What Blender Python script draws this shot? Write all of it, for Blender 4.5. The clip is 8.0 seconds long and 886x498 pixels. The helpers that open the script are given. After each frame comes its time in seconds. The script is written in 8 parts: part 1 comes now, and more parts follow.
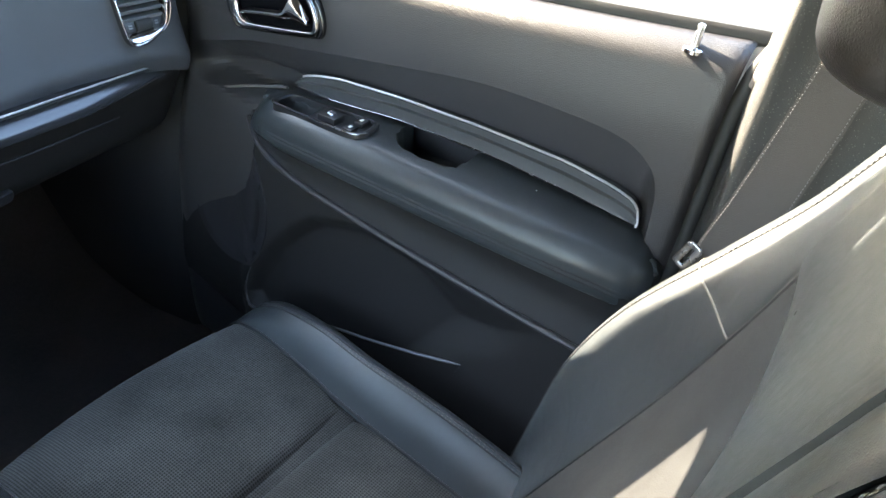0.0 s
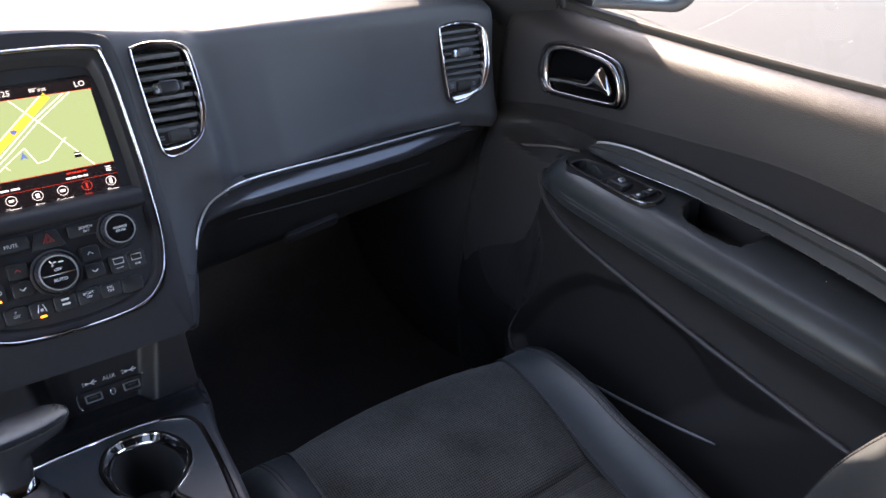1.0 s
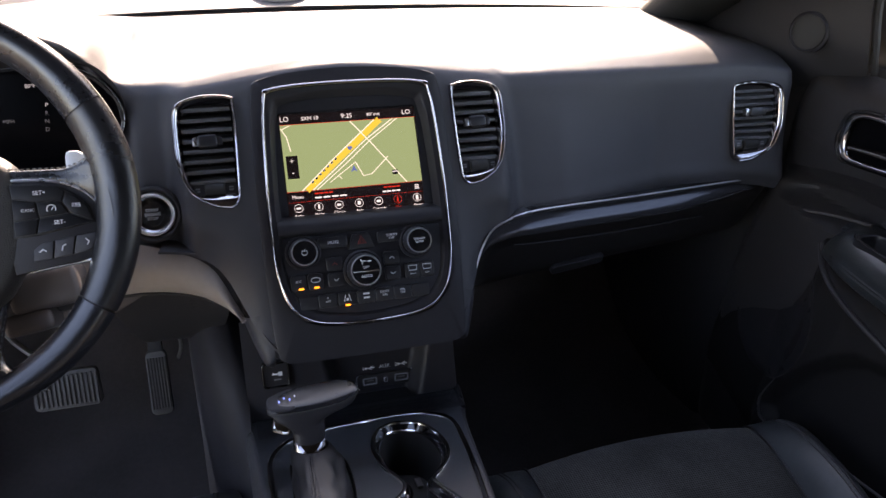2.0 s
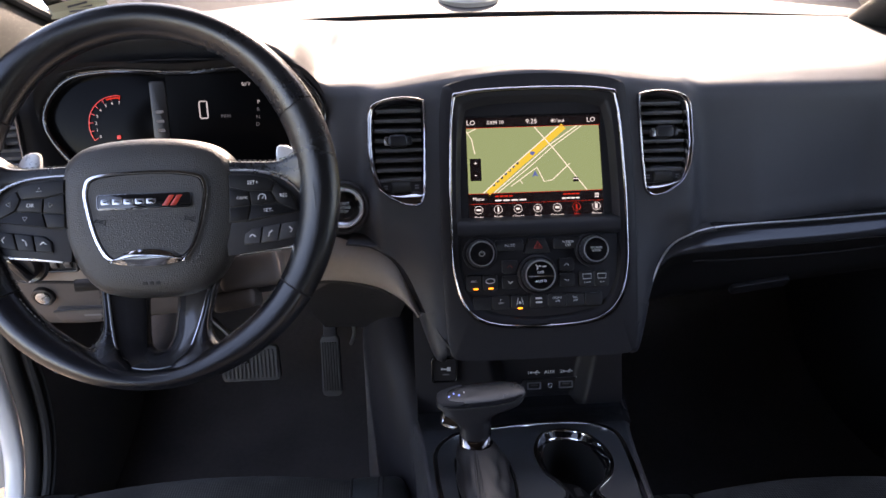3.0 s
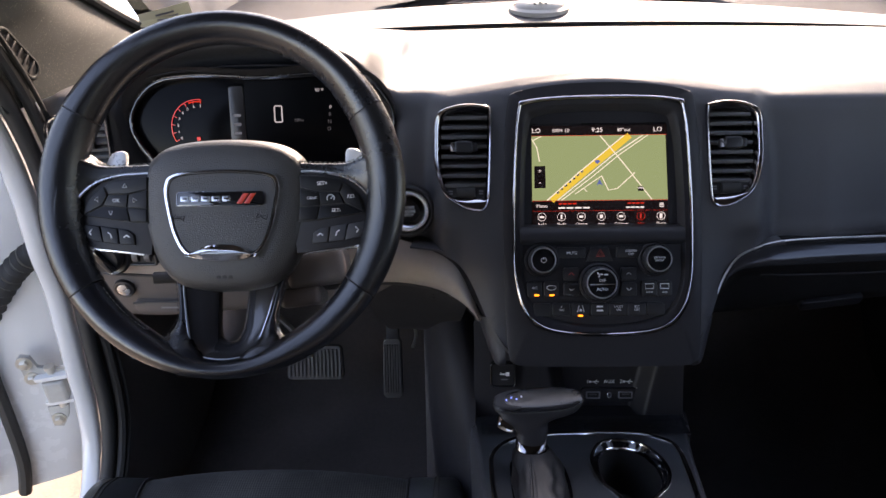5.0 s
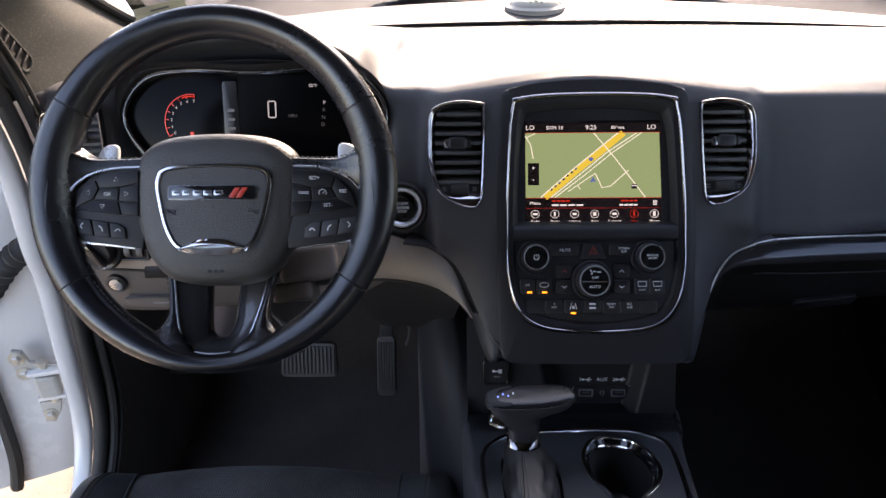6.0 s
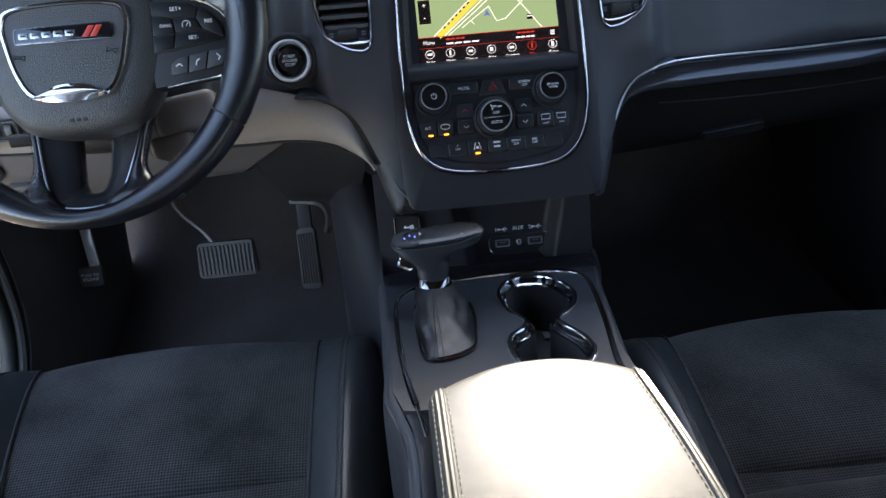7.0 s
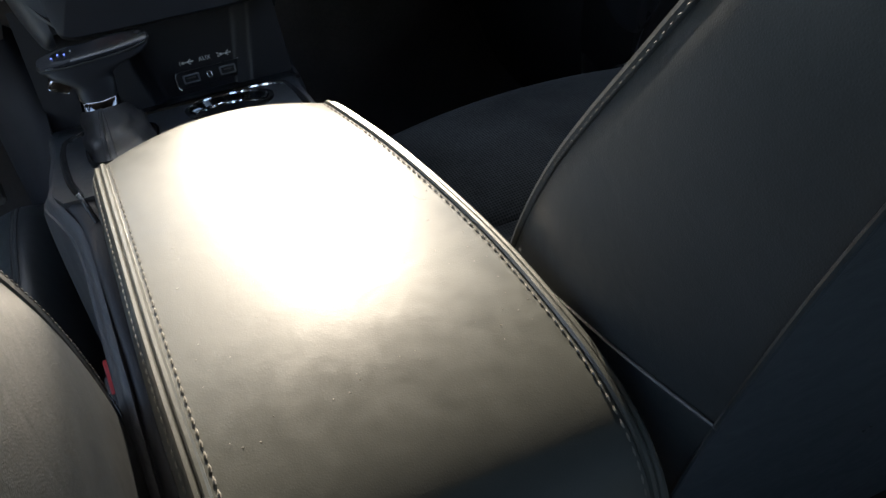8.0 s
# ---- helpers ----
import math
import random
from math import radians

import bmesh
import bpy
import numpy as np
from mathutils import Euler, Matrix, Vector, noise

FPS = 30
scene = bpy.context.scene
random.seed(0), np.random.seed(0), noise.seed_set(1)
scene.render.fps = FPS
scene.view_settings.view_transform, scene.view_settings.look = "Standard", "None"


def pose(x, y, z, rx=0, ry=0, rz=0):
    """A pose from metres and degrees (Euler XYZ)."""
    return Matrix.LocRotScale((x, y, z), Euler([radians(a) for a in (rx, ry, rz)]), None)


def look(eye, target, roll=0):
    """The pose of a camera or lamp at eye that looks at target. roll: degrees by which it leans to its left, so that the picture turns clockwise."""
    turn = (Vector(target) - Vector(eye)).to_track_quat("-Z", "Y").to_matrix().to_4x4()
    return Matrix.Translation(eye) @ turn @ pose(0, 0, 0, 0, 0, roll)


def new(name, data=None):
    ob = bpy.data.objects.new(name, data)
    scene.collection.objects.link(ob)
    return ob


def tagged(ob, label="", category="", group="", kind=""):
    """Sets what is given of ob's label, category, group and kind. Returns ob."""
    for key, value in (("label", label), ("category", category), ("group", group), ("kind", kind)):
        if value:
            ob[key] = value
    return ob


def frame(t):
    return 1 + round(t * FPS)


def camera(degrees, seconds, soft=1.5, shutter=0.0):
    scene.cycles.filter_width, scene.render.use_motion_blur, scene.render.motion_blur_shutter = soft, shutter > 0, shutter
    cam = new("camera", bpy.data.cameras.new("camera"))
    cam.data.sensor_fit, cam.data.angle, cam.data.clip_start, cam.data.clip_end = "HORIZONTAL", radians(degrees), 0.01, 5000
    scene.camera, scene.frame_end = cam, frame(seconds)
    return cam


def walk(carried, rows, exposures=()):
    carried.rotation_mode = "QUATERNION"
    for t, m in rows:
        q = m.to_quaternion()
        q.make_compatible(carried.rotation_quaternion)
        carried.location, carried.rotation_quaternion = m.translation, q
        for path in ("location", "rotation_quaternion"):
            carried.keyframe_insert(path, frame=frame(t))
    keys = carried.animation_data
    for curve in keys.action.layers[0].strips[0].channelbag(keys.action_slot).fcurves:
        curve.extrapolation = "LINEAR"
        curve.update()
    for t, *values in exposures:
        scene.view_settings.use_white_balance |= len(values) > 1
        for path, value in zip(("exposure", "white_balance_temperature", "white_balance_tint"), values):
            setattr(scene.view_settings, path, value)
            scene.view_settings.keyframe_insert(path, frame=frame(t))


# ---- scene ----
cam = camera(60.3, 8.0)
# seconds, eye x y z, yaw, pitch, roll
STEPS = [
    (0.00, -0.0164, -0.8538, 1.1152, -60.99, -35.14, 9.68),
    (0.50, -0.0459, -0.8417, 1.1340, -49.03, -35.46, 6.83),
    (1.00, -0.0853, -0.8527, 1.1442, -38.82, -33.46, 5.79),
    (1.50, -0.1243, -0.8703, 1.1608, -27.60, -32.08, 5.14),
    (2.00, -0.1473, -0.8733, 1.1812, -17.80, -32.72, 3.31),
    (2.20, -0.1599, -0.8706, 1.1865, -14.76, -32.97, 3.01),
    (3.50, -0.1749, -0.8818, 1.1858, 0.39, -32.36, -1.98),
    (4.00, -0.1735, -0.8883, 1.1878, 1.94, -32.16, -2.26),
    (4.50, -0.1716, -0.8914, 1.1875, 1.99, -31.98, -1.92),
    (6.00, -0.1642, -0.8938, 1.1819, 1.66, -31.83, -1.10),
    (6.50, -0.1502, -0.9022, 1.1468, 1.14, -32.59, -1.78),
    (7.00, -0.1132, -0.9301, 1.0614, -2.68, -36.22, -4.18),
    (7.50, -0.0908, -0.9591, 0.9823, -12.02, -39.35, -4.51),
    (8.00, -0.0780, -0.9830, 0.8894, -24.68, -41.25, -3.19),
    ]
walk(cam, [(t, pose(x, y, z, 0, 0, yaw) @ pose(0, 0, 0, 90 + pitch) @ pose(0, 0, 0, 0, 0, roll))
           for t, x, y, z, yaw, pitch, roll in STEPS],
     exposures=[(0.0, 5.05, 7400, 9), (0.5, 4.6, 8100, 22), (1.0, 4.1, 7800, 23), (1.5, 3.6, 7900, 25), (2.2, 3.2, 7900, 28), (6.5, 3.0, 7700, 24),
                (7.0, 3.5, 7000, 16), (7.5, 3.45, 7000, 10), (8.0, 2.7, 7300, 12)])

# ---------------------------------------------------------------- light
SUN_EL, SUN_AZ = 25.0, 13.0          # height of the sun, and its turn to the right of straight ahead
world = bpy.data.worlds.new("sky")
scene.world = world
world.use_nodes = True
wn = world.node_tree.nodes
sky = wn.new("ShaderNodeTexSky")
sky.sky_type, sky.sun_disc = "NISHITA", False
sky.sun_elevation, sky.sun_rotation = radians(SUN_EL), radians(SUN_AZ)
world.node_tree.links.new(sky.outputs[0], wn["Background"].inputs[0])
wn["Background"].inputs[1].default_value = 0.15

sun = new("sun", bpy.data.lights.new("sun", "SUN"))
sun.data.energy, sun.data.angle, sun.data.color = 2.35, radians(0.55), (1.0, 0.93, 0.82)
to_sun = Vector((math.sin(radians(SUN_AZ)) * math.cos(radians(SUN_EL)),
                 math.cos(radians(SUN_AZ)) * math.cos(radians(SUN_EL)), math.sin(radians(SUN_EL))))
sun.matrix_world = look(to_sun * 6, (0, 0, 0))

# ---------------------------------------------------------------- materials
def material(name, base, rough=0.5, metal=0.0, grain=0.0, size=900.0, kind="noise", spread=0.12, blotch=6.0,
             coat=0.0, sheen=0.0, wear=0.06, spec=0.5, dust=0.0, crease=0.0):
    """A procedural surface: base colour with mottling at two scales, varied gloss and a fine relief."""
    m = bpy.data.materials.new(name)
    m.use_nodes = True
    nt = m.node_tree
    n, link = nt.nodes, nt.links.new
    b = n["Principled BSDF"]
    b.inputs["Metallic"].default_value = metal
    b.inputs["Coat Weight"].default_value = coat
    b.inputs["Coat Roughness"].default_value = 0.08
    b.inputs["Sheen Weight"].default_value = sheen
    b.inputs["Specular IOR Level"].default_value = spec
    co = n.new("ShaderNodeTexCoord")
    big = n.new("ShaderNodeTexNoise")
    big.inputs["Scale"].default_value, big.inputs["Detail"].default_value = blotch, 5
    link(co.outputs["Object"], big.inputs["Vector"])
    fine = n.new("ShaderNodeTexNoise")
    fine.inputs["Scale"].default_value, fine.inputs["Detail"].default_value = blotch * 22, 4
    link(co.outputs["Object"], fine.inputs["Vector"])
    mix = n.new("ShaderNodeMath")
    mix.operation = "MULTIPLY_ADD"
    link(fine.outputs[0], mix.inputs[0])
    mix.inputs[1].default_value = 0.4
    link(big.outputs[0], mix.inputs[2])
    ramp = n.new("ShaderNodeMapRange")
    link(mix.outputs[0], ramp.inputs[0])
    ramp.inputs[1].default_value, ramp.inputs[2].default_value = 0.45, 0.95
    ramp.inputs[3].default_value, ramp.inputs[4].default_value = 1 - spread, 1 + spread
    col = n.new("ShaderNodeMix")
    col.data_type, col.blend_type = "RGBA", "MULTIPLY"
    col.inputs[0].default_value = 1
    col.inputs[6].default_value = (*base, 1)
    link(ramp.outputs[0], col.inputs[7])
    tint = col.outputs[2]
    if kind == "holes":                      # punched holes, dark inside
        dots = n.new("ShaderNodeTexVoronoi")
        dots.voronoi_dimensions = "2D"
        dots.inputs["Randomness"].default_value = 0.0
        dots.inputs["Scale"].default_value = size
        link(co.outputs["Object"], dots.inputs["Vector"])
        rim = n.new("ShaderNodeMapRange")
        link(dots.outputs[0], rim.inputs[0])
        rim.inputs[1].default_value, rim.inputs[2].default_value = 0.27, 0.43
        rim.inputs[3].default_value, rim.inputs[4].default_value = 0.34, 1.0
        hole = n.new("ShaderNodeMix")
        hole.data_type, hole.blend_type = "RGBA", "MULTIPLY"
        hole.inputs[0].default_value = 1
        link(tint, hole.inputs[6])
        link(rim.outputs[0], hole.inputs[7])
        tint = hole.outputs[2]
    if dust:                                 # pale specks of dust
        specks = n.new("ShaderNodeTexVoronoi")
        specks.inputs["Scale"].default_value = 330
        link(co.outputs["Object"], specks.inputs["Vector"])
        near = n.new("ShaderNodeMapRange")
        link(specks.outputs[0], near.inputs[0])
        near.inputs[1].default_value, near.inputs[2].default_value = 0.10, 0.22
        near.inputs[3].default_value, near.inputs[4].default_value = dust, 0.0
        chosen = n.new("ShaderNodeMath")
        chosen.operation = "MULTIPLY"
        link(near.outputs[0], chosen.inputs[0])
        link(big.outputs[0], chosen.inputs[1])
        pale = n.new("ShaderNodeMix")
        pale.data_type = "RGBA"
        link(chosen.outputs[0], pale.inputs[0])
        link(tint, pale.inputs[6])
        pale.inputs[7].default_value = (0.42, 0.40, 0.36, 1)
        tint = pale.outputs[2]
    link(tint, b.inputs["Base Color"])
    ro = n.new("ShaderNodeMapRange")
    link(mix.outputs[0], ro.inputs[0])
    ro.inputs[1].default_value, ro.inputs[2].default_value = 0.45, 0.95
    ro.inputs[3].default_value, ro.inputs[4].default_value = max(0.02, rough - wear), min(1, rough + wear)
    link(ro.outputs[0], b.inputs["Roughness"])
    if grain:
        if kind == "cells":
            t = n.new("ShaderNodeTexVoronoi")
            t.feature = "DISTANCE_TO_EDGE"
        elif kind == "holes":
            t = n.new("ShaderNodeTexVoronoi")
            t.voronoi_dimensions = "2D"
            t.inputs["Randomness"].default_value = 0.0
        else:
            t = n.new("ShaderNodeTexNoise")
            t.inputs["Detail"].default_value = 3
        t.inputs["Scale"].default_value = size
        link(co.outputs["Object"], t.inputs["Vector"])
        bump = n.new("ShaderNodeBump")
        bump.inputs["Strength"].default_value = grain
        bump.inputs["Distance"].default_value = 0.0006
        link(t.outputs[0], bump.inputs["Height"])
        link(bump.outputs[0], b.inputs["Normal"])
        if crease:                           # soft folds and dents of used leather
            folds = n.new("ShaderNodeTexNoise")
            folds.inputs["Scale"].default_value, folds.inputs["Detail"].default_value = 38, 5
            folds.inputs["Distortion"].default_value = 0.6
            link(co.outputs["Object"], folds.inputs["Vector"])
            soft = n.new("ShaderNodeBump")
            soft.inputs["Strength"].default_value = crease
            soft.inputs["Distance"].default_value = 0.003
            link(folds.outputs[0], soft.inputs["Height"])
            link(soft.outputs[0], bump.inputs["Normal"])
    return m


def glow(name, colour, strength):
    m = bpy.data.materials.new(name)
    m.use_nodes = True
    b = m.node_tree.nodes["Principled BSDF"]
    b.inputs["Base Color"].default_value = (0.01, 0.01, 0.01, 1)
    b.inputs["Roughness"].default_value = 0.25
    b.inputs["Emission Color"].default_value = (*colour, 1)
    b.inputs["Emission Strength"].default_value = strength
    return m


def glass(name, tint=(0.9, 0.95, 0.93)):
    m = bpy.data.materials.new(name)
    m.use_nodes = True
    n, link = m.node_tree.nodes, m.node_tree.links.new
    out = n["Material Output"]
    clear, shine, mix, fr = (n.new("ShaderNodeBsdfTransparent"), n.new("ShaderNodeBsdfGlossy"), n.new("ShaderNodeMixShader"),
                             n.new("ShaderNodeFresnel"))
    clear.inputs[0].default_value = (*tint, 1)
    shine.inputs["Roughness"].default_value = 0.02
    link(fr.outputs[0], mix.inputs[0])
    link(clear.outputs[0], mix.inputs[1])
    link(shine.outputs[0], mix.inputs[2])
    link(mix.outputs[0], out.inputs[0])
    return m


DASH_TOP = material("dash_skin", (0.043, 0.044, 0.050), 0.54, grain=0.55, size=900, kind="cells", spread=0.10)
DASH = material("dash_plastic", (0.034, 0.035, 0.041), 0.50, grain=0.45, size=1000, kind="cells", spread=0.12)
STACK = material("stack_plastic", (0.020, 0.0195, 0.023), 0.48, grain=0.22, size=1200, spec=0.28)
DARK = material("dark_plastic", (0.018, 0.017, 0.0185), 0.58, grain=0.2, size=900)
BUTTON = material("button_plastic", (0.015, 0.015, 0.017), 0.34, grain=0.05, size=1500)
KEYPAD = material("keypad_plastic", (0.010, 0.010, 0.0115), 0.42, grain=0.05, size=1500, spec=0.28)
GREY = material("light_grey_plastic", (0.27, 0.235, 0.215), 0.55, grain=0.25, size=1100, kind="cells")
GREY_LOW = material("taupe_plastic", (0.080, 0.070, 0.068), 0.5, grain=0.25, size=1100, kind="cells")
LEATHER = material("black_leather", (0.026, 0.030, 0.033), 0.37, grain=0.24, size=800, kind="cells", spread=0.18, wear=0.10, spec=0.5, crease=0.20)
WHEEL_LEATHER = material("wheel_leather", (0.0075, 0.0082, 0.0110), 0.24, grain=0.20, size=700, kind="cells", spread=0.15, wear=0.05, dust=0.02, spec=0.75)
GRIP_LEATHER = material("punched_leather", (0.0080, 0.0085, 0.0105), 0.27, grain=0.30, size=950, kind="cells", spread=0.2, wear=0.06, dust=0.03, spec=0.7)
GUNMETAL = material("gunmetal", (0.20, 0.20, 0.215), 0.26, 1.0, spread=0.08)
# Metal parts: a pale, mostly diffuse base stands in for light they would reflect.
BRIGHT_SILVER = material("bright_silver", (0.80, 0.80, 0.79), 0.30, 0.25, spread=0.06)
HANDLE = material("smooth_soft_plastic", (0.010, 0.0108, 0.0128), 0.25, spread=0.08, wear=0.05, spec=0.42)
STRIP = material("smoked_bright_trim", (0.060, 0.062, 0.070), 0.15, 0.60, spread=0.05, wear=0.04)
FUNNEL = material("smoked_chrome", (0.46, 0.45, 0.47), 0.08, 1.0, spread=0.06, wear=0.03)
BOOT = material("boot_leather", (0.010, 0.010, 0.012), 0.42, grain=0.3, size=700, kind="cells", spread=0.2, spec=0.5)
DARK_CHROME = material("dark_chrome", (0.33, 0.32, 0.335), 0.09, 1.0, spread=0.08, wear=0.04)
DOOR_SKIN = material("door_skin", (0.029, 0.0276, 0.0300), 0.42, grain=0.75, size=460, kind="cells", spread=0.12)
DOOR_LOW = material("door_lower_plastic", (0.0135, 0.0125, 0.0130), 0.62, grain=0.3, size=700, kind="cells", spec=0.25)
HUB = material("airbag_skin", (0.042, 0.041, 0.041), 0.43, grain=1.0, size=480, kind="cells")
SUEDE = material("perforated_suede", (0.054, 0.053, 0.051), 0.95, grain=0.5, size=310, kind="holes", spread=0.48, blotch=11, sheen=0.06, spec=0.12)
BACK_SUEDE = material("brushed_suede", (0.024, 0.024, 0.024), 0.95, grain=0.5, size=700, spread=0.4, blotch=11, sheen=0.02, spec=0.10)
# Paler than black_leather; the armrest's pale sun sheen is partly in this colour.
ARM_LEATHER = material("armrest_leather", (0.046, 0.049, 0.044), 0.37, grain=0.11, size=800, kind="cells", spread=0.2, wear=0.10, crease=0.07)
CRUMB = material("grey_dust", (0.20, 0.19, 0.17), 0.9, spread=0.2)
CARPET = material("carpet", (0.066, 0.055, 0.053), 0.98, grain=1.0, size=420, spread=0.35, sheen=0.2)
CHROME = material("chrome", (0.86, 0.86, 0.87), 0.10, 1.0, spread=0.03, wear=0.04)
SATIN = material("satin_silver", (0.55, 0.56, 0.58), 0.28, 1.0, spread=0.05)
PIANO = material("gloss_black", (0.008, 0.008, 0.009), 0.10, coat=0.5, spread=0.05, wear=0.04)
LENS = material("smoked_cover", (0.0025, 0.0025, 0.003), 0.16, spread=0.05, wear=0.02, spec=0.05)
WHITE = material("white_paint", (0.56, 0.57, 0.58), 0.25, coat=0.6, spread=0.02, blotch=2)
TRIM = material("satin_dark_trim", (0.066, 0.068, 0.072), 0.36, 0.30, spread=0.08)
BLADE = material("satin_graphite", (0.105, 0.107, 0.114), 0.36, 0.30, spread=0.08)
RUBBER = material("rubber", (0.018, 0.018, 0.018), 0.7, grain=0.2, size=600)
PEDAL = material("pedal_rubber", (0.085, 0.08, 0.077), 0.6, grain=0.3, size=500)
PRIMER = material("worn_primer", (0.30, 0.30, 0.285), 0.45, spread=0.15)
STEEL = material("zinc_steel", (0.50, 0.48, 0.43), 0.38, 0.9, spread=0.15)
THREAD = material("pale_thread", (0.16, 0.15, 0.13), 0.8, spread=0.2)
BLACK_THREAD = material("dark_thread", (0.045, 0.045, 0.05), 0.75, spread=0.2)
PALE = material("pale_plastic", (0.42, 0.405, 0.38), 0.6, grain=0.2, size=700, spread=0.1)
CLOTH = material("headliner_cloth", (0.060, 0.058, 0.056), 0.95, grain=0.5, size=700, spread=0.1)
PILLAR = material("pillar_trim", (0.027, 0.027, 0.026), 0.6, grain=0.7, size=460, kind="cells", dust=0.3)
DUSTY_TRIM = material("dusty_trim", (0.024, 0.029, 0.028), 0.72, grain=0.5, size=700, dust=0.6, spec=0.2)
DECK = material("deck_plastic", (0.026, 0.030, 0.036), 0.42, grain=0.2, size=1200, spec=0.45)
BELT = material("belt_webbing", (0.048, 0.042, 0.040), 0.75, grain=0.6, size=800)
RED = material("red_plastic", (0.45, 0.02, 0.02), 0.4)
RED_PAINT = material("red_enamel", (0.55, 0.05, 0.03), 0.3)
PRINT = material("white_print", (0.80, 0.80, 0.81), 0.6, spread=0.05)
FAINT = material("grey_print", (0.17, 0.17, 0.18), 0.6, spread=0.05)
GROUND = material("sandy_gravel", (0.076, 0.060, 0.043), 0.92, grain=0.8, size=140, spread=0.25, blotch=1.5)
ASPHALT = material("asphalt", (0.026, 0.026, 0.028), 0.9, grain=0.8, size=160, spread=0.25, blotch=2.0)
GRAVEL = material("pale_gravel", (0.235, 0.192, 0.140), 0.92, grain=0.9, size=110, spread=0.35, blotch=5.0)
PAPER = material("yellowed_paper", (0.42, 0.37, 0.22), 0.8)
BLUE_PAINT = material("blue_paint", (0.03, 0.07, 0.19), 0.2, coat=0.6)
MIRROR = material("mirror_glass", (0.9, 0.9, 0.9), 0.02, 1.0, spread=0.01, wear=0.005)
GLASS = glass("window_glass")
SIDE_GLASS = glass("side_glass", (0.74, 0.77, 0.76))
RING = material("satin_ring", (0.46, 0.46, 0.47), 0.40, 0.55, spread=0.06, wear=0.05)
BRUSHED = material("brushed_metal", (0.78, 0.78, 0.79), 0.42, 1.0, spread=0.06, wear=0.06)
GRAPHITE = material("gloss_graphite", (0.030, 0.030, 0.034), 0.17, 0.25, coat=0.4, spread=0.06, wear=0.05)
TINTED = glass("privacy_glass", (0.12, 0.125, 0.125))
REAR_GLASS = glass("rear_glass", (0.22, 0.23, 0.23))

# ---------------------------------------------------------------- mesh helpers
def spline(points, n, closed=False):
    """n points along a smooth curve through the given ones (centripetal-free Catmull-Rom)."""
    p = [Vector(q) for q in points]
    k = len(p)
    out = []
    spans = k if closed else k - 1
    for i in range(n):
        s = i * spans / (n if closed else n - 1)
        j = min(int(s), spans - 1)
        f = s - j
        if closed:
            a, b, c, d = p[(j - 1) % k], p[j % k], p[(j + 1) % k], p[(j + 2) % k]
        else:
            a, b, c, d = p[max(j - 1, 0)], p[j], p[j + 1], p[min(j + 2, k - 1)]
        out.append(0.5 * (2 * b + (c - a) * f + (2 * a - 5 * b + 4 * c - d) * f * f + (3 * b - a - 3 * c + d) * f ** 3))
    return out


def rows_mesh(rows, closed_v=False, closed_u=False, caps=False):
    """A bmesh skin over rows of points."""
    bm = bmesh.new()
    vs = [[bm.verts.new(p) for p in r] for r in rows]
    nu, nv = len(vs), len(vs[0])
    for i in range(nu if closed_u else nu - 1):
        for j in range(nv if closed_v else nv - 1):
            a, b = vs[i], vs[(i + 1) % nu]
            bm.faces.new((a[j], a[(j + 1) % nv], b[(j + 1) % nv], b[j]))
    if caps:
        bm.faces.new(list(reversed(vs[0])))
        bm.faces.new(vs[-1])
    bmesh.ops.recalc_face_normals(bm, faces=bm.faces)
    return bm


def loft(sections, nu, nv, closed_v=False, caps=False):
    """A smooth skin through sections of equal length."""
    secs = [spline(s, nv, closed_v) for s in sections]
    cols = [spline([s[j] for s in secs], nu) for j in range(len(secs[0]))]
    return rows_mesh([[c[i] for c in cols] for i in range(nu)], closed_v, False, caps)


def finish(bm, thick=0.0, outward=None, smooth=True):
    """Turn normals towards a given direction and give the sheet a thickness behind it."""
    if outward is not None:
        bm.normal_update()
        total = sum((f.normal * f.calc_area() for f in bm.faces), Vector())
        if total.dot(Vector(outward)) < 0:
            bmesh.ops.reverse_faces(bm, faces=bm.faces)
    if thick:
        bm.normal_update()
        front = list(bm.faces)
        edge = [e for e in bm.edges if e.is_boundary]
        back = {v: bm.verts.new(v.co - v.normal * thick) for v in list(bm.verts)}
        for f in front:
            bm.faces.new([back[v] for v in reversed(f.verts)])
        for e in edge:
            l = e.link_loops[0]
            a, b = l.vert, l.link_loop_next.vert
            bm.faces.new((b, a, back[a], back[b]))
    for f in bm.faces:
        f.smooth = smooth
    return bm


def mesh_of(name, bm, mat, sharp=40):
    me = bpy.data.meshes.new(name)
    bm.normal_update()
    for e in bm.edges:
        if len(e.link_faces) == 2 and e.calc_face_angle(0) > radians(sharp):
            e.smooth = False
    for f in bm.faces:
        f.smooth = True
    bm.to_mesh(me)
    bm.free()
    me.materials.append(mat)
    return me


def part(name, bm, mat, parent=None, label="", sharp=40, m=None):
    """One mesh object under a thing or part (or on its own)."""
    ob = new(name, mesh_of(name, bm, mat, sharp))
    if parent is not None:
        ob.parent = parent
    if m is not None:
        ob.matrix_basis = m
    if label:
        tagged(ob, label)
    return ob


def thing(name, label, category, group="", kind="", at=None):
    ob = new(name)
    ob.empty_display_size = 0.05
    if at is not None:
        ob.matrix_basis = at
    return tagged(ob, label, category, group, kind)


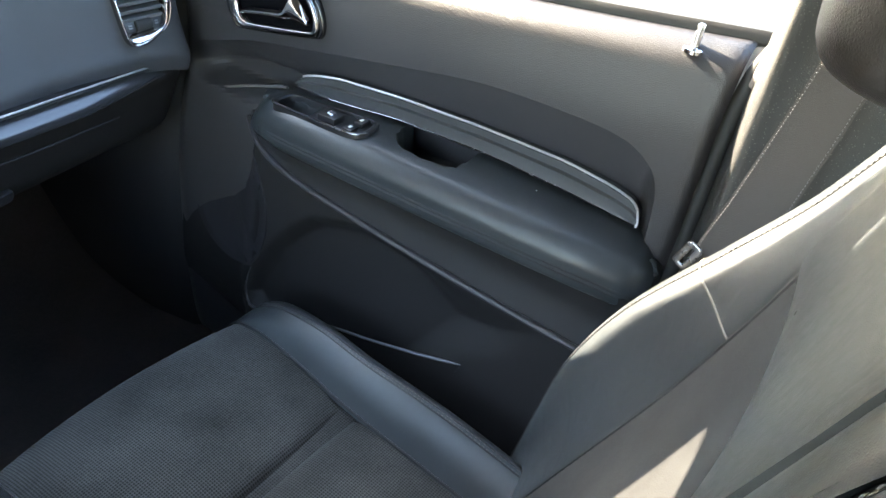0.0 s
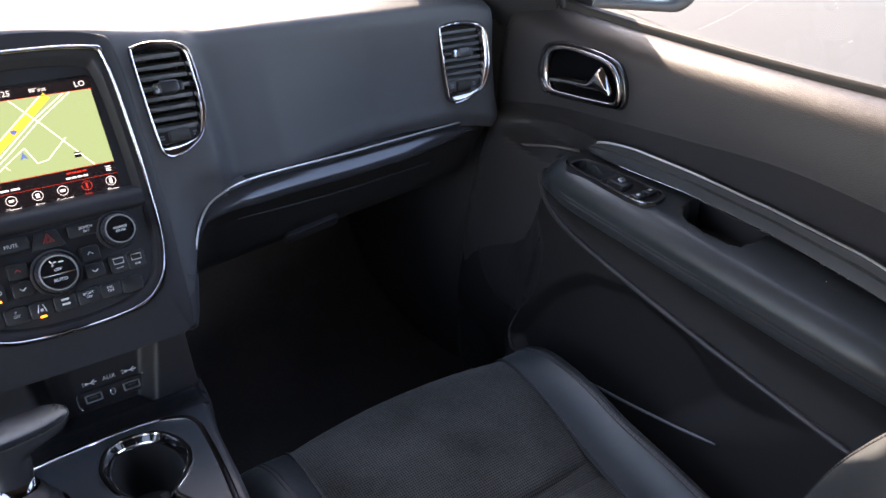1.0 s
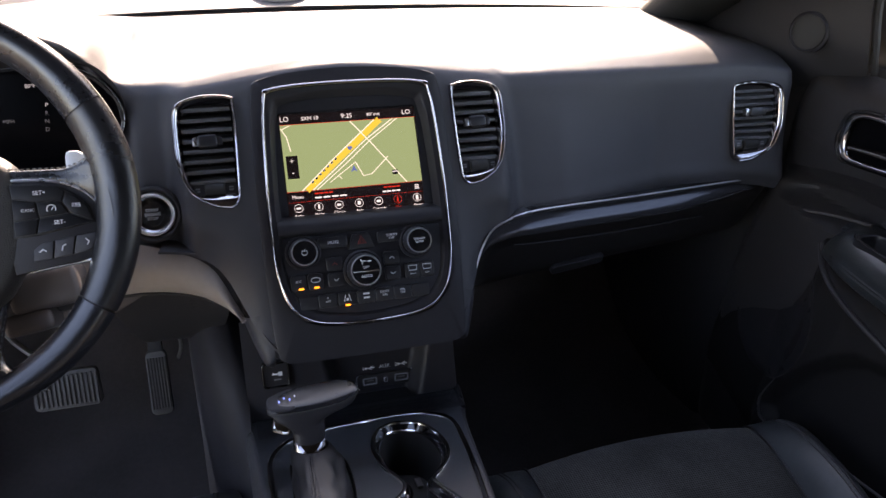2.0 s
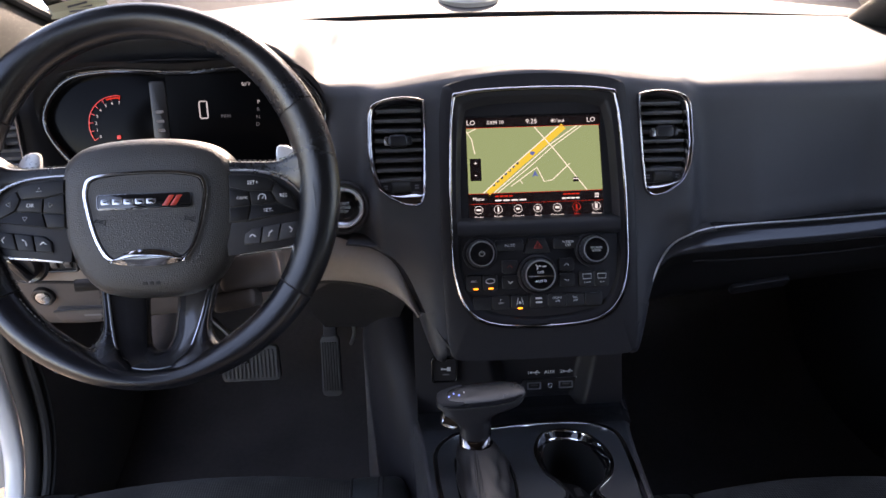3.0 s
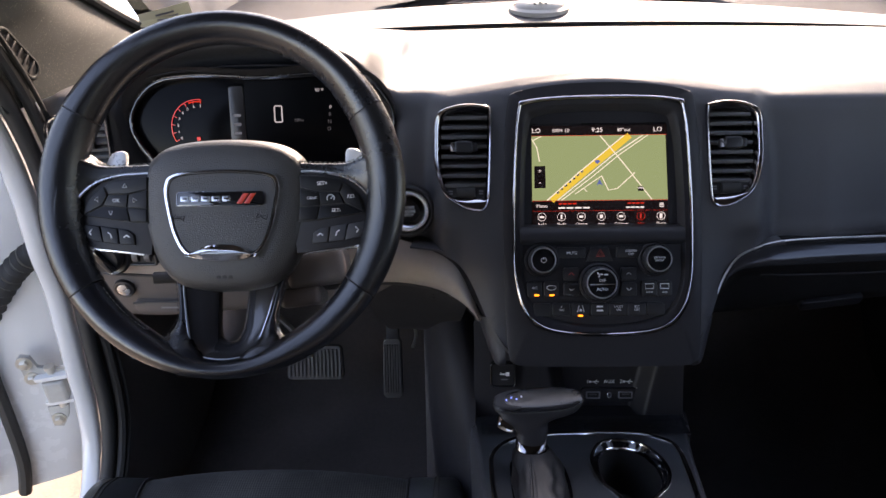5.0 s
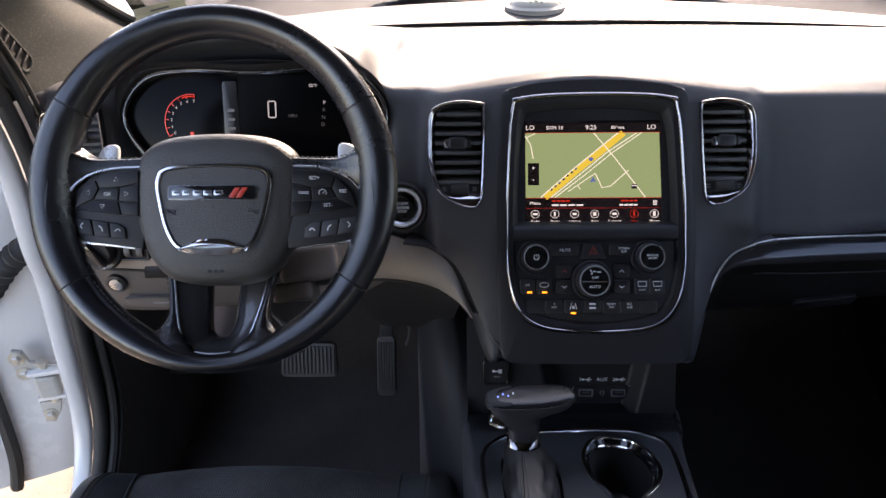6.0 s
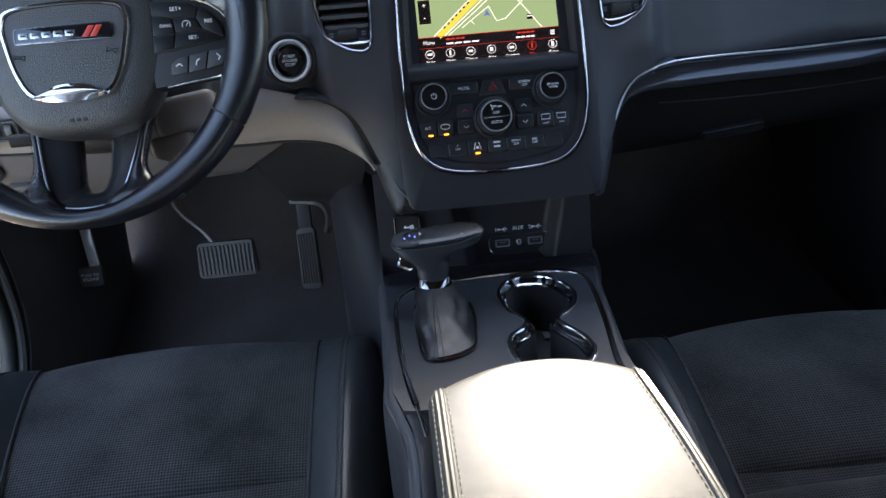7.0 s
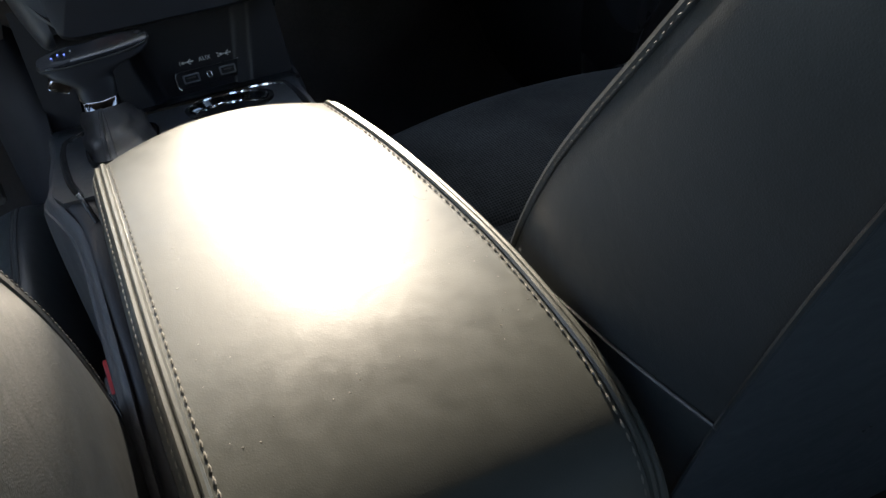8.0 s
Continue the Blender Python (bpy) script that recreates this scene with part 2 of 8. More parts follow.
def box(sx, sy, sz, bevel=0.003, m=None, seg=2, taper=1.0):
    bm = bmesh.new()
    bmesh.ops.create_cube(bm, size=1)
    for v in bm.verts:
        k = taper if v.co.z > 0 else 1
        v.co = Vector((v.co.x * sx * k, v.co.y * sy * k, v.co.z * sz))
    if bevel:
        bmesh.ops.bevel(bm, geom=bm.edges[:], offset=bevel, segments=seg, affect="EDGES", profile=0.6)
    if m is not None:
        bm.transform(m)
    return bm


def join(*bms):
    out = bms[0]
    for b in bms[1:]:
        me = bpy.data.meshes.new("tmp")
        b.to_mesh(me)
        out.from_mesh(me)
        bpy.data.meshes.remove(me)
        b.free()
    return out


def tube(points, r, n=8, closed=False, flat=1.0, caps=True, radii=None, up=None):
    """A round or flattened bar swept along points."""
    p = [Vector(q) for q in points]
    k = len(p)
    rows = []
    side = None
    for i in range(k):
        a = p[(i - 1) % k] if closed or i else p[0]
        b = p[(i + 1) % k] if closed or i < k - 1 else p[-1]
        t = (b - a).normalized()
        ref = Vector(up) if up is not None else (side if side is not None else Vector((0.31, 0.2, 0.93)))
        w = t.cross(ref).normalized() if up is not None or side is None else (side - t * side.dot(t)).normalized()
        if up is None:
            side = w
        v = t.cross(w).normalized()
        q = r if radii is None else radii[i]
        rows.append([p[i] + w * (q * math.cos(g)) + v * (q * flat * math.sin(g))
                     for g in (2 * math.pi * j / n for j in range(n))])
    return rows_mesh(rows, True, closed, caps and not closed)


def turned(profile, n=32, m=None):
    """A body turned about z from (radius, height) pairs."""
    rows = [[Vector((max(r, 1e-5) * math.cos(g), max(r, 1e-5) * math.sin(g), z)) for g in (2 * math.pi * j / n for j in range(n))]
            for r, z in profile]
    bm = rows_mesh(rows, True)
    bmesh.ops.remove_doubles(bm, verts=bm.verts, dist=2e-5)
    bmesh.ops.recalc_face_normals(bm, faces=bm.faces)
    if m is not None:
        bm.transform(m)
    return bm


def rounded(w, h, r, n=6, taper=0.0):
    """The outline of a rounded rectangle in x and y, anticlockwise; taper narrows its foot."""
    out = []
    for cx, cy, a0 in ((w / 2 - r, h / 2 - r, 0), (-w / 2 + r, h / 2 - r, 90), (-w / 2 + r, -h / 2 + r, 180), (w / 2 - r, -h / 2 + r, 270)):
        for i in range(n + 1):
            a = radians(a0 + 90 * i / n)
            x, y = cx + r * math.cos(a), cy + r * math.sin(a)
            out.append(Vector((x * (1 + taper * y / h), y, 0)))
    return out


def slab(outline, z0, z1, bevel=0.0, m=None, dish=0.0):
    """A plate of an outline in x and y between two heights, its upper edge rounded over."""
    c = sum(outline, Vector()) / len(outline)
    rows = [[Vector((p.x, p.y, z0)) for p in outline]]
    if bevel:
        for k in range(4):
            a = math.pi / 2 * k / 3
            rows.append([Vector((p.x, p.y, z1 - bevel + bevel * math.sin(a))) - (p - c).normalized() * bevel * (1 - math.cos(a))
                         for p in outline])
    else:
        rows.append([Vector((p.x, p.y, z1)) for p in outline])
    bm = rows_mesh(rows, True)
    top = [v for v in bm.verts][-len(outline):]
    f = bm.faces.new(top)
    if dish:
        mid = bmesh.ops.poke(bm, faces=[f])["verts"][0]
        mid.co.z -= dish
    bm.verts.ensure_lookup_table()
    bm.faces.new([bm.verts[i] for i in range(len(outline))])
    bmesh.ops.recalc_face_normals(bm, faces=bm.faces)
    if m is not None:
        bm.transform(m)
    return bm


def ring(outer, inner, z0, z1, bevel=0.002, m=None):
    """A frame between two outlines with as many points each, rounded on its upper edges."""
    lift = lambda o, z: [Vector((p.x, p.y, z)) for p in o]
    mix = lambda k: [a.lerp(b, k) for a, b in zip(outer, inner)]
    rows = [lift(outer, z0), lift(outer, z1 - bevel), lift(mix(0.12), z1 - 0.3 * bevel), lift(mix(0.35), z1), lift(mix(0.65), z1),
            lift(mix(0.88), z1 - 0.3 * bevel), lift(inner, z1 - bevel), lift(inner, z0)]
    bm = rows_mesh(rows, True)
    if m is not None:
        bm.transform(m)
    return bm


def words(text, size, m, mat, parent, name="lettering", depth=0.0002):
    """Flat lettering in the built-in font, as a mesh."""
    cu = bpy.data.curves.new("tmp", "FONT")
    cu.body, cu.size, cu.align_x, cu.align_y, cu.extrude = text, size, "CENTER", "CENTER", depth
    cu.resolution_u = 2
    tmp = bpy.data.objects.new("tmp", cu)
    scene.collection.objects.link(tmp)
    me = bpy.data.meshes.new_from_object(tmp.evaluated_get(bpy.context.evaluated_depsgraph_get()))
    bpy.data.objects.remove(tmp)
    me.name = name
    me.materials.clear()
    me.materials.append(mat)
    ob = new(name, me)
    ob.parent = parent
    ob.matrix_basis = m
    return ob


def stitches(points, mat, parent, length=0.0042, gap=0.0022, r=0.0006, name="stitching", lift=(0, 0, 0.0004)):
    """A row of short threads along a curve, as one mesh."""
    p = [Vector(q) + Vector(lift) for q in points]
    cum = [0.0]
    for a, b in zip(p, p[1:]):
        cum.append(cum[-1] + (b - a).length)

    def at(s):
        j = 0
        while j < len(p) - 2 and cum[j + 1] < s:
            j += 1
        return p[j].lerp(p[j + 1], (s - cum[j]) / max(cum[j + 1] - cum[j], 1e-9))
    verts, faces = [], []
    s = 0.0
    while s + length < cum[-1]:
        a, b = at(s), at(s + length)
        t = (b - a).normalized()
        w = t.cross(Vector((0.2, 0.1, 1))).normalized() * r
        v = t.cross(w).normalized() * r
        k = len(verts)
        for c, q in ((a, 0.5), ((a + b) / 2, 1.3), (b, 0.5)):
            verts += [c + w * q, c + v * q, c - w * q, c - v * q]
        for i in (0, 4):
            for j in range(4):
                faces.append((k + i + j, k + i + (j + 1) % 4, k + i + 4 + (j + 1) % 4, k + i + 4 + j))
        s += length + gap
    me = bpy.data.meshes.new(name)
    me.from_pydata([tuple(v) for v in verts], [], faces)
    me.materials.append(mat)
    ob = new(name, me)
    ob.parent = parent
    return ob

# ---------------------------------------------------------------- dashboard
def face(x, y, z, tilt):
    """A panel's own frame: x to the right, y up the panel, z out of it; it leans back by tilt degrees."""
    return pose(x, y, z, 90 - tilt)


dashboard = thing("dashboard", "black soft-touch dashboard with a sunlit top and stitched-look grain", "dashboard")

TOP = [(0.64, 0.785), (0.47, 0.803), (0.30, 0.818), (0.13, 0.835)]
PASSENGER = TOP + [(0.064, 0.827), (0.048, 0.812), (0.042, 0.783), (0.036, 0.752), (0.026, 0.716), (0.016, 0.690), (0.006, 0.668), (0.012, 0.645)]
NEAR = TOP + [(0.066, 0.829), (0.046, 0.816), (0.030, 0.788), (0.012, 0.755), (-0.008, 0.718), (-0.022, 0.692), (-0.034, 0.668), (-0.030, 0.640)]


FOOT = [(0.0, 0.556), (0.112, 0.558), (0.128, 0.575), (0.147, 0.602), (0.163, 0.634), (0.180, 0.652), (0.200, 0.662), (0.24, 0.668)]


def foot_height(x):
    """Height of the lower edge of the skin beside the stack."""
    return float(np.interp(abs(x), [p[0] for p in FOOT], [p[1] for p in FOOT]))


def foot_depth(x, z):
    """How far forward the skin lies there: flush with the stack beside it, falling back away from it."""
    k = min(1.0, max(0.0, (abs(x) - 0.126) / 0.055))
    return -0.0505 - (0.704 - z) * 0.645 + k * k * (3 - 2 * k) * (0.704 - z) * 0.42


def brow(x):
    """The front edge of the top, arched over the stack."""
    k = max(0.0, 1 - abs(x) / 0.25)
    h = 0.832 + 0.025 * k * k * (3 - 2 * k)
    return [(0.074 + 0.01 * k, h + 0.003), (0.050 + 0.008 * k, h), (0.033 + 0.007 * k, h - 0.012)]


def centre(x):
    return TOP + brow(x) + [(0.010, 0.798), (-0.021, 0.750), (-0.052, 0.702), (-0.092, 0.640), (-0.136, 0.570)]


def inner(x):
    """The slice between stack and vent, in the plane of the stack, down to its curved lower edge."""
    f = foot_height(x)
    m = (0.704 + f) / 2
    return TOP + brow(x) + [(0.008, 0.793), (-0.020, 0.750), (-0.0505, 0.704), (foot_depth(x, m), m), (foot_depth(x, f), f)]


START = TOP + [(0.075, 0.838), (0.052, 0.828), (0.036, 0.802), (0.020, 0.770), (0.006, 0.738), (-0.006, 0.712), (-0.018, 0.686), (-0.028, 0.655)]
MIDDLE = TOP + [(0.084, 0.858), (0.058, 0.857), (0.040, 0.845), (0.010, 0.798), (-0.021, 0.750), (-0.052, 0.702), (-0.092, 0.640), (-0.136, 0.570)]
GAUGES = [(0.64, 0.785), (0.47, 0.806), (0.30, 0.864), (0.13, 0.914), (0.062, 0.916), (0.052, 0.906), (0.085, 0.880), (0.115, 0.845),
          (0.110, 0.790), (0.070, 0.750), (0.015, 0.735), (-0.020, 0.690)]
SHOULDER = [(0.64, 0.785), (0.47, 0.805), (0.30, 0.840), (0.13, 0.876), (0.070, 0.876), (0.056, 0.864), (0.054, 0.840), (0.046, 0.805),
            (0.034, 0.772), (0.018, 0.745), (-0.004, 0.715), (-0.022, 0.670)]
OUTER = TOP + [(0.062, 0.842), (0.040, 0.828), (0.025, 0.800), (0.016, 0.770), (0.008, 0.740), (0.000, 0.715), (-0.015, 0.690), (-0.025, 0.660)]


def shifted(profile, dy=0.0, dz=0.0):
    return [(y + dy, z + dz * min(1.0, max(0.0, (0.47 - y) / 0.17))) for y, z in profile]


SLICES = [(-0.735, shifted(OUTER, 0.02, -0.012)), (-0.70, OUTER), (-0.650, OUTER), (-0.618, SHOULDER), (-0.598, shifted(GAUGES, 0, -0.028)), (-0.575, shifted(GAUGES, 0, -0.016)),
          (-0.50, shifted(GAUGES, 0, -0.004)), (-0.43, GAUGES), (-0.36, shifted(GAUGES, 0, -0.005)), (-0.312, shifted(GAUGES, 0, -0.024)), (-0.292, shifted(GAUGES, -0.004, -0.040)),
          (-0.274, shifted(SHOULDER, 0.0, -0.030)), (-0.254, START), (-0.214, START), *[(x, inner(x)) for x in (-0.202, -0.192, -0.180, -0.170, -0.160, -0.150, -0.140, -0.132)], *[(x, centre(x)) for x in (-0.118, -0.09, -0.06, -0.03, 0.0, 0.03, 0.06, 0.09, 0.118)],
          *[(x, inner(x)) for x in (0.132, 0.140, 0.150, 0.160, 0.170, 0.180, 0.192, 0.206)],
          (0.226, NEAR),
          (0.30, NEAR), (0.46, PASSENGER), (0.60, PASSENGER), (0.65, shifted(PASSENGER, -0.008, -0.004)), (0.676, shifted(PASSENGER, -0.012, -0.010)), (0.692, shifted(PASSENGER, -0.004, -0.014)), (0.700, shifted(PASSENGER, 0.04, -0.020))]
STACK_FACE = face(0, -0.092, 0.640, 33)
VENTS = [(STACK_FACE @ pose(-0.1700, 0.1568, 0.001), 0.0745, 0.1385, -1), (STACK_FACE @ pose(0.1712, 0.158, 0.001), 0.0705, 0.1360, 1),
         (face(0.612, 0.022, 0.742, 20) @ pose(0.014, 0.0015, -0.002, 0, -6, 0), 0.084, 0.122, 1), (face(-0.668, 0.010, 0.775, 10) @ pose(0, 0, 0, 0, 8, 0), 0.080, 0.118, -1)]


def ease(k):
    k = min(1.0, max(0.0, k))
    return k * k * (3 - 2 * k)


def grown(outline, g):
    """A closed outline moved sideways by g."""
    n = len(outline)
    out = []
    for i, p in enumerate(outline):
        t = (outline[(i + 1) % n] - outline[i - 1]).normalized()
        out.append(p + Vector((-t.y, t.x, 0)) * g)
    return out


def inside(poly, x, y):
    """Distance within a closed outline, negative outside."""
    best, hit = 9.0, False
    for (ax, ay), (bx, by) in zip(poly, poly[1:] + poly[:1]):
        dx, dy = bx - ax, by - ay
        k = min(1.0, max(0.0, ((x - ax) * dx + (y - ay) * dy) / (dx * dx + dy * dy)))
        best = min(best, math.hypot(x - ax - k * dx, y - ay - k * dy))
        if (ay > y) != (by > y) and x < ax + (y - ay) * dx / dy:
            hit = not hit
    return best if hit else -best


VENT_SHAPE = [(-0.98, 0.84), (-0.84, 0.955), (-0.10, 1.0), (0.62, 0.92), (0.94, 0.75), (1.0, 0.33), (0.96, -0.20), (0.66, -0.66), (0.06, -0.905), (-0.44, -0.985), (-0.70, -0.955), (-0.86, -0.83), (-0.905, -0.62), (-0.97, 0.15)]


def vent_outline(w, h, flip):
    """The shield-like outline of a vent: its outer lower corner is cut away in a long curve."""
    return spline([(flip * u * w / 2, v * h / 2, 0) for u, v in VENT_SHAPE], 112, True)


VENT_HOLES = [(m.inverted(), [(p.x, p.y) for p in vent_outline(w, h, flip)[::2]], w, h) for m, w, h, flip in VENTS]


def opening(p):
    """Whether a point of the skin lies over a vent duct or behind the centre stack."""
    for back, poly, w, h in VENT_HOLES:
        q = back @ p
        if abs(q.z) < 0.05 and abs(q.x) < w / 2 and abs(q.y) < h / 2 and inside(poly, q.x, q.y) > 0.0035:
            return True
    return abs(p.x - 0.0045) < 0.1212 - max(0.0, p.z - 0.80) * 0.55 and p.y < 0.040 and 0.50 < p.z < 0.842


def steady_loft(slices, nu, nv, passes):
    """A skin through slices across x, straight between them and then evened out, so that it never overshoots."""
    secs = [(x, spline([(x, y, z) for y, z in prof], nv)) for x, prof in slices]
    rows = []
    for i in range(nu):
        x = secs[0][0] + (secs[-1][0] - secs[0][0]) * i / (nu - 1)
        j = max(k for k in range(len(secs) - 1) if secs[k][0] <= x + 1e-9)
        f = (x - secs[j][0]) / (secs[j + 1][0] - secs[j][0])
        rows.append(np.array([a.lerp(b, f) for a, b in zip(secs[j][1], secs[j + 1][1])]))
    g = np.array(rows)
    for _ in range(passes):
        g[1:-1] = (g[:-2] + 2 * g[1:-1] + g[2:]) / 4
    return rows_mesh([[Vector(p) for p in r] for r in g])


skin = steady_loft(SLICES, 560, 150, 12)
bmesh.ops.delete(skin, geom=[f for f in skin.faces if opening(f.calc_center_median())], context="FACES")
finish(skin, 0.004, (0, -0.6, 0.8))
part("upper_skin", skin, DASH_TOP, dashboard, "black grained soft skin, the top in full sun")

# edge of the dash against the windscreen and the demister shelf behind it
part("demister_shelf", finish(loft([[(x, 0.475 - 0.10 * (x / 0.72) ** 2 * 1.0, 0.8075), (x, 0.56 - 0.16 * (x / 0.72) ** 2, 0.8135),
                                     (x, 0.66 - 0.2 * (x / 0.72) ** 2, 0.80)] for x in (-0.72, -0.45, -0.15, 0.15, 0.45, 0.72)], 40, 8), 0.004, (0, 0, 1)),
     DASH_TOP, dashboard)
part("shelf_joint", tube(spline([(x, 0.474 - 0.10 * (x / 0.72) ** 2, 0.8080) for x in (-0.72, -0.45, -0.15, 0.15, 0.45, 0.72)], 40), 0.0022, 6), DARK, dashboard)

# lower passenger side with the glovebox
glovebox = thing("glovebox", "closed black glovebox under the passenger dashboard", "glovebox")
lid_rows = []
for x, top, back in ((0.132, 0.560, -0.03), (0.150, 0.600, -0.02), (0.166, 0.628, -0.01), (0.192, 0.646, 0.0), (0.225, 0.654, 0.0), (0.30, 0.651, 0.0), (0.45, 0.643, 0.0), (0.58, 0.640, 0.0), (0.650, 0.636, 0.0), (0.676, 0.637, 0.002), (0.698, 0.636, 0.016)):
    y = -0.045 + 0.14 * (x - 0.19) + back
    lid_rows.append([(x, y + 0.018, top), (x, y + 0.003, top - 0.010), (x, y + 0.003, top - 0.026), (x, y + 0.012, top - 0.046), (x, y + 0.018, top - 0.060),
                     (x, y + 0.030, 0.545), (x, y + 0.046, 0.520), (x, y + 0.085, 0.492), (x, y + 0.15, 0.470), (x, 0.22, 0.455), (x, 0.32, 0.445)])
# Lid darker than the dash plastic around it: its shade is in the colour.
part("lid", finish(loft(lid_rows, 60, 44), 0.006, (0, -1, 0)), DOOR_LOW, glovebox)
part("lid_seam", tube(spline([(0.231, -0.026, 0.602), (0.317, -0.014, 0.594), (0.418, 0.000, 0.588), (0.571, 0.020, 0.585)], 30), 0.0014, 6), STACK, glovebox)
part("latch", slab(rounded(0.094, 0.018, 0.006), 0, 0.008, 0.003, face(0.3540, 0.010, 0.534, -18) @ pose(0, 0, 0, 0, 8, -1)), STACK, glovebox, "recessed pull latch")
strip_line = spline([(0.132, -0.106, 0.576), (0.147, -0.092, 0.602), (0.163, -0.074, 0.634), (0.180, -0.062, 0.652), (0.203, -0.055, 0.661), (0.235, -0.048, 0.666), (0.30, -0.036, 0.663), (0.396, -0.020, 0.656),
                     (0.50, -0.005, 0.652), (0.60, 0.009, 0.648), (0.645, 0.016, 0.644)], 66)
strip = thing("trim_strip", "long satin silver trim strip along the dashboard", "trim")
bar_rows = []
for i, p in enumerate(strip_line):
    w = max(0.0, min(1.0, (i - 10) / 24)) * max(0.3, min(1.0, (66 - i) / 14))
    bar_rows.append([p + Vector((0, y, z)) for y, z in ((0.012, 0.003), (-0.003, 0.0032), (-0.004, 0.0), (-0.001 + 0.003 * w, -0.003 - 0.002 * w), (-0.002 - 0.003 * w, -0.004 - 0.006 * w), (-0.003 - 0.009 * w, -0.005 - 0.010 * w),
                                                        (-0.003 - 0.012 * w, -0.006 - 0.015 * w), (-0.003 - 0.011 * w, -0.007 - 0.020 * w), (0.0 - 0.003 * w, -0.008 - 0.027 * w), (0.014, -0.008 - 0.028 * w))])
part("bar", finish(rows_mesh(bar_rows), 0, (0, -1, 0.4)), STRIP, strip, "glossy dark strip that mirrors the light")
part("bright_edge", tube([p + Vector((0, -0.003, 0.0042)) for p in strip_line], 0.0014, 6), BRUSHED, strip)

# walls that run forward from the curved lower edges beside the stack
for sx in (-1, 1):
    edge = [(sx * x, foot_depth(x, z), z) for x, z in FOOT[1:]]
    part("side_return", finish(loft([[(x, y + 0.002, z + 0.001), (x - sx * 0.004, y + 0.03, z - 0.002), (x - sx * 0.006, y + 0.14, z - 0.012)] for x, y, z in edge], 40, 8), 0.003, (sx, 0, -1)), DASH, dashboard)
# plain underside that closes the passenger footwell
part("under_tray", finish(loft([[(x, 0.31, 0.446), (x, 0.42, 0.43), (x, 0.62, 0.42)] for x in (0.12, 0.4, 0.70)], 6, 6), 0.004, (0, 0, -1)), DARK, dashboard)


# ---- knee panel below the gauges
knee = thing("knee_panel", "light grey and taupe plastic knee panel under the gauges", "panel")
UP = [(-0.735, -0.005, 0.720), (-0.69, -0.025, 0.716), (-0.60, -0.03, 0.710), (-0.45, -0.03, 0.700), (-0.32, -0.03, 0.684), (-0.26, -0.036, 0.672),
      (-0.225, -0.046, 0.664), (-0.198, -0.054, 0.655), (-0.180, -0.062, 0.642), (-0.168, -0.073, 0.624), (-0.158, -0.084, 0.604), (-0.150, -0.091, 0.588)]
LOW = [(-0.735, -0.010, 0.636), (-0.69, -0.045, 0.634), (-0.60, -0.052, 0.630), (-0.45, -0.05, 0.620), (-0.32, -0.05, 0.612), (-0.265, -0.050, 0.612),
       (-0.228, -0.058, 0.612), (-0.200, -0.066, 0.608), (-0.184, -0.073, 0.602), (-0.171, -0.080, 0.596), (-0.160, -0.087, 0.590), (-0.151, -0.092, 0.585)]
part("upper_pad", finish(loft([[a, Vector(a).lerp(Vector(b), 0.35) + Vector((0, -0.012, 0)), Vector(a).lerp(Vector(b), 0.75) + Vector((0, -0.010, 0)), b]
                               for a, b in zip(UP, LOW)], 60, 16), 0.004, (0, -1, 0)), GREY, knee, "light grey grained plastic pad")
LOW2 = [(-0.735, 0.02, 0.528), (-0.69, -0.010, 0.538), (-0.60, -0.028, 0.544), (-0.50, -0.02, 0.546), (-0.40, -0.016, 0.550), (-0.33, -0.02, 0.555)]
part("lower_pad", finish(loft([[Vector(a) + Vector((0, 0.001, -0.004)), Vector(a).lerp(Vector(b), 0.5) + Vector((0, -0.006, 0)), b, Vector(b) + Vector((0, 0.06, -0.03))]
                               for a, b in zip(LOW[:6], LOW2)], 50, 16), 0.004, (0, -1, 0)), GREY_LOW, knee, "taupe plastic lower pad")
part("pad_seam", tube(spline([Vector(p) + Vector((0, -0.001, -0.002)) for p in LOW[:9]], 40), 0.0018, 6), DARK, knee)
# dark fuse cover right of the column
part("side_cover", finish(loft([[(-0.315, -0.040, 0.610), (-0.24, -0.046, 0.612), (-0.168, -0.066, 0.592)], [(-0.305, -0.016, 0.55), (-0.23, -0.014, 0.545), (-0.17, -0.014, 0.535)],
                                [(-0.285, 0.02, 0.48), (-0.225, 0.03, 0.47), (-0.19, 0.03, 0.46)], [(-0.28, 0.10, 0.43), (-0.23, 0.10, 0.42), (-0.20, 0.10, 0.42)]], 24, 16), 0.004, (0, -1, 0)),
     DARK, knee)
for k in range(4):
    part("vent_slot", box(0.006, 0.003, 0.0016, 0.0005, pose(-0.212 + 0.0006 * k, -0.036 + 0.0055 * k, 0.582 - 0.009 * k)), RUBBER, knee)
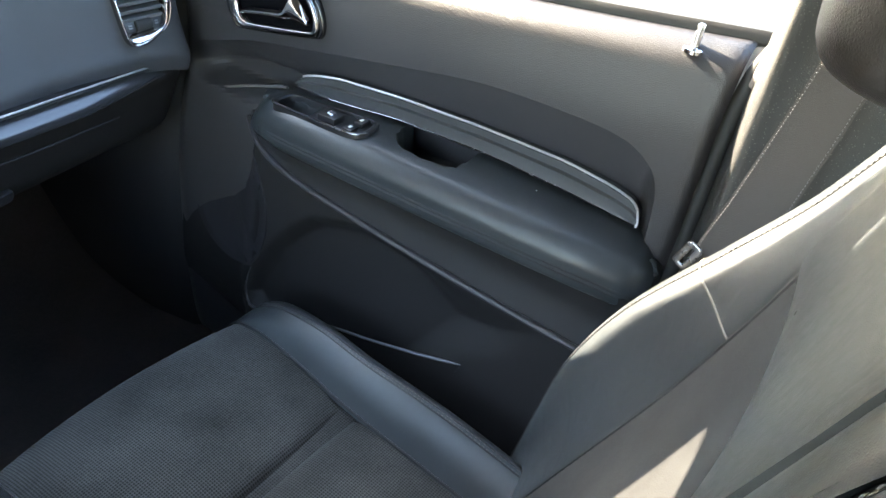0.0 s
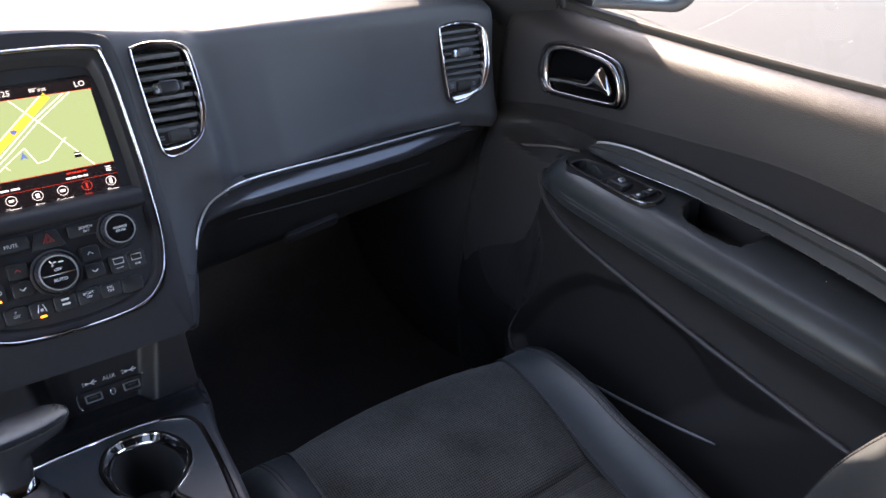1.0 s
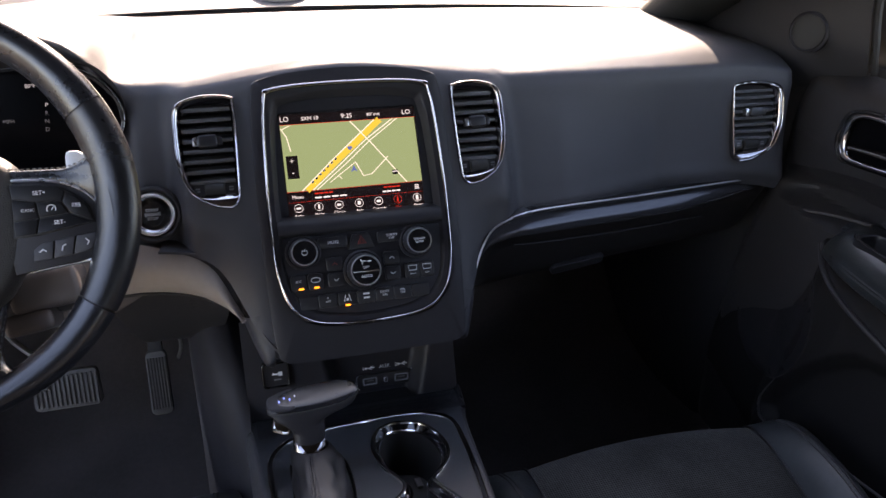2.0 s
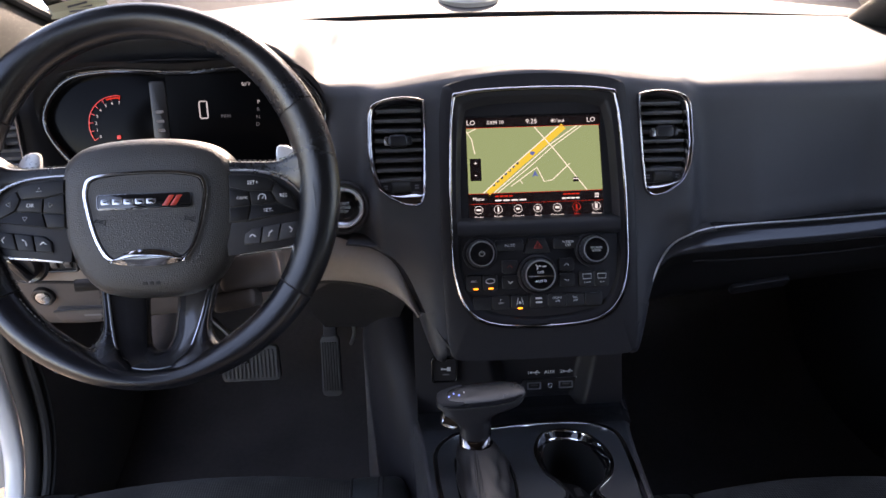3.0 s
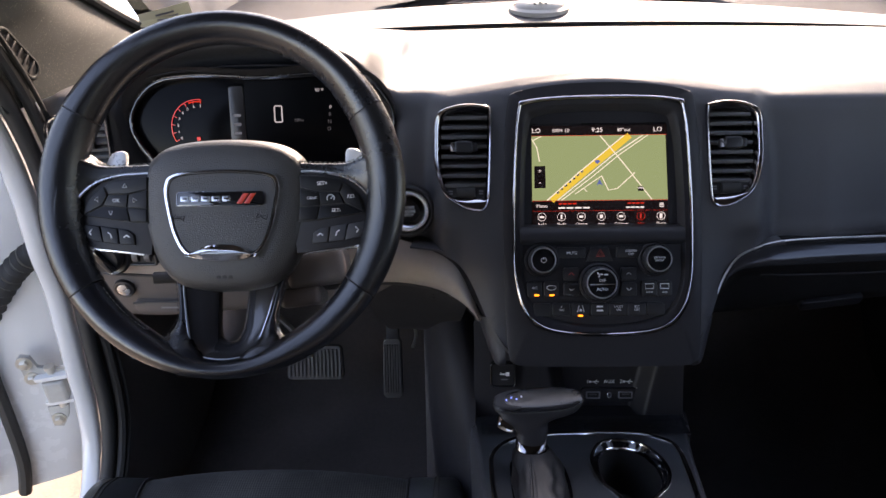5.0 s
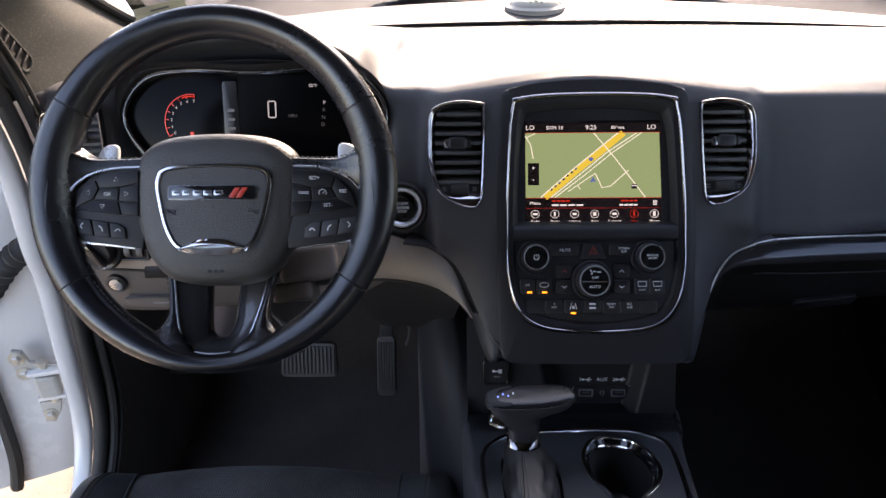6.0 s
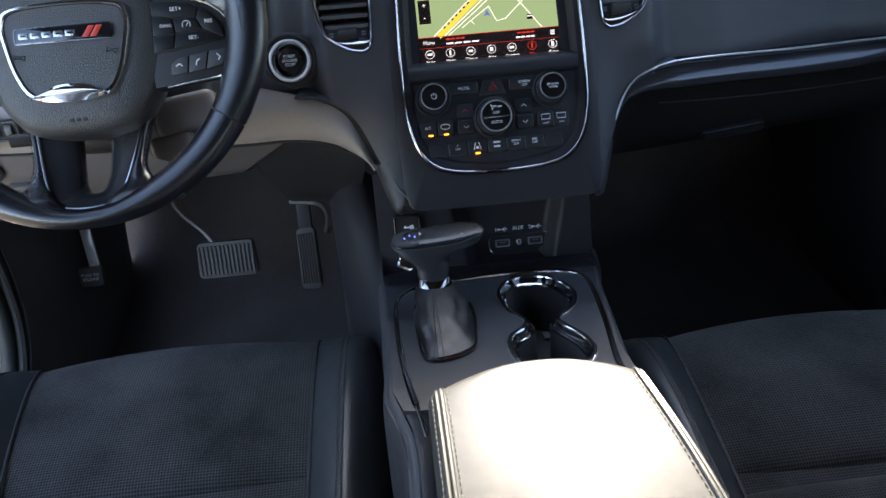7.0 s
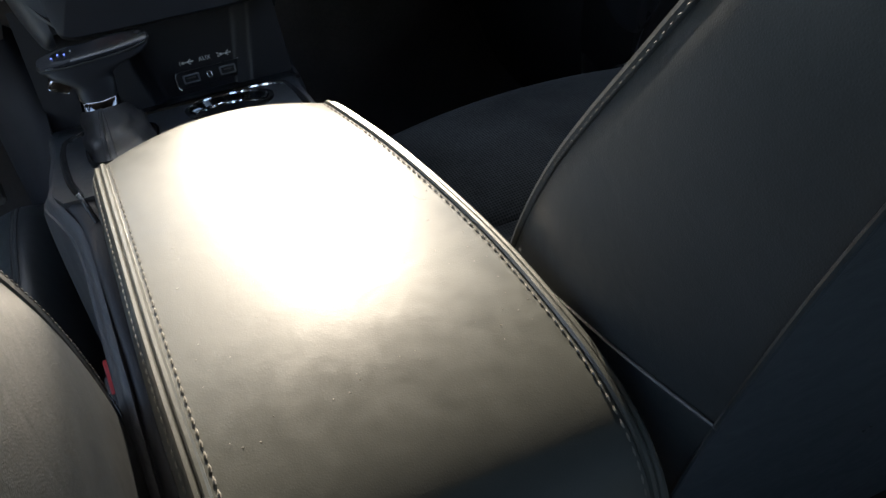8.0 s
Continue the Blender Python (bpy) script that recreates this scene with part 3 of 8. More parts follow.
# headlight knob, dimmer wheels, boot button
lamp_knob = thing("headlight_switch", "round black headlight switch with white marks on the knee panel", "switch")
fk = face(-0.6305, -0.066, 0.670, 4)
part("bezel", turned([(0.030, -0.01), (0.030, 0.004), (0.027, 0.006), (0.024, 0.004), (0.0, 0.004)], 36, fk), BUTTON, lamp_knob)
part("knob", turned([(0.022, 0.0), (0.021, 0.012), (0.018, 0.016), (0.0, 0.016)], 36, fk), BUTTON, lamp_knob)
part("grip", box(0.009, 0.036, 0.012, 0.003, fk @ pose(0.002, 0, 0.019, 0, 0, 35)), PIANO, lamp_knob)
for k in range(7):
    a = radians(60 + 35 * k)
    part("mark", box(0.005, 0.002, 0.0006, 0, fk @ pose(0.0255 * math.cos(a), 0.0255 * math.sin(a), 0.0052, 0, 0, math.degrees(a) + 90)), PRINT, lamp_knob)
dimmer = thing("dimmer_switch", "pair of ribbed black dimmer wheels in a frame", "switch")
fd = face(-0.587, -0.066, 0.667, 4)
part("frame", ring(rounded(0.040, 0.026, 0.004), rounded(0.034, 0.020, 0.003), -0.004, 0.004, 0.001, fd), BUTTON, dimmer)
part("well", slab(rounded(0.035, 0.021, 0.003), -0.004, 0.0005, 0, fd), RUBBER, dimmer)
for dx in (-0.008, 0.008):
    part("wheel", turned([(0.0, -0.004), (0.0085, -0.004), (0.009, -0.003), (0.009, 0.003), (0.0085, 0.004), (0.0, 0.004)], 22, fd @ pose(dx, 0, -0.003, 0, 90, 0)), PEDAL, dimmer)
boot_button = thing("release_button", "small round chromed push button on the taupe panel", "button")
fb = face(-0.6305, -0.051, 0.606, -6)
part("ring", turned([(0.014, -0.004), (0.014, 0.003), (0.011, 0.004), (0.009, 0.002)], 24, fb), BUTTON, boot_button)
part("cap", turned([(0.009, 0.0), (0.009, 0.004), (0.006, 0.005), (0.0, 0.0052)], 24, fb), SATIN, boot_button)
hood_pull = thing("hood_release", "recessed black release handle with small lettering", "handle")
fh = face(-0.582, -0.0455, 0.574, -8)
part("plate", slab(rounded(0.085, 0.022, 0.010), -0.004, 0.004, 0.002, fh), GREY_LOW, hood_pull)
part("lip", tube([fh @ Vector((x, 0.011 - 8 * x * x * 0.2, 0.005)) for x in (-0.042, -0.02, 0, 0.02, 0.042)], 0.0016, 6), DARK, hood_pull)
part("print_bar", box(0.024, 0.0028, 0.0004, 0, fh @ pose(0.006, -0.001, 0.0043)), FAINT, hood_pull)


# ---- start button
start = thing("start_button", "round engine start button with a chrome ring and orange glint", "button")
fs = face(-0.2415, -0.0255, 0.706, 24)
part("socket", turned([(0.034, -0.012), (0.034, 0.001), (0.031, 0.003), (0.028, 0.001), (0.027, -0.010)], 40, fs), DARK, start)
part("ring", turned([(0.0262, -0.010), (0.0262, 0.000), (0.0252, 0.0032), (0.0236, 0.0040), (0.0222, 0.0032), (0.0214, 0.0)], 48, fs), BRIGHT_SILVER, start, "bright metal ring")
part("inner_cone", turned([(0.0214, 0.0010), (0.0150, -0.0055)], 48, fs), FUNNEL, start)
part("cap", turned([(0.0152, -0.008), (0.0150, -0.0025), (0.0135, -0.0008), (0.0, 0.0)], 32, fs), PIANO, start, "gloss black cap with small lettering")
for k, w in ((0.005, "START"), (0.0, "ENGINE"), (-0.005, "STOP")):
    words(w, 0.0052, fs @ pose(0, k, 0.0004), PRINT, start)


# ---- air vents
def air_vent(m, w, h, flip, label):
    """A louvred vent in a chrome surround, with a knob and a thumbwheel at its foot."""
    v = thing("air_vent", label, "air vent", "dashboard air vents", at=m)
    rim = vent_outline(w, h, flip)
    turn = -1 if flip > 0 else 1

    def inset(k, dz):
        return [Vector((p.x, p.y, dz)) for p in grown(rim, k * turn)]

    def mouth(k, dz):
        """The mouth of the duct: set further in on the outer side, and ending above the chrome foot."""
        return [Vector((p.x * (0.86 if p.x * flip > 0 else 0.92) - flip * 0.0005, max(p.y, -h / 2 + 0.0195 + 0.0012 * math.sin(p.x * 90)) if p.y < 0 else p.y * 0.965 - 0.001, dz)) for p in grown(rim, (0.0030 + k) * turn)]

    part("chrome_surround", rows_mesh([inset(0.0, -0.010), inset(0.0, 0.003), inset(0.0004, 0.0044), inset(0.0010, 0.0050), inset(0.0016, 0.0045), inset(0.0021, 0.003)], True), DARK_CHROME, v, "thin chrome surround")
    part("chrome_funnel", rows_mesh([inset(0.0020, 0.0034), inset(0.0030, 0.0028)] + [[a.lerp(b, k) + Vector((0, 0, 0.0030 * math.sin(math.pi * k))) for a, b in zip(inset(0.0030, 0.0028), mouth(0.0, -0.0060))] for k in (0.2, 0.4, 0.6, 0.8)] + [mouth(0.0, -0.0060), mouth(0.0012, -0.0100)], True), FUNNEL, v, "smoked chrome inner funnel", 30)
    part("duct", slab(mouth(0.0, 0.0), -0.040, -0.036, 0), RUBBER, v)
    part("duct_wall", rows_mesh([mouth(0.0004, -0.038), mouth(0.0004, -0.006)], True), RUBBER, v)
    top, foot = h / 2 - 0.0130, -h / 2 + 0.0385
    n = 8
    for k in range(n):
        y = foot + (top - foot) * k / (n - 1)
        side = [p.x for p in mouth(0.0, 0.0) if abs(p.y - y) < 0.010]
        a, b = min(side) + 0.0008, max(side) - 0.0008
        part("louvre", box(b - a, 0.0052, 0.019, 0.0018, pose((a + b) / 2, y, -0.0150, 22), 2), BLADE, v)
    part("upright", box(0.003, top - foot, 0.006, 0.0008, pose(0, (top + foot) / 2, -0.028), 1), BUTTON, v)
    ky = foot + (top - foot) * 0.52
    grip = slab([Vector(p) for p in rounded(0.0235, 0.0155, 0.005, 5)], -0.010, 0.0045, 0.003, pose(-flip * 0.001, ky, 0))
    knob = part("knob", grip, BUTTON, v)
    # Only the left tab is silver: the knob's one-sided glint is in its material.
    for dx, look_of in ((-0.0140, SATIN), (0.0140, BUTTON)):
        part("tab", box(0.0066, 0.0112, 0.010, 0.0022, pose(-flip * 0.001 + dx, ky, -0.003)), look_of, knob)
    low = -h / 2 + 0.0265
    part("foot_plate", slab([Vector((p.x - flip * 0.003, p.y + low, 0)) for p in rounded(w - 0.021, 0.0150, 0.003)], -0.02, -0.0075, 0.001), BUTTON, v)
    part("thumbwheel", turned([(0.0, -0.0125), (0.0060, -0.0125), (0.0075, -0.011), (0.0075, 0.011), (0.0060, 0.0125), (0.0, 0.0125)], 20, pose(-flip * 0.003, low, -0.0085, 0, 90, 0)), RUBBER, v)
    for dx in (-0.0195, 0.0195):
        for q in (-0.0016, 0.0016):
            part("icon", box(0.0052, 0.0020, 0.0004, 0, pose(-flip * 0.003 + dx, low + q, -0.0072)), FAINT, v)
    return v


VENT = "louvred air vent with chrome surround in the black dashboard"
for (m, w, h, flip), text in zip(VENTS, (VENT, VENT, "louvred air vent with chrome surround at the end of the dashboard",
                                          "louvred air vent with chrome surround behind the steering wheel")):
    air_vent(m, w, h, flip, text)

# ---------------------------------------------------------------- centre stack
stack = thing("centre_stack", "dark centre stack with touchscreen, round knobs and climate buttons", "control panel")
K = face(0, -0.092, 0.640, 33)       # frame of the controls; the whole stack lies in this plane
S = K @ pose(0.0025, 0.186, -0.009) @ Matrix.Diagonal((1, 0.967, 1, 1))       # frame of the recessed screen


def stack_point(x, s, out=0.0):
    """A point of the panel: s metres along it from the top edge of the map, downwards."""
    return K @ Vector((x + 0.0045, 0.2276 - (s + 0.038) * 1.083, out))


def wrapped(outline, out):
    return [stack_point(p.x, -p.y, out) for p in outline]


def stack_outline(grow):
    out = []
    top, foot = 0.038 + grow, -0.232 - grow
    w_top, w_mid, w_foot = 0.102 + grow, 0.108 + grow, 0.098 + grow
    pts = [(-w_top + 0.016, top - 0.002), (0, top + 0.002), (w_top - 0.016, top - 0.002), (w_top, top - 0.018), (w_mid, -0.06), (w_mid + 0.001, -0.12), (w_mid - 0.001, -0.17),
           (w_foot - 0.004, -0.208 - grow * 0.6), (w_foot - 0.034, foot + 0.005), (0, foot), (-w_foot + 0.034, foot + 0.005), (-w_foot + 0.004, -0.208 - grow * 0.6),
           (-w_mid + 0.001, -0.17), (-w_mid - 0.001, -0.12), (-w_mid, -0.06), (-w_top, top - 0.018)]
    return [Vector((p.x, p.y, 0)) for p in spline([(a, b, 0) for a, b in pts], 96, True)]


def surround_outline(grow):
    """The panel round the frame: arched top and straight sides that run on down to the console."""
    pts = [(-0.100, 0.052), (0, 0.060), (0.100, 0.052), (0.119, 0.030), (0.1235, -0.06), (0.1245, -0.12), (0.1238, -0.17), (0.1218, -0.225), (0.1195, -0.255), (0.1120, -0.2690), (0.08, -0.2715), (0, -0.272), (-0.08, -0.2715), (-0.1120, -0.2690), (-0.1195, -0.255), (-0.1222, -0.225),
           (-0.1240, -0.17), (-0.1245, -0.12), (-0.1235, -0.06), (-0.119, 0.030)]
    return [Vector((p.x * (1 + grow), p.y, 0)) for p in spline([(a, b, 0) for a, b in pts], 96, True)]


o1, o2, o3 = stack_outline(0.0050), stack_outline(0.0), stack_outline(-0.008)
part("surround", rows_mesh([wrapped(surround_outline(0.0), -0.012), wrapped(surround_outline(0.0), 0.0005), wrapped(surround_outline(-0.02), 0.002), wrapped(o1, 0.003), wrapped(o1, -0.008)], True), STACK, stack,
     "dark plastic surround")
part("chrome_frame", rows_mesh([wrapped(o1, -0.004), wrapped(o1, 0.004), wrapped(stack_outline(0.0044), 0.0062), wrapped(stack_outline(0.0034), 0.0075), wrapped(stack_outline(0.0022), 0.0080), wrapped(stack_outline(0.0010), 0.0072), wrapped(stack_outline(0.0002), 0.0055), wrapped(o2, 0.004),
                                wrapped(o2, -0.006)], True), DARK_CHROME, stack, "thin dark chrome frame")
part("inner_frame", rows_mesh([wrapped(o2, -0.004), wrapped(o2, 0.002), wrapped(stack_outline(-0.005), 0.0015), wrapped(o3, -0.002), wrapped(stack_outline(-0.012), -0.010)], True),
     STACK, stack)
# face behind the controls, and the recess of the screen above it
part("face_plate", slab([Vector((p.x + 0.0045, p.y - 0.003, 0)) for p in rounded(0.206, 0.118, 0.022, 5, 0.06)], -0.010, -0.0035, 0.001, K), STACK, stack)
part("screen_recess", slab([Vector((p.x + 0.0045, p.y + 0.142, 0)) for p in rounded(0.208, 0.170, 0.012)], -0.016, -0.0125, 0, K), STACK, stack)
part("ledge", finish(loft([[K @ Vector((x, 0.0725, -0.012)), K @ Vector((x, 0.0680, -0.002)), K @ Vector((x, 0.0600, 0.0045)), K @ Vector((x, 0.0500, 0.0040)), K @ Vector((x, 0.0455, -0.004))]
                           for x in (-0.099, -0.05, 0.0045, 0.055, 0.108)], 12, 16), 0.003, (0, -1, 1)), STACK, stack)

# ---- touchscreen
screen = part("touchscreen", slab(rounded(0.176, 0.140, 0.004), -0.012, -0.0035, 0.001, S @ pose(0.0015, -0.053, 0)), PIANO, stack, "lit touchscreen showing a road map")
MAP_GREEN = glow("map_land", (0.205, 0.285, 0.140), 0.165)
MAP_ROAD = glow("map_road", (0.66, 0.66, 0.55), 0.17)
MAP_GOLD = glow("map_highway", (0.56, 0.43, 0.05), 0.17)
INK = glow("screen_white", (0.85, 0.85, 0.88), 0.13)
SCREEN_RED = glow("screen_red", (0.75, 0.04, 0.02), 0.09)
SCREEN_BLACK = glow("screen_black", (0.02, 0.01, 0.012), 0.03)
MAP_BLUE = glow("map_blue", (0.10, 0.16, 0.45), 0.12)


def on_screen(pts, mat, name, z, parent=None):
    bm = bmesh.new()
    bm.faces.new([bm.verts.new((x, y, z)) for x, y in pts])
    bm.normal_update()
    if bm.faces[:][0].normal.z < 0:
        bmesh.ops.reverse_faces(bm, faces=bm.faces[:])
    bm.transform(S)
    return part(name, bm, mat, parent or screen)


def stripe(points, w, mat, name, z):
    """A drawn line across the screen."""
    p = [Vector((*q, 0)) for q in points]
    bm = bmesh.new()
    left, right = [], []
    for i, q in enumerate(p):
        t = (p[min(i + 1, len(p) - 1)] - p[max(i - 1, 0)]).normalized()
        s = Vector((-t.y, t.x, 0)) * w / 2
        left.append(bm.verts.new((q.x + s.x, q.y + s.y, z)))
        right.append(bm.verts.new((q.x - s.x, q.y - s.y, z)))
    for i in range(len(p) - 1):
        bm.faces.new((right[i], right[i + 1], left[i + 1], left[i]))
    bm.transform(S)
    return part(name, bm, mat, screen)


zs = -0.0032
on_screen([(-0.0845, 0.0135), (0.0885, 0.0135), (0.0885, -0.1215), (-0.0845, -0.1215)], SCREEN_BLACK, "picture", zs)
on_screen([(-0.0845, 0), (0.0865, 0), (0.0885, -0.086), (-0.0845, -0.086)], MAP_GREEN, "map", zs + 0.0002)
stripe([(-0.060, -0.0858), (-0.020, -0.051), (0.010, -0.0265), (0.041, -0.0003)], 0.0085, MAP_GOLD, "highway", zs + 0.0004)
stripe([(-0.0655, -0.0858), (-0.0255, -0.050), (0.005, -0.0245), (0.034, -0.0003)], 0.0015, MAP_ROAD, "road", zs + 0.0005)
stripe([(-0.052, -0.0858), (-0.012, -0.053), (0.020, -0.026), (0.058, -0.0003)], 0.0014, MAP_ROAD, "road", zs + 0.0005)
stripe([(-0.047, -0.0858), (-0.008, -0.0555), (0.026, -0.027), (0.064, -0.0003)], 0.0012, MAP_ROAD, "road", zs + 0.0006)
stripe([(0.003, -0.0003), (0.030, -0.034), (0.068, -0.0858)], 0.0014, MAP_ROAD, "road", zs + 0.0007)
stripe([(-0.0845, -0.004), (-0.078, -0.015), (-0.0745, -0.034)], 0.0013, MAP_ROAD, "road", zs + 0.0007)
stripe([(-0.083, -0.006), (-0.072, -0.0005)], 0.0012, MAP_ROAD, "road", zs + 0.0008)
stripe([(0.0045, -0.054), (0.013, -0.073), (0.024, -0.071), (0.047, -0.050)], 0.0013, MAP_ROAD, "road", zs + 0.0008)
stripe([(-0.030, -0.078), (-0.013, -0.066), (0.0045, -0.054)], 0.0011, MAP_ROAD, "road", zs + 0.0009)
stripe([(-0.018, -0.0705), (-0.0145, -0.075)], 0.0010, MAP_ROAD, "road", zs + 0.0009)
for k in range(7):     # unreadable road name along the highway
    on_screen([(-0.052 + 0.0052 * k + dx, -0.0775 + 0.0046 * k + dy) for dx, dy in ((0, 0), (0.0026, 0.0023), (0.0012, 0.0040), (-0.0014, 0.0017))], FAINT, "name_bar", zs + 0.0006)
on_screen([(0.0016, -0.058), (0.0058, -0.0665), (0.0020, -0.0645), (-0.0022, -0.0665)], MAP_BLUE, "position_arrow", zs + 0.001)
on_screen([(-0.004, -0.0335), (0.0, -0.0325), (0.003, -0.0345), (0.0, -0.038), (-0.003, -0.037)], MAP_BLUE, "road_shield", zs + 0.001)
on_screen([(0.0505, -0.0685), (0.0575, -0.0685), (0.0575, -0.0745), (0.0505, -0.0745)], SCREEN_BLACK, "map_sign", zs + 0.001)
on_screen([(0.0505, -0.0700), (0.0575, -0.0700), (0.0575, -0.0712), (0.0505, -0.0712)], INK, "sign_bar", zs + 0.0013)
on_screen([(-0.0815, -0.040), (-0.0672, -0.040), (-0.0672, -0.0695), (-0.0815, -0.0695)], SCREEN_BLACK, "zoom_box", zs + 0.001)
on_screen([(-0.0845, -0.0862), (0.0885, -0.0862), (0.0885, -0.0868), (-0.0845, -0.0868)], SCREEN_RED, "rule", zs + 0.0006)
on_screen([(-0.0845, 0.0004), (0.0885, 0.0004), (0.0885, -0.0002), (-0.0845, -0.0002)], SCREEN_RED, "rule", zs + 0.0006)
on_screen([(-0.0845, -0.0998), (0.0885, -0.0998), (0.0885, -0.1002), (-0.0845, -0.1002)], SCREEN_RED, "rule", zs + 0.0006)
for text, x, y, size in (("LO", -0.0785, 0.0068, 0.0088), ("SXM 10", -0.047, 0.0066, 0.0068), ("9:25", -0.0005, 0.0068, 0.0086), ("80°out", 0.0335, 0.0068, 0.0062),
                         ("LO", 0.0765, 0.0068, 0.0088), ("Menu", -0.0722, -0.0935, 0.0064), ("+", -0.0744, -0.047, 0.0085), ("-", -0.0744, -0.0615, 0.0100),
                         ("Radio", -0.0722, -0.1175, 0.0048), ("Media", -0.0472, -0.1175, 0.0048), ("Climate", -0.0220, -0.1175, 0.0048), ("Apps", 0.0036, -0.1175, 0.0048),
                         ("Controls", 0.0288, -0.1175, 0.0048), ("Phone", 0.0795, -0.1175, 0.0048)):
    words(text, size, S @ pose(x, y, zs + 0.0014), INK, screen)
words("Nav", 0.0048, S @ pose(0.0538, -0.1175, zs + 0.0014), SCREEN_RED, screen)
for x, y, w, mat in ((-0.031, -0.0960, 0.042, INK), (-0.0395, -0.0905, 0.024, SCREEN_RED), (0.0465, -0.0960, 0.024, INK), (0.0475, -0.0905, 0.022, SCREEN_RED)):
    for k in range(4):
        on_screen([(x - w / 2 + w * (k + 0.08) / 4, y + 0.0010), (x - w / 2 + w * (k + 0.9) / 4, y + 0.0010), (x - w / 2 + w * (k + 0.9) / 4, y - 0.0010), (x - w / 2 + w * (k + 0.08) / 4, y - 0.0010)],
                  mat, "print_bar", zs + 0.0012)
for k in range(3):
    on_screen([(0.0775, -0.0905 - 0.0022 * k), (0.0830, -0.0905 - 0.0022 * k), (0.0830, -0.0917 - 0.0022 * k), (0.0775, -0.0917 - 0.0022 * k)], INK, "menu_bar", zs + 0.0012)
for i, x in enumerate((-0.0725, -0.0474, -0.0222, 0.0034, 0.0286, 0.0536, 0.0792)):
    mat = SCREEN_RED if i == 5 else INK
    part("icon_ring", tube([S @ Vector((x + 0.0052 * math.cos(a), -0.1078 + 0.0052 * math.sin(a), zs + 0.0012)) for a in [2 * math.pi * j / 20 for j in range(20)]], 0.00035, 4, True), mat, screen)
    shapes = [(0.006, 0.0026), (0.0022, 0.0062), (0.005, 0.0028), (0.004, 0.0048), (0.0055, 0.003), (0.0020, 0.0066), (0.0034, 0.0066)]
    w, h = shapes[i]
    on_screen([(x - w / 2, -0.1078 - h / 2), (x + w / 2, -0.1078 - h / 2), (x + w / 2, -0.1078 + h / 2), (x - w / 2, -0.1078 + h / 2)], mat, "icon", zs + 0.0012)

# ---- knobs and buttons
LED = glow("amber_light", (1.0, 0.27, 0.02), 0.42)


def knob(x, y, r, name, label):
    m = K @ pose(x, y, 0) @ Matrix.Diagonal((1, 1, 1.15, 1))
    k = part(name, turned([(r + 0.004, -0.006), (r + 0.004, 0.0015), (r + 0.002, 0.003), (r, 0.002)], 40, m), STACK, stack, label)
    part("grip", turned([(r, 0.0), (r, 0.0040), (r * 0.97, 0.0090), (r * 0.91, 0.0140), (r * 0.87, 0.0175), (r * 0.80, 0.0180)], 48, m), DASH, k)
    part("chrome_ring", turned([(r * 0.880, 0.0160), (r * 0.875, 0.0184), (r * 0.855, 0.0197), (r * 0.825, 0.0197), (r * 0.80, 0.0180)], 48, m), RING, k, "bright metal ring")
    part("cap", turned([(r * 0.805, 0.0174), (r * 0.77, 0.0187), (0.0, 0.0190)], 40, m), PIANO, k)
    for j in range(24):
        a = 2 * math.pi * j / 24
        part("rib", box(0.0012, 0.0013, 0.008, 0.0003, m @ pose(r * 0.965 * math.cos(a), r * 0.965 * math.sin(a), 0.0085, 0, 0, math.degrees(a)), 1), BUTTON, k)
    return k, m


kl, ml = knob(-0.0718, 0.0264, 0.0178, "volume_knob", "round volume knob with chrome ring")
part("power_icon", tube([ml @ Vector((0.0032 * math.cos(a), 0.0032 * math.sin(a), 0.0191)) for a in [radians(120 + 300 * j / 16) for j in range(17)]], 0.0004, 4), PRINT, kl)
part("power_tick", box(0.0007, 0.0032, 0.0004, 0, ml @ pose(0, 0.0024, 0.0191)), PRINT, kl)
kr, mr = knob(0.0710, 0.0264, 0.0178, "tune_knob", "round tuning knob with chrome ring")
words("BROWSE\nENTER", 0.0036, mr @ pose(0, 0, 0.0191), PRINT, kr)
kd, md = knob(0.0002, -0.0030, 0.0215, "climate_dial", "large climate dial with chrome ring")
part("divider", box(0.033, 0.0016, 0.001, 0.0003, md @ pose(0, -0.001, 0.0192)), CHROME, kd)
words("OFF", 0.0046, md @ pose(0, 0.0035, 0.0192), PRINT, kd)
words("AUTO", 0.0050, md @ pose(0, -0.0075, 0.0192), PRINT, kd)
for k in range(3):
    part("fan_icon", tube([md @ pose(-0.0035, 0.0108, 0.0192, 0, 0, 120 * k) @ Vector((0.0006 + 0.003 * f, 0.0010 * math.sin(f * 3), 0)) for f in (0, 0.33, 0.66, 1)], 0.0007, 4), PRINT, kd)
part("fan_speed", box(0.005, 0.0016, 0.0004, 0.0001, md @ pose(0.0048, 0.0108, 0.0191)), PRINT, kd)


def key(x, y, w, h, name="button", skew=0.0):
    o = [Vector((p.x + skew * p.y, p.y, 0)) for p in rounded(w, h, min(w, h) * 0.18, 3)]
    return part(name, slab(o, -0.006, 0.0022, 0.0012, K @ pose(x, y, 0)), BUTTON, stack)


def mark(text, x, y, size, parent, mat=None):
    words(text, size * 0.84, K @ pose(x, y, 0.0024), mat or PRINT, parent)


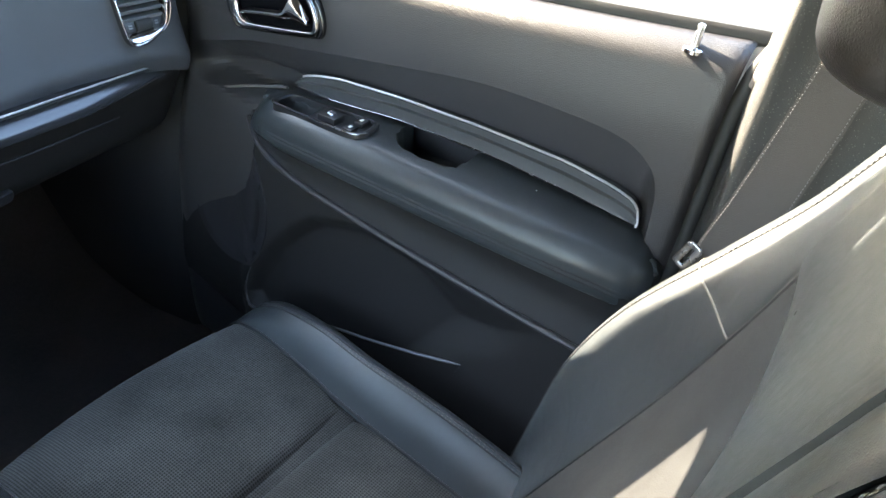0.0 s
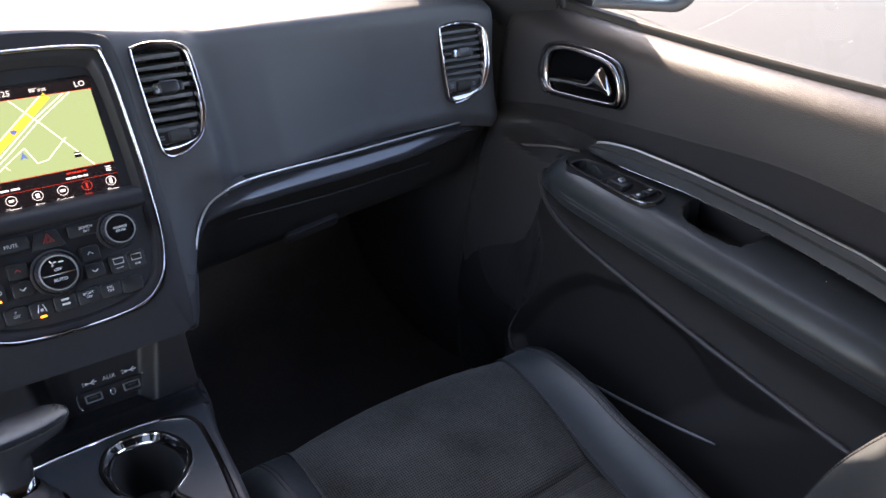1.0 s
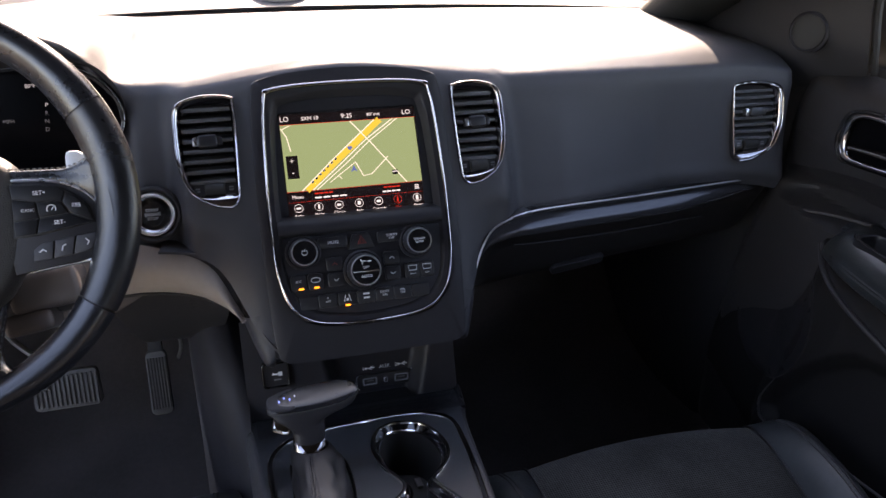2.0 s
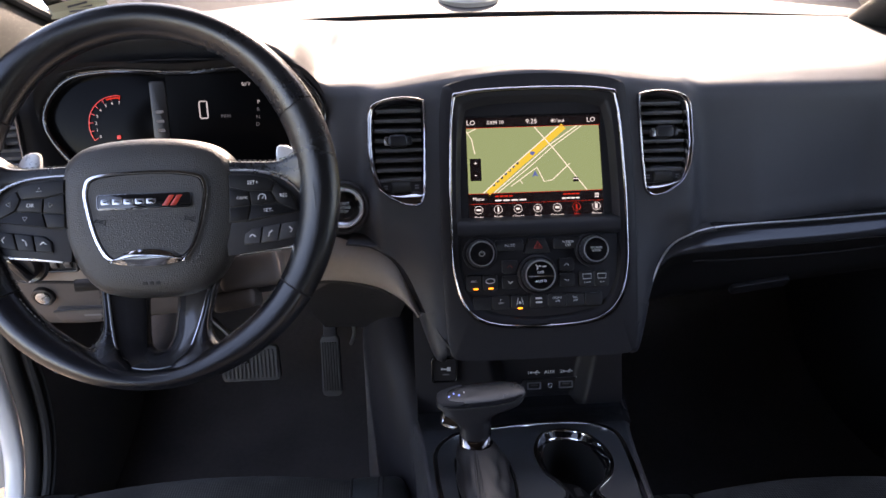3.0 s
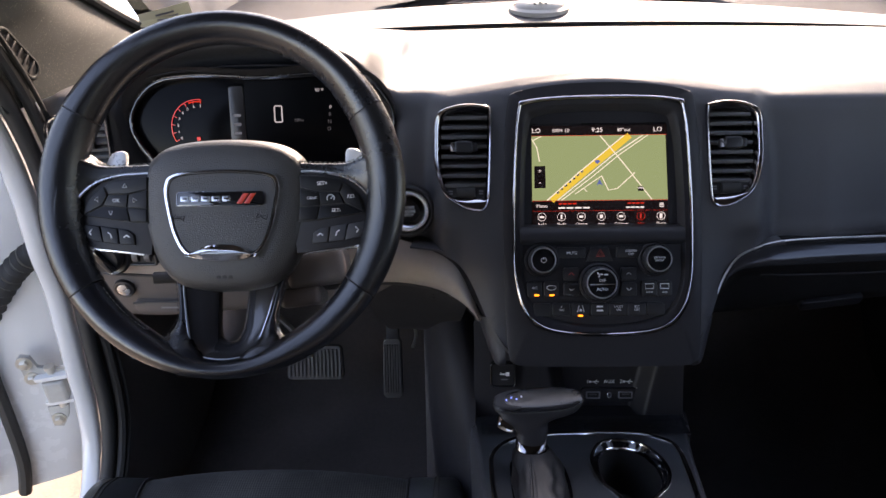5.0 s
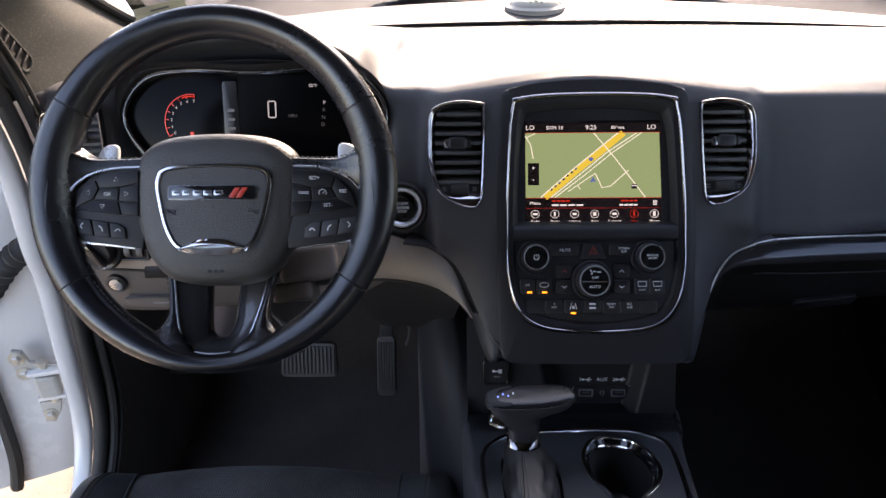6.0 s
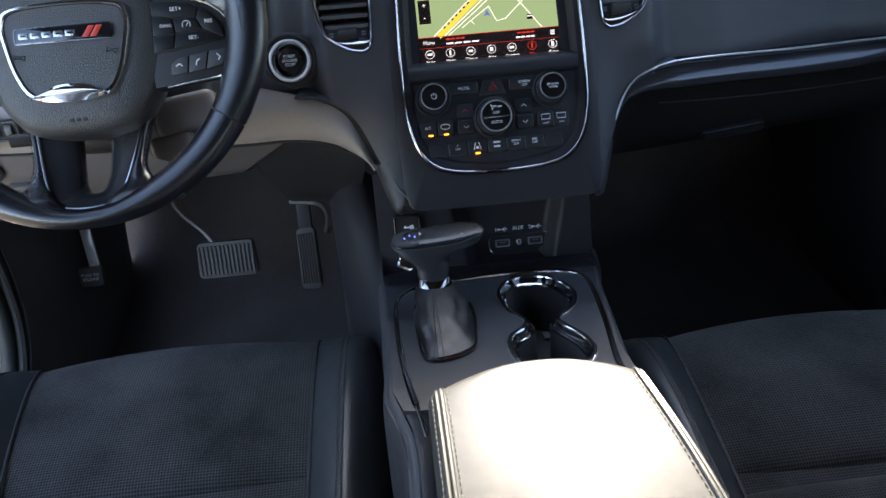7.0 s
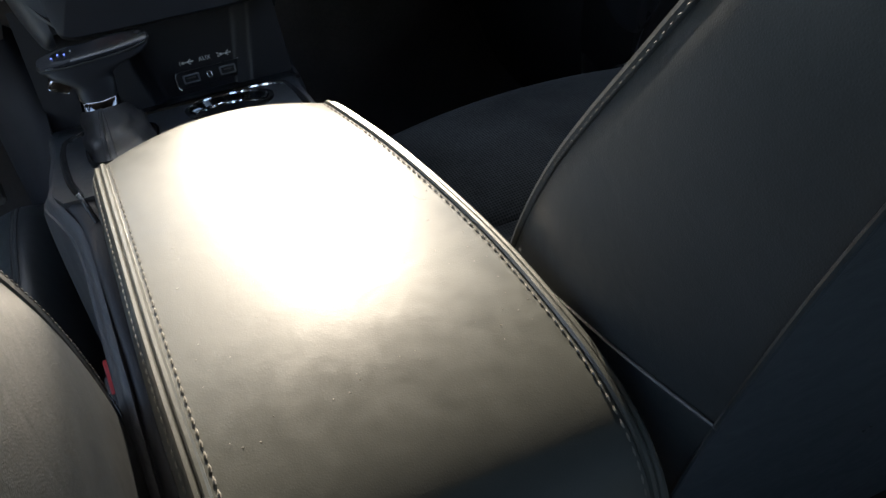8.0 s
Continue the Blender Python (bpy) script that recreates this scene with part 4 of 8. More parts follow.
b = key(-0.0345, 0.0355, 0.036, 0.0135)
mark("MUTE", -0.0340, 0.0350, 0.0062, b)
b = key(0.0400, 0.0355, 0.036, 0.0135)
mark("SCREEN\nOFF", 0.0400, 0.0352, 0.0048, b)
b = part("hazard_button", slab([Vector((-0.0165, 0.0245, 0)), Vector((0.0175, 0.0245, 0)), Vector((0.0110, 0.0425, 0)), Vector((-0.0095, 0.0425, 0))], -0.006, 0.0022, 0.001, K), BUTTON, stack)
HAZARD = material("hazard_red", (0.42, 0.05, 0.04), 0.5)
tri = [K @ Vector((0.0015 + 0.0062 * math.cos(a), 0.0335 + 0.0062 * math.sin(a), 0.0026)) for a in (radians(90), radians(210), radians(330))]
part("triangle", tube(tri, 0.0006, 4, True), HAZARD, b)
part("triangle_inner", tube([(p - sum(tri, Vector()) / 3) * 0.5 + sum(tri, Vector()) / 3 for p in tri], 0.0004, 4, True), HAZARD, b)
for sx in (-1, 1):
    for y, up in ((0.0085, 1), (-0.0110, -1)):
        b = key(0.0360 * sx + 0.001, y, 0.0200, 0.0165)
        part("arrow", tube([K @ Vector((0.0360 * sx + 0.001 + dx, y + dy * up, 0.0026)) for dx, dy in ((-0.003, -0.0012), (0, 0.0016), (0.003, -0.0012))], 0.0005, 4),
             HAZARD if sx < 0 and up > 0 else PRINT, b)
for x, t in ((-0.0815, "A/C"), (-0.0605, ""), (0.0625, "FRONT"), (0.0815, "REAR")):
    b = key(x, -0.0105, 0.0185, 0.0200)
    if t == "A/C":
        mark(t, x, -0.0085, 0.0052, b)
    elif t:
        part("demist_icon", tube([K @ Vector((x + dx, -0.0075 + dy, 0.0026)) for dx, dy in ((-0.005, -0.003), (-0.0055, 0.003), (0.0055, 0.003), (0.005, -0.003))], 0.0005, 4, True), PRINT, b)
        mark(t, x, -0.0152, 0.0030, b)
    else:
        part("recirculate_icon", tube([K @ Vector((x + 0.0058 * math.cos(a), -0.0085 + 0.0030 * math.sin(a), 0.0026)) for a in [2 * math.pi * j / 14 for j in range(14)]], 0.0005, 4, True), PRINT, b)
for x, y in ((-0.0790, -0.0178), (-0.0600, -0.0178), (-0.0242, -0.0440)):
    part("status_light", box(0.0062, 0.0022, 0.0012, 0.0004, K @ pose(x, y, 0.0026), 1), LED, stack, "lit amber status light")
for x, t in ((-0.0715, ""), (-0.0480, "P\nOFF"), (-0.0240, "LANE"), (0.0, "RES\nOFF"), (0.0236, "SPORT\nON"), (0.0466, "ESC\nOFF"), (0.0700, "")):
    b = key(x, -0.0362, 0.0226, 0.0165)
    if t == "LANE":
        for s in (-1, 1):
            part("lane_icon", tube([K @ Vector((x + 0.0042 * s, -0.0395, 0.0026)), K @ Vector((x + 0.0020 * s, -0.0310, 0.0026))], 0.0005, 4), PRINT, b)
        part("lane_car", box(0.003, 0.003, 0.0004, 0, K @ pose(x, -0.0370, 0.0025)), PRINT, b)
    elif t in ("SPORT\nON", "P\nOFF", "ESC\nOFF"):
        mark(t, x, -0.0350, 0.0046, b)
    elif t:
        for dy in (0.0, -0.005):
            part("print_bar", box(0.008, 0.0022, 0.0003, 0, K @ pose(x, -0.0326 + dy, 0.0025)), PRINT, b)
# lower lip of the stack down to the cubby, straight to its ends, and the dash corners beside it
part("apron", finish(loft([[K @ Vector((x, -0.070, -0.002)), K @ Vector((x, -0.0925, -0.004)), K @ Vector((x, -0.0985, -0.007)), (x, -0.112, 0.549), (x, -0.085, 0.545), (x, -0.045, 0.545)]
                           for x in (-0.1205, -0.05, 0.05, 0.1215)], 20, 22), 0.004, (0, -1, -0.3)), STACK, stack)
for sx in (-1, 1):
    part("dash_corner", finish(loft([[K @ Vector((sx * 0.1225 + 0.0012, -0.040, -0.003)), (sx * 0.138, -0.113, 0.600), (sx * 0.150, -0.096, 0.590), (sx * 0.156, -0.060, 0.582)],
                                     [K @ Vector((sx * 0.1215 + 0.0012, -0.072, -0.003)), (sx * 0.133, -0.128, 0.570), (sx * 0.142, -0.113, 0.562), (sx * 0.148, -0.070, 0.552)],
                                     [K @ Vector((sx * 0.1195 + 0.0012, -0.098, -0.004)), (sx * 0.127, -0.142, 0.549), (sx * 0.133, -0.128, 0.540), (sx * 0.138, -0.085, 0.530)],
                                     [(sx * 0.119, -0.138, 0.540), (sx * 0.125, -0.134, 0.536), (sx * 0.129, -0.118, 0.531), (sx * 0.134, -0.080, 0.524)]], 18, 14), 0.003, (sx * 0.4, -1, 0)), DASH, dashboard)

# ---------------------------------------------------------------- gauges
cluster = thing("instrument_cluster", "dark instrument cluster with red rev counter and digital display", "instrument cluster")
G = face(-0.4216, 0.0490, 0.8184, 20) @ Matrix.Scale(0.968, 4)
GL = G @ pose(-0.012, -0.020, 0)


def oval(w, h, k=0.0, n=72):
    pts = [(-w / 2 + k, 0.004), (-w / 2 + 0.030, h / 2 - 0.012 - k), (-w / 4, h / 2 - k), (0, h / 2 - 0.004 - k), (w / 4, h / 2 - k), (w / 2 - 0.030, h / 2 - 0.012 - k), (w / 2 - k, 0.004),
           (w / 2 - 0.036, -h / 2 + 0.012 + k), (w / 4, -h / 2 + k), (-w / 4, -h / 2 + k), (-w / 2 + 0.036, -h / 2 + 0.012 + k)]
    return [Vector((p.x, p.y, 0)) for p in spline([(a, b, 0) for a, b in reversed(pts)], n, True)]


part("lens", slab(oval(0.356, 0.132), -0.012, -0.002, 0.001, GL), LENS, cluster, "glossy dark cover glass")
part("rim", ring(oval(0.362, 0.138), oval(0.350, 0.126), -0.012, 0.010, 0.004, GL), PIANO, cluster)
part("bright_line", tube([GL @ (p + Vector((0, 0, 0.0085))) for p in oval(0.358, 0.136)], 0.0013, 6, True), SATIN, cluster)
part("hood_lining", rows_mesh([[GL @ (p + Vector((0, 0, 0.0))) for p in oval(0.362, 0.138)], [GL @ (Vector((p.x * (1.005 + 0.03 * ease((p.y + 0.005) / 0.05)), p.y * 1.04 + 0.006 * ease((p.y + 0.01) / 0.05), 0.009 + 0.022 * ease((p.y + 0.005) / 0.05)))) for p in oval(0.362, 0.138)]], True),
     DARK, cluster)
part("silver_band", tube([G @ Vector((x - 0.012, 0.059 - 0.6 * x * x, 0.016)) for x in [-0.15 + 0.30 * i / 20 for i in range(21)]], 0.0030, 6, flat=0.5), STACK, cluster)
GAUGE_RED = glow("gauge_red", (0.85, 0.04, 0.015), 0.10)
GAUGE_INK = glow("gauge_white", (0.75, 0.78, 0.85), 0.07)
GAUGE_DIM = glow("gauge_grey", (0.16, 0.17, 0.20), 0.05)
cx, cy = -0.1000, -0.0215
arc = [(cx + 0.0375 * math.cos(a), cy + 0.0375 * math.sin(a)) for a in [radians(210 - 128 * i / 24) for i in range(25)]]
part("dial_arc", tube([G @ Vector((x, y, 0.0)) for x, y in arc], 0.0006, 5), GAUGE_RED, cluster, "red glowing rev counter arc")
part("red_zone", tube([G @ Vector((x, y - 0.0028, 0.0)) for x, y in arc[-6:]], 0.0009, 5), GAUGE_RED, cluster)
for k in range(8):
    a = radians(210 - 128 * k / 7)
    words(str(k), 0.0058, G @ pose(cx + 0.0285 * math.cos(a), cy + 0.0285 * math.sin(a), 0.0), GAUGE_INK, cluster)
    part("tick", box(0.005, 0.0008, 0.0005, 0, G @ pose(cx + 0.0345 * math.cos(a), cy + 0.0345 * math.sin(a), 0.0, 0, 0, math.degrees(a))), GAUGE_RED, cluster)
part("warning_light", box(0.005, 0.005, 0.0005, 0, G @ pose(-0.1015, -0.0370, 0.0)), GAUGE_RED, cluster)
part("centre_divider", slab(rounded(0.020, 0.090, 0.004), -0.001, 0.0015, 0.001, G @ pose(-0.046, -0.012, 0)), BUTTON, cluster)
for k in range(3):
    part("divider_icon", box(0.010, 0.0035, 0.0004, 0, G @ pose(-0.046, -0.006 - 0.012 * k, 0.0017)), GAUGE_DIM, cluster)
part("display", slab(rounded(0.150, 0.100, 0.004), -0.001, -0.0006, 0, G @ pose(0.040, -0.010, 0)), LENS, cluster)
part("speed_digit", tube([G @ (Vector(p) + Vector((0.010, -0.005, 0.0006))) for p in rounded(0.0100, 0.0215, 0.0020, 3)], 0.0010, 5, True), GAUGE_INK, cluster)
words("MPH", 0.0062, G @ pose(0.038, -0.014, 0.0004), GAUGE_DIM, cluster)
words("80°F", 0.0062, G @ pose(0.067, 0.026, 0.0006), GAUGE_INK, cluster)
for k, t in enumerate("PRND"):
    words(t, 0.0070, G @ pose(0.0815 - 0.001 * k, 0.003 - 0.0095 * k, 0.0006), GAUGE_INK if k == 0 else GAUGE_DIM, cluster)
part("fuel_arc", tube([G @ Vector((0.105 + 0.045 * math.cos(a), -0.010 + 0.045 * math.sin(a), 0.0)) for a in [radians(-50 + 40 * i / 8) for i in range(9)]], 0.0012, 5), GAUGE_RED, cluster)


# ---------------------------------------------------------------- steering wheel
WHEEL_AT = (-0.419, -0.189, 0.819)
H = face(*WHEEL_AT, 34)
wheel = thing("steering_wheel", "black leather multifunction steering wheel with silver trim, straight ahead", "steering wheel")
RIM_OUT = 0.1900
RIM_IN = [(0, 0.1574), (35, 0.1562), (48, 0.1535), (58, 0.1506), (75, 0.1490), (92, 0.1482), (110, 0.1500), (124, 0.1530), (138, 0.1555), (150, 0.1575), (160, 0.1610), (168, 0.1675), (180, 0.1700)]


def rim_inner(a):
    """Inner radius of the rim at an angle: fuller at the grips, thin under the lower spokes."""
    d = abs((math.degrees(a) - 90 + 180) % 360 - 180)
    return sum(float(np.interp(d + k, [p[0] for p in RIM_IN], [p[1] for p in RIM_IN])) for k in (-6, -3, 0, 3, 6)) / 5


def rim_ring(a, shrink=0.0):
    """The outline of the rim's section at an angle, flatter towards the hub."""
    inner = rim_inner(a) + shrink
    mid, half = (RIM_OUT - shrink + inner) / 2, (RIM_OUT - shrink - inner) / 2
    e = Vector((math.cos(a), math.sin(a), 0))
    out = []
    for j in range(24):
        g = 2 * math.pi * j / 24
        lean = 0.0035 * (half / 0.0165) * math.cos(g)
        out.append(H @ (e * (mid + half * math.cos(g)) + Vector((0, 0, 0.010 + lean + (0.0185 - shrink) * math.sin(g)))))
    return out


def rim_part(a0, a1, n, name, mat, label="", shrink=0.0):
    return part(name, rows_mesh([rim_ring(radians(a0 + (a1 - a0) * i / n), shrink) for i in range(n + 1)], True, False, True), mat, wheel, label)


SEAM_L, SEAM_R, SEAM_BL, SEAM_BR = 150.5, 29.0, 215.0, 326.0
rim_part(SEAM_R + 0.3, SEAM_L - 0.3, 72, "upper_rim", WHEEL_LEATHER)
rim_part(SEAM_L + 0.3, SEAM_BL - 0.3, 40, "side_grip", GRIP_LEATHER, "perforated leather grip")
rim_part(SEAM_BL + 0.3, SEAM_BR - 0.3, 72, "lower_rim", WHEEL_LEATHER)
rim_part(SEAM_BR + 0.3, 360 + SEAM_R - 0.3, 40, "side_grip", GRIP_LEATHER, "perforated leather grip")
for a in (SEAM_L, SEAM_R, SEAM_BL, SEAM_BR):
    rim_part(a - 0.4, a + 0.4, 2, "rim_seam", DARK, "", 0.0013)
for a0, a1 in ((32, 148), (218, 242), (298, 323)):
    pts = []
    for i in range(81):
        a = radians(a0 + (a1 - a0) * i / 80)
        e = Vector((math.cos(a), math.sin(a), 0))
        pts.append(H @ (e * (rim_inner(a) + 0.0016) + Vector((0, 0, 0.0130))))
    stitches(pts, BLACK_THREAD if a0 == 32 else THREAD, wheel, 0.0035, 0.0018, 0.0004 if a0 == 32 else 0.0006, lift=(0, -0.0004, 0.0006))

# hub with the airbag cover
hub_pts = [(-0.046, 0.0565), (0.0, 0.0600), (0.046, 0.0565), (0.073, 0.0460), (0.0870, 0.0230), (0.0858, -0.0300), (0.0750, -0.0650), (0.0540, -0.0915), (0.0270, -0.1000), (0.0, -0.1012), (-0.0270, -0.1000),
           (-0.0540, -0.0915), (-0.0750, -0.0650), (-0.0858, -0.0300), (-0.0870, 0.0230), (-0.073, 0.0460)]


def hub_ring(k, z, dy=0.0):
    return [H @ Vector((p.x * k, (p.y + 0.02) * k - 0.02 + dy, z)) for p in spline([(a, b, 0) for a, b in hub_pts], 72, True)]


part("airbag_cover", rows_mesh([hub_ring(0.90, -0.050), hub_ring(0.99, -0.030), hub_ring(1.0, -0.018), hub_ring(0.995, -0.009), hub_ring(0.975, -0.001), hub_ring(0.935, 0.0048), hub_ring(0.87, 0.0082), hub_ring(0.72, 0.0105),
                                hub_ring(0.50, 0.0115), hub_ring(0.25, 0.012), hub_ring(0.02, 0.012)], True), HUB, wheel, "grained black airbag cover", 60)
emb_pts = [(-0.049, 0.0215), (0.0, 0.0252), (0.049, 0.0215), (0.0600, 0.0100), (0.0588, -0.0100), (0.0500, -0.0440), (0.0345, -0.0650), (0.0, -0.0700), (-0.0345, -0.0650), (-0.0500, -0.0440),
           (-0.0588, -0.0100), (-0.0600, 0.0100)]


def emb(k, z):
    return [H @ Vector((p.x * k, (p.y + 0.02) * k - 0.02, z)) for p in spline([(a, b, 0) for a, b in emb_pts], 72, True)]


part("emblem_surround", rows_mesh([emb(1.0, 0.006), emb(1.0, 0.0125), emb(0.98, 0.0148), emb(0.940, 0.0150), emb(0.912, 0.0125), emb(0.912, 0.006)], True), CHROME, wheel, "chrome shield outline")
part("emblem_field", rows_mesh([emb(0.915, 0.0095), emb(0.907, 0.0128), emb(0.6, 0.0134), emb(0.02, 0.0136)], True), HUB, wheel)
part("chrome_foot", finish(loft([[H @ Vector((x, -0.0640 + 0.013 * (1 - (x / 0.037) ** 2) - 0.001, 0.0152)), H @ Vector((x, -0.0640 + 0.006 * (1 - (x / 0.037) ** 2), 0.0172)),
                                  H @ Vector((x, -0.0640 - 0.0055 * (1 - (x / 0.037) ** 2), 0.0152))] for x in (-0.037, -0.03, -0.012, 0.012, 0.03, 0.037)], 24, 10), 0.002, (0, -1, 0)), CHROME, wheel)
plaque = part("plaque", slab(rounded(0.090, 0.0145, 0.003), 0.012, 0.0150, 0.001, H @ pose(-0.001, -0.0055, 0)), PIANO, wheel, "gloss black plaque with silver and red bars")
part("plaque_edge", tube([H @ (Vector(p) + Vector((-0.001, -0.0055, 0.0150))) for p in rounded(0.090, 0.0145, 0.003)], 0.0005, 4, True), GUNMETAL, plaque)
for k in range(5):
    part("silver_bar", slab(rounded(0.0092, 0.0056, 0.0012), 0.0145, 0.0156, 0.0004, H @ pose(-0.0375 + 0.0108 * k, -0.0055, 0)), SATIN, plaque)
    part("bar_slot", slab(rounded(0.0048, 0.0016, 0.0006), 0.0150, 0.0159, 0, H @ pose(-0.0375 + 0.0108 * k, -0.0055, 0)), PIANO, plaque)
for k in range(2):
    o = [Vector((x, y, 0)) for x, y in ((-0.0064, -0.0052), (-0.0006, -0.0052), (0.0064, 0.0052), (0.0006, 0.0052))]
    part("red_bar", slab(o, 0.0145, 0.0158, 0.0003, H @ pose(0.0225 + 0.0074 * k, -0.0055, 0)), RED_PAINT, plaque)
for dx in (-0.044, 0.042):
    part("horn_mark", tube([H @ (pose(dx, -0.0245, 0.0136, 0, 0, -12) @ Vector(p)) for p in ((-0.005, 0.002, 0), (-0.001, 0.0005, 0), (0.005, 0.0026, 0), (0.005, -0.0022, 0), (-0.001, -0.0005, 0), (-0.005, -0.002, 0))], 0.0005, 4, True), BUTTON, wheel)
for dx in (-0.0062, 0.0, 0.0062):
    for dy in (0.0024, -0.0024):
        part("moulded_mark", box(0.0042, 0.0034, 0.0006, 0.0002, H @ pose(0.002 + dx, -0.0835 + dy, 0.0093, -6)), RUBBER, wheel)

# side spokes: leather that runs from the grip into a bar above the keys, a metal line, and the key panel inside it
LINE = [(0.078, 0.0232, 0.002), (0.107, 0.0214, 0.004), (0.1273, 0.0163, 0.006), (0.1409, 0.0083, 0.0075), (0.1511, -0.0031, 0.009), (0.1561, -0.0166, 0.0105), (0.1563, -0.0302, 0.0105), (0.1515, -0.0436, 0.008), (0.1428, -0.0537, 0.004)]
CREST = [(0.078, 0.0325, 0.001), (0.107, 0.0312, 0.003), (0.129, 0.0310, 0.007), (0.1520, 0.0370, 0.016), (0.1615, 0.0200, 0.0250), (0.1655, 0.0, 0.0275), (0.1665, -0.020, 0.0280), (0.1635, -0.040, 0.0265), (0.1560, -0.058, 0.0220)]
BACK = [(0.078, 0.0350, -0.016), (0.107, 0.0340, -0.014), (0.130, 0.0350, -0.010), (0.1560, 0.0480, -0.002), (0.1700, 0.0220, 0.020), (0.1720, 0.0, 0.022), (0.1730, -0.020, 0.022), (0.1700, -0.042, 0.021), (0.1620, -0.062, 0.014)]
for sx in (-1, 1):
    to = lambda p, dz=0.0: H @ Vector((sx * p[0], p[1], p[2] + dz))
    secs = []
    for t, c, b in zip(LINE, CREST, BACK):
        m = Vector(t).lerp(Vector(c), 0.55) + Vector((0, 0, 0.0022))
        low = Vector(t) + Vector((-0.001, 0, -0.010))
        secs.append([to(b), to(c), to(m), to(t, 0.0012), to(low)])
    part("spoke_leather", finish(loft(secs, 60, 22), 0.002, (0, -0.8, 0.6)), GRIP_LEATHER, wheel, "", 60)
    stitches(spline([to((c[0], c[1] + 0.0012, c[2] + 0.0004)) for c in CREST[:4]], 60), THREAD, wheel, 0.0034, 0.0018, 0.0005, lift=(0, -0.0004, 0.0004))
    part("spoke_trim", tube(spline([to(p, 0.0014) for p in LINE] + [to(p) for p in ((0.130, -0.0562, 0.0030), (0.112, -0.0580, 0.0020), (0.086, -0.0612, 0.000))], 70), 0.0016, 8), SATIN, wheel, "satin metal line")
    face_line = [Vector((sx * p.x, p.y, 0)) for p in spline([(u, v, 0) for u, v, w in LINE], 26)]
    part("spoke", slab(face_line + [Vector((sx * u, v, 0)) for u, v in ((0.112, -0.0575), (0.076, -0.0625), (0.070, 0.0))], -0.016, 0.0046, 0.001, H), STACK, wheel)
    # four direction keys round a middle one with a corner key, and three keys below
    keys = {"up": ((0.0800, 0.0180), (0.1000, 0.0178), (0.1185, 0.0140), (0.1240, 0.0098), (0.1208, 0.0012), (0.0992, 0.0018), (0.0800, 0.0060)),
            "out": ((0.1256, 0.0086), (0.1345, 0.0032), (0.1425, -0.0062), (0.1458, -0.0190), (0.1272, -0.0104), (0.1220, 0.0002)),
            "mid": ((0.1000, 0.0004), (0.1206, 0.0), (0.1256, -0.0104), (0.1014, -0.0126)),
            "in": ((0.0800, 0.0045), (0.0988, 0.0006), (0.1002, -0.0126), (0.0800, -0.0140)),
            "down": ((0.1012, -0.0140), (0.1262, -0.0118), (0.1450, -0.0204), (0.0980, -0.0270)),
            "corner": ((0.0800, -0.0152), (0.1000, -0.0140), (0.0968, -0.0270), (0.0800, -0.0284))}
    part("keypad", slab([Vector((sx * u, v, 0)) for u, v in ((0.0780, 0.0192), (0.1005, 0.0190), (0.1200, 0.0148), (0.1352, 0.0042), (0.1438, -0.0060), (0.1474, -0.0205), (0.0980, -0.0284), (0.0780, -0.0298))], -0.002, 0.0064, 0.0008, H), RUBBER, wheel)
    for nm, poly in keys.items():
        kk = part("key", slab([Vector((sx * u, v, 0)) for u, v in poly], 0.0, 0.0084, 0.0009, H), KEYPAD, wheel)
        mx, my = sx * sum(u for u, v in poly) / len(poly), sum(v for u, v in poly) / len(poly)
        if nm == "corner":
            continue
        if nm == "in":
            mx = sx * 0.0925
        if sx < 0 and nm == "mid":
            words("OK", 0.0055, H @ pose(mx, my, 0.0087), PRINT, kk)
        elif sx < 0:
            turn = {"up": 90, "down": -90, "out": 180, "in": 0}[nm]
            tri = [H @ pose(mx, my, 0.0087, 0, 0, turn) @ Vector(p) for p in ((-0.0018, -0.0024, 0), (0.0022, 0, 0), (-0.0018, 0.0024, 0))]
            part("arrow", tube(tri, 0.0004, 4, True), PRINT, kk)
        elif nm == "mid":
            part("cruise_icon", tube([H @ Vector((mx + 0.0038 * math.cos(q), my + 0.0038 * math.sin(q), 0.0087)) for q in [radians(-30 + 240 * j / 12) for j in range(13)]], 0.0004, 4), PRINT, kk)
            part("cruise_needle", tube([H @ Vector((mx, my - 0.001, 0.0087)), H @ Vector((mx + 0.002, my + 0.002, 0.0087))], 0.0004, 4), PRINT, kk)
        else:
            words({"up": "SET+", "down": "SET-", "out": "RES", "in": "CANC"}[nm], {"up": 0.0052, "down": 0.0052, "out": 0.0050, "in": 0.0040}[nm], H @ pose(mx, my, 0.0087), PRINT, kk)
    lower = (((0.0925, -0.0520), (0.0936, -0.0415), (0.1004, -0.0362), (0.1103, -0.0350), (0.1083, -0.0508)), ((0.1117, -0.0346), (0.1290, -0.0320), (0.1256, -0.0488), (0.1093, -0.0506)),
             ((0.1302, -0.0318), (0.1462, -0.0300), (0.1470, -0.0346), (0.1420, -0.0456), (0.1264, -0.0486)))
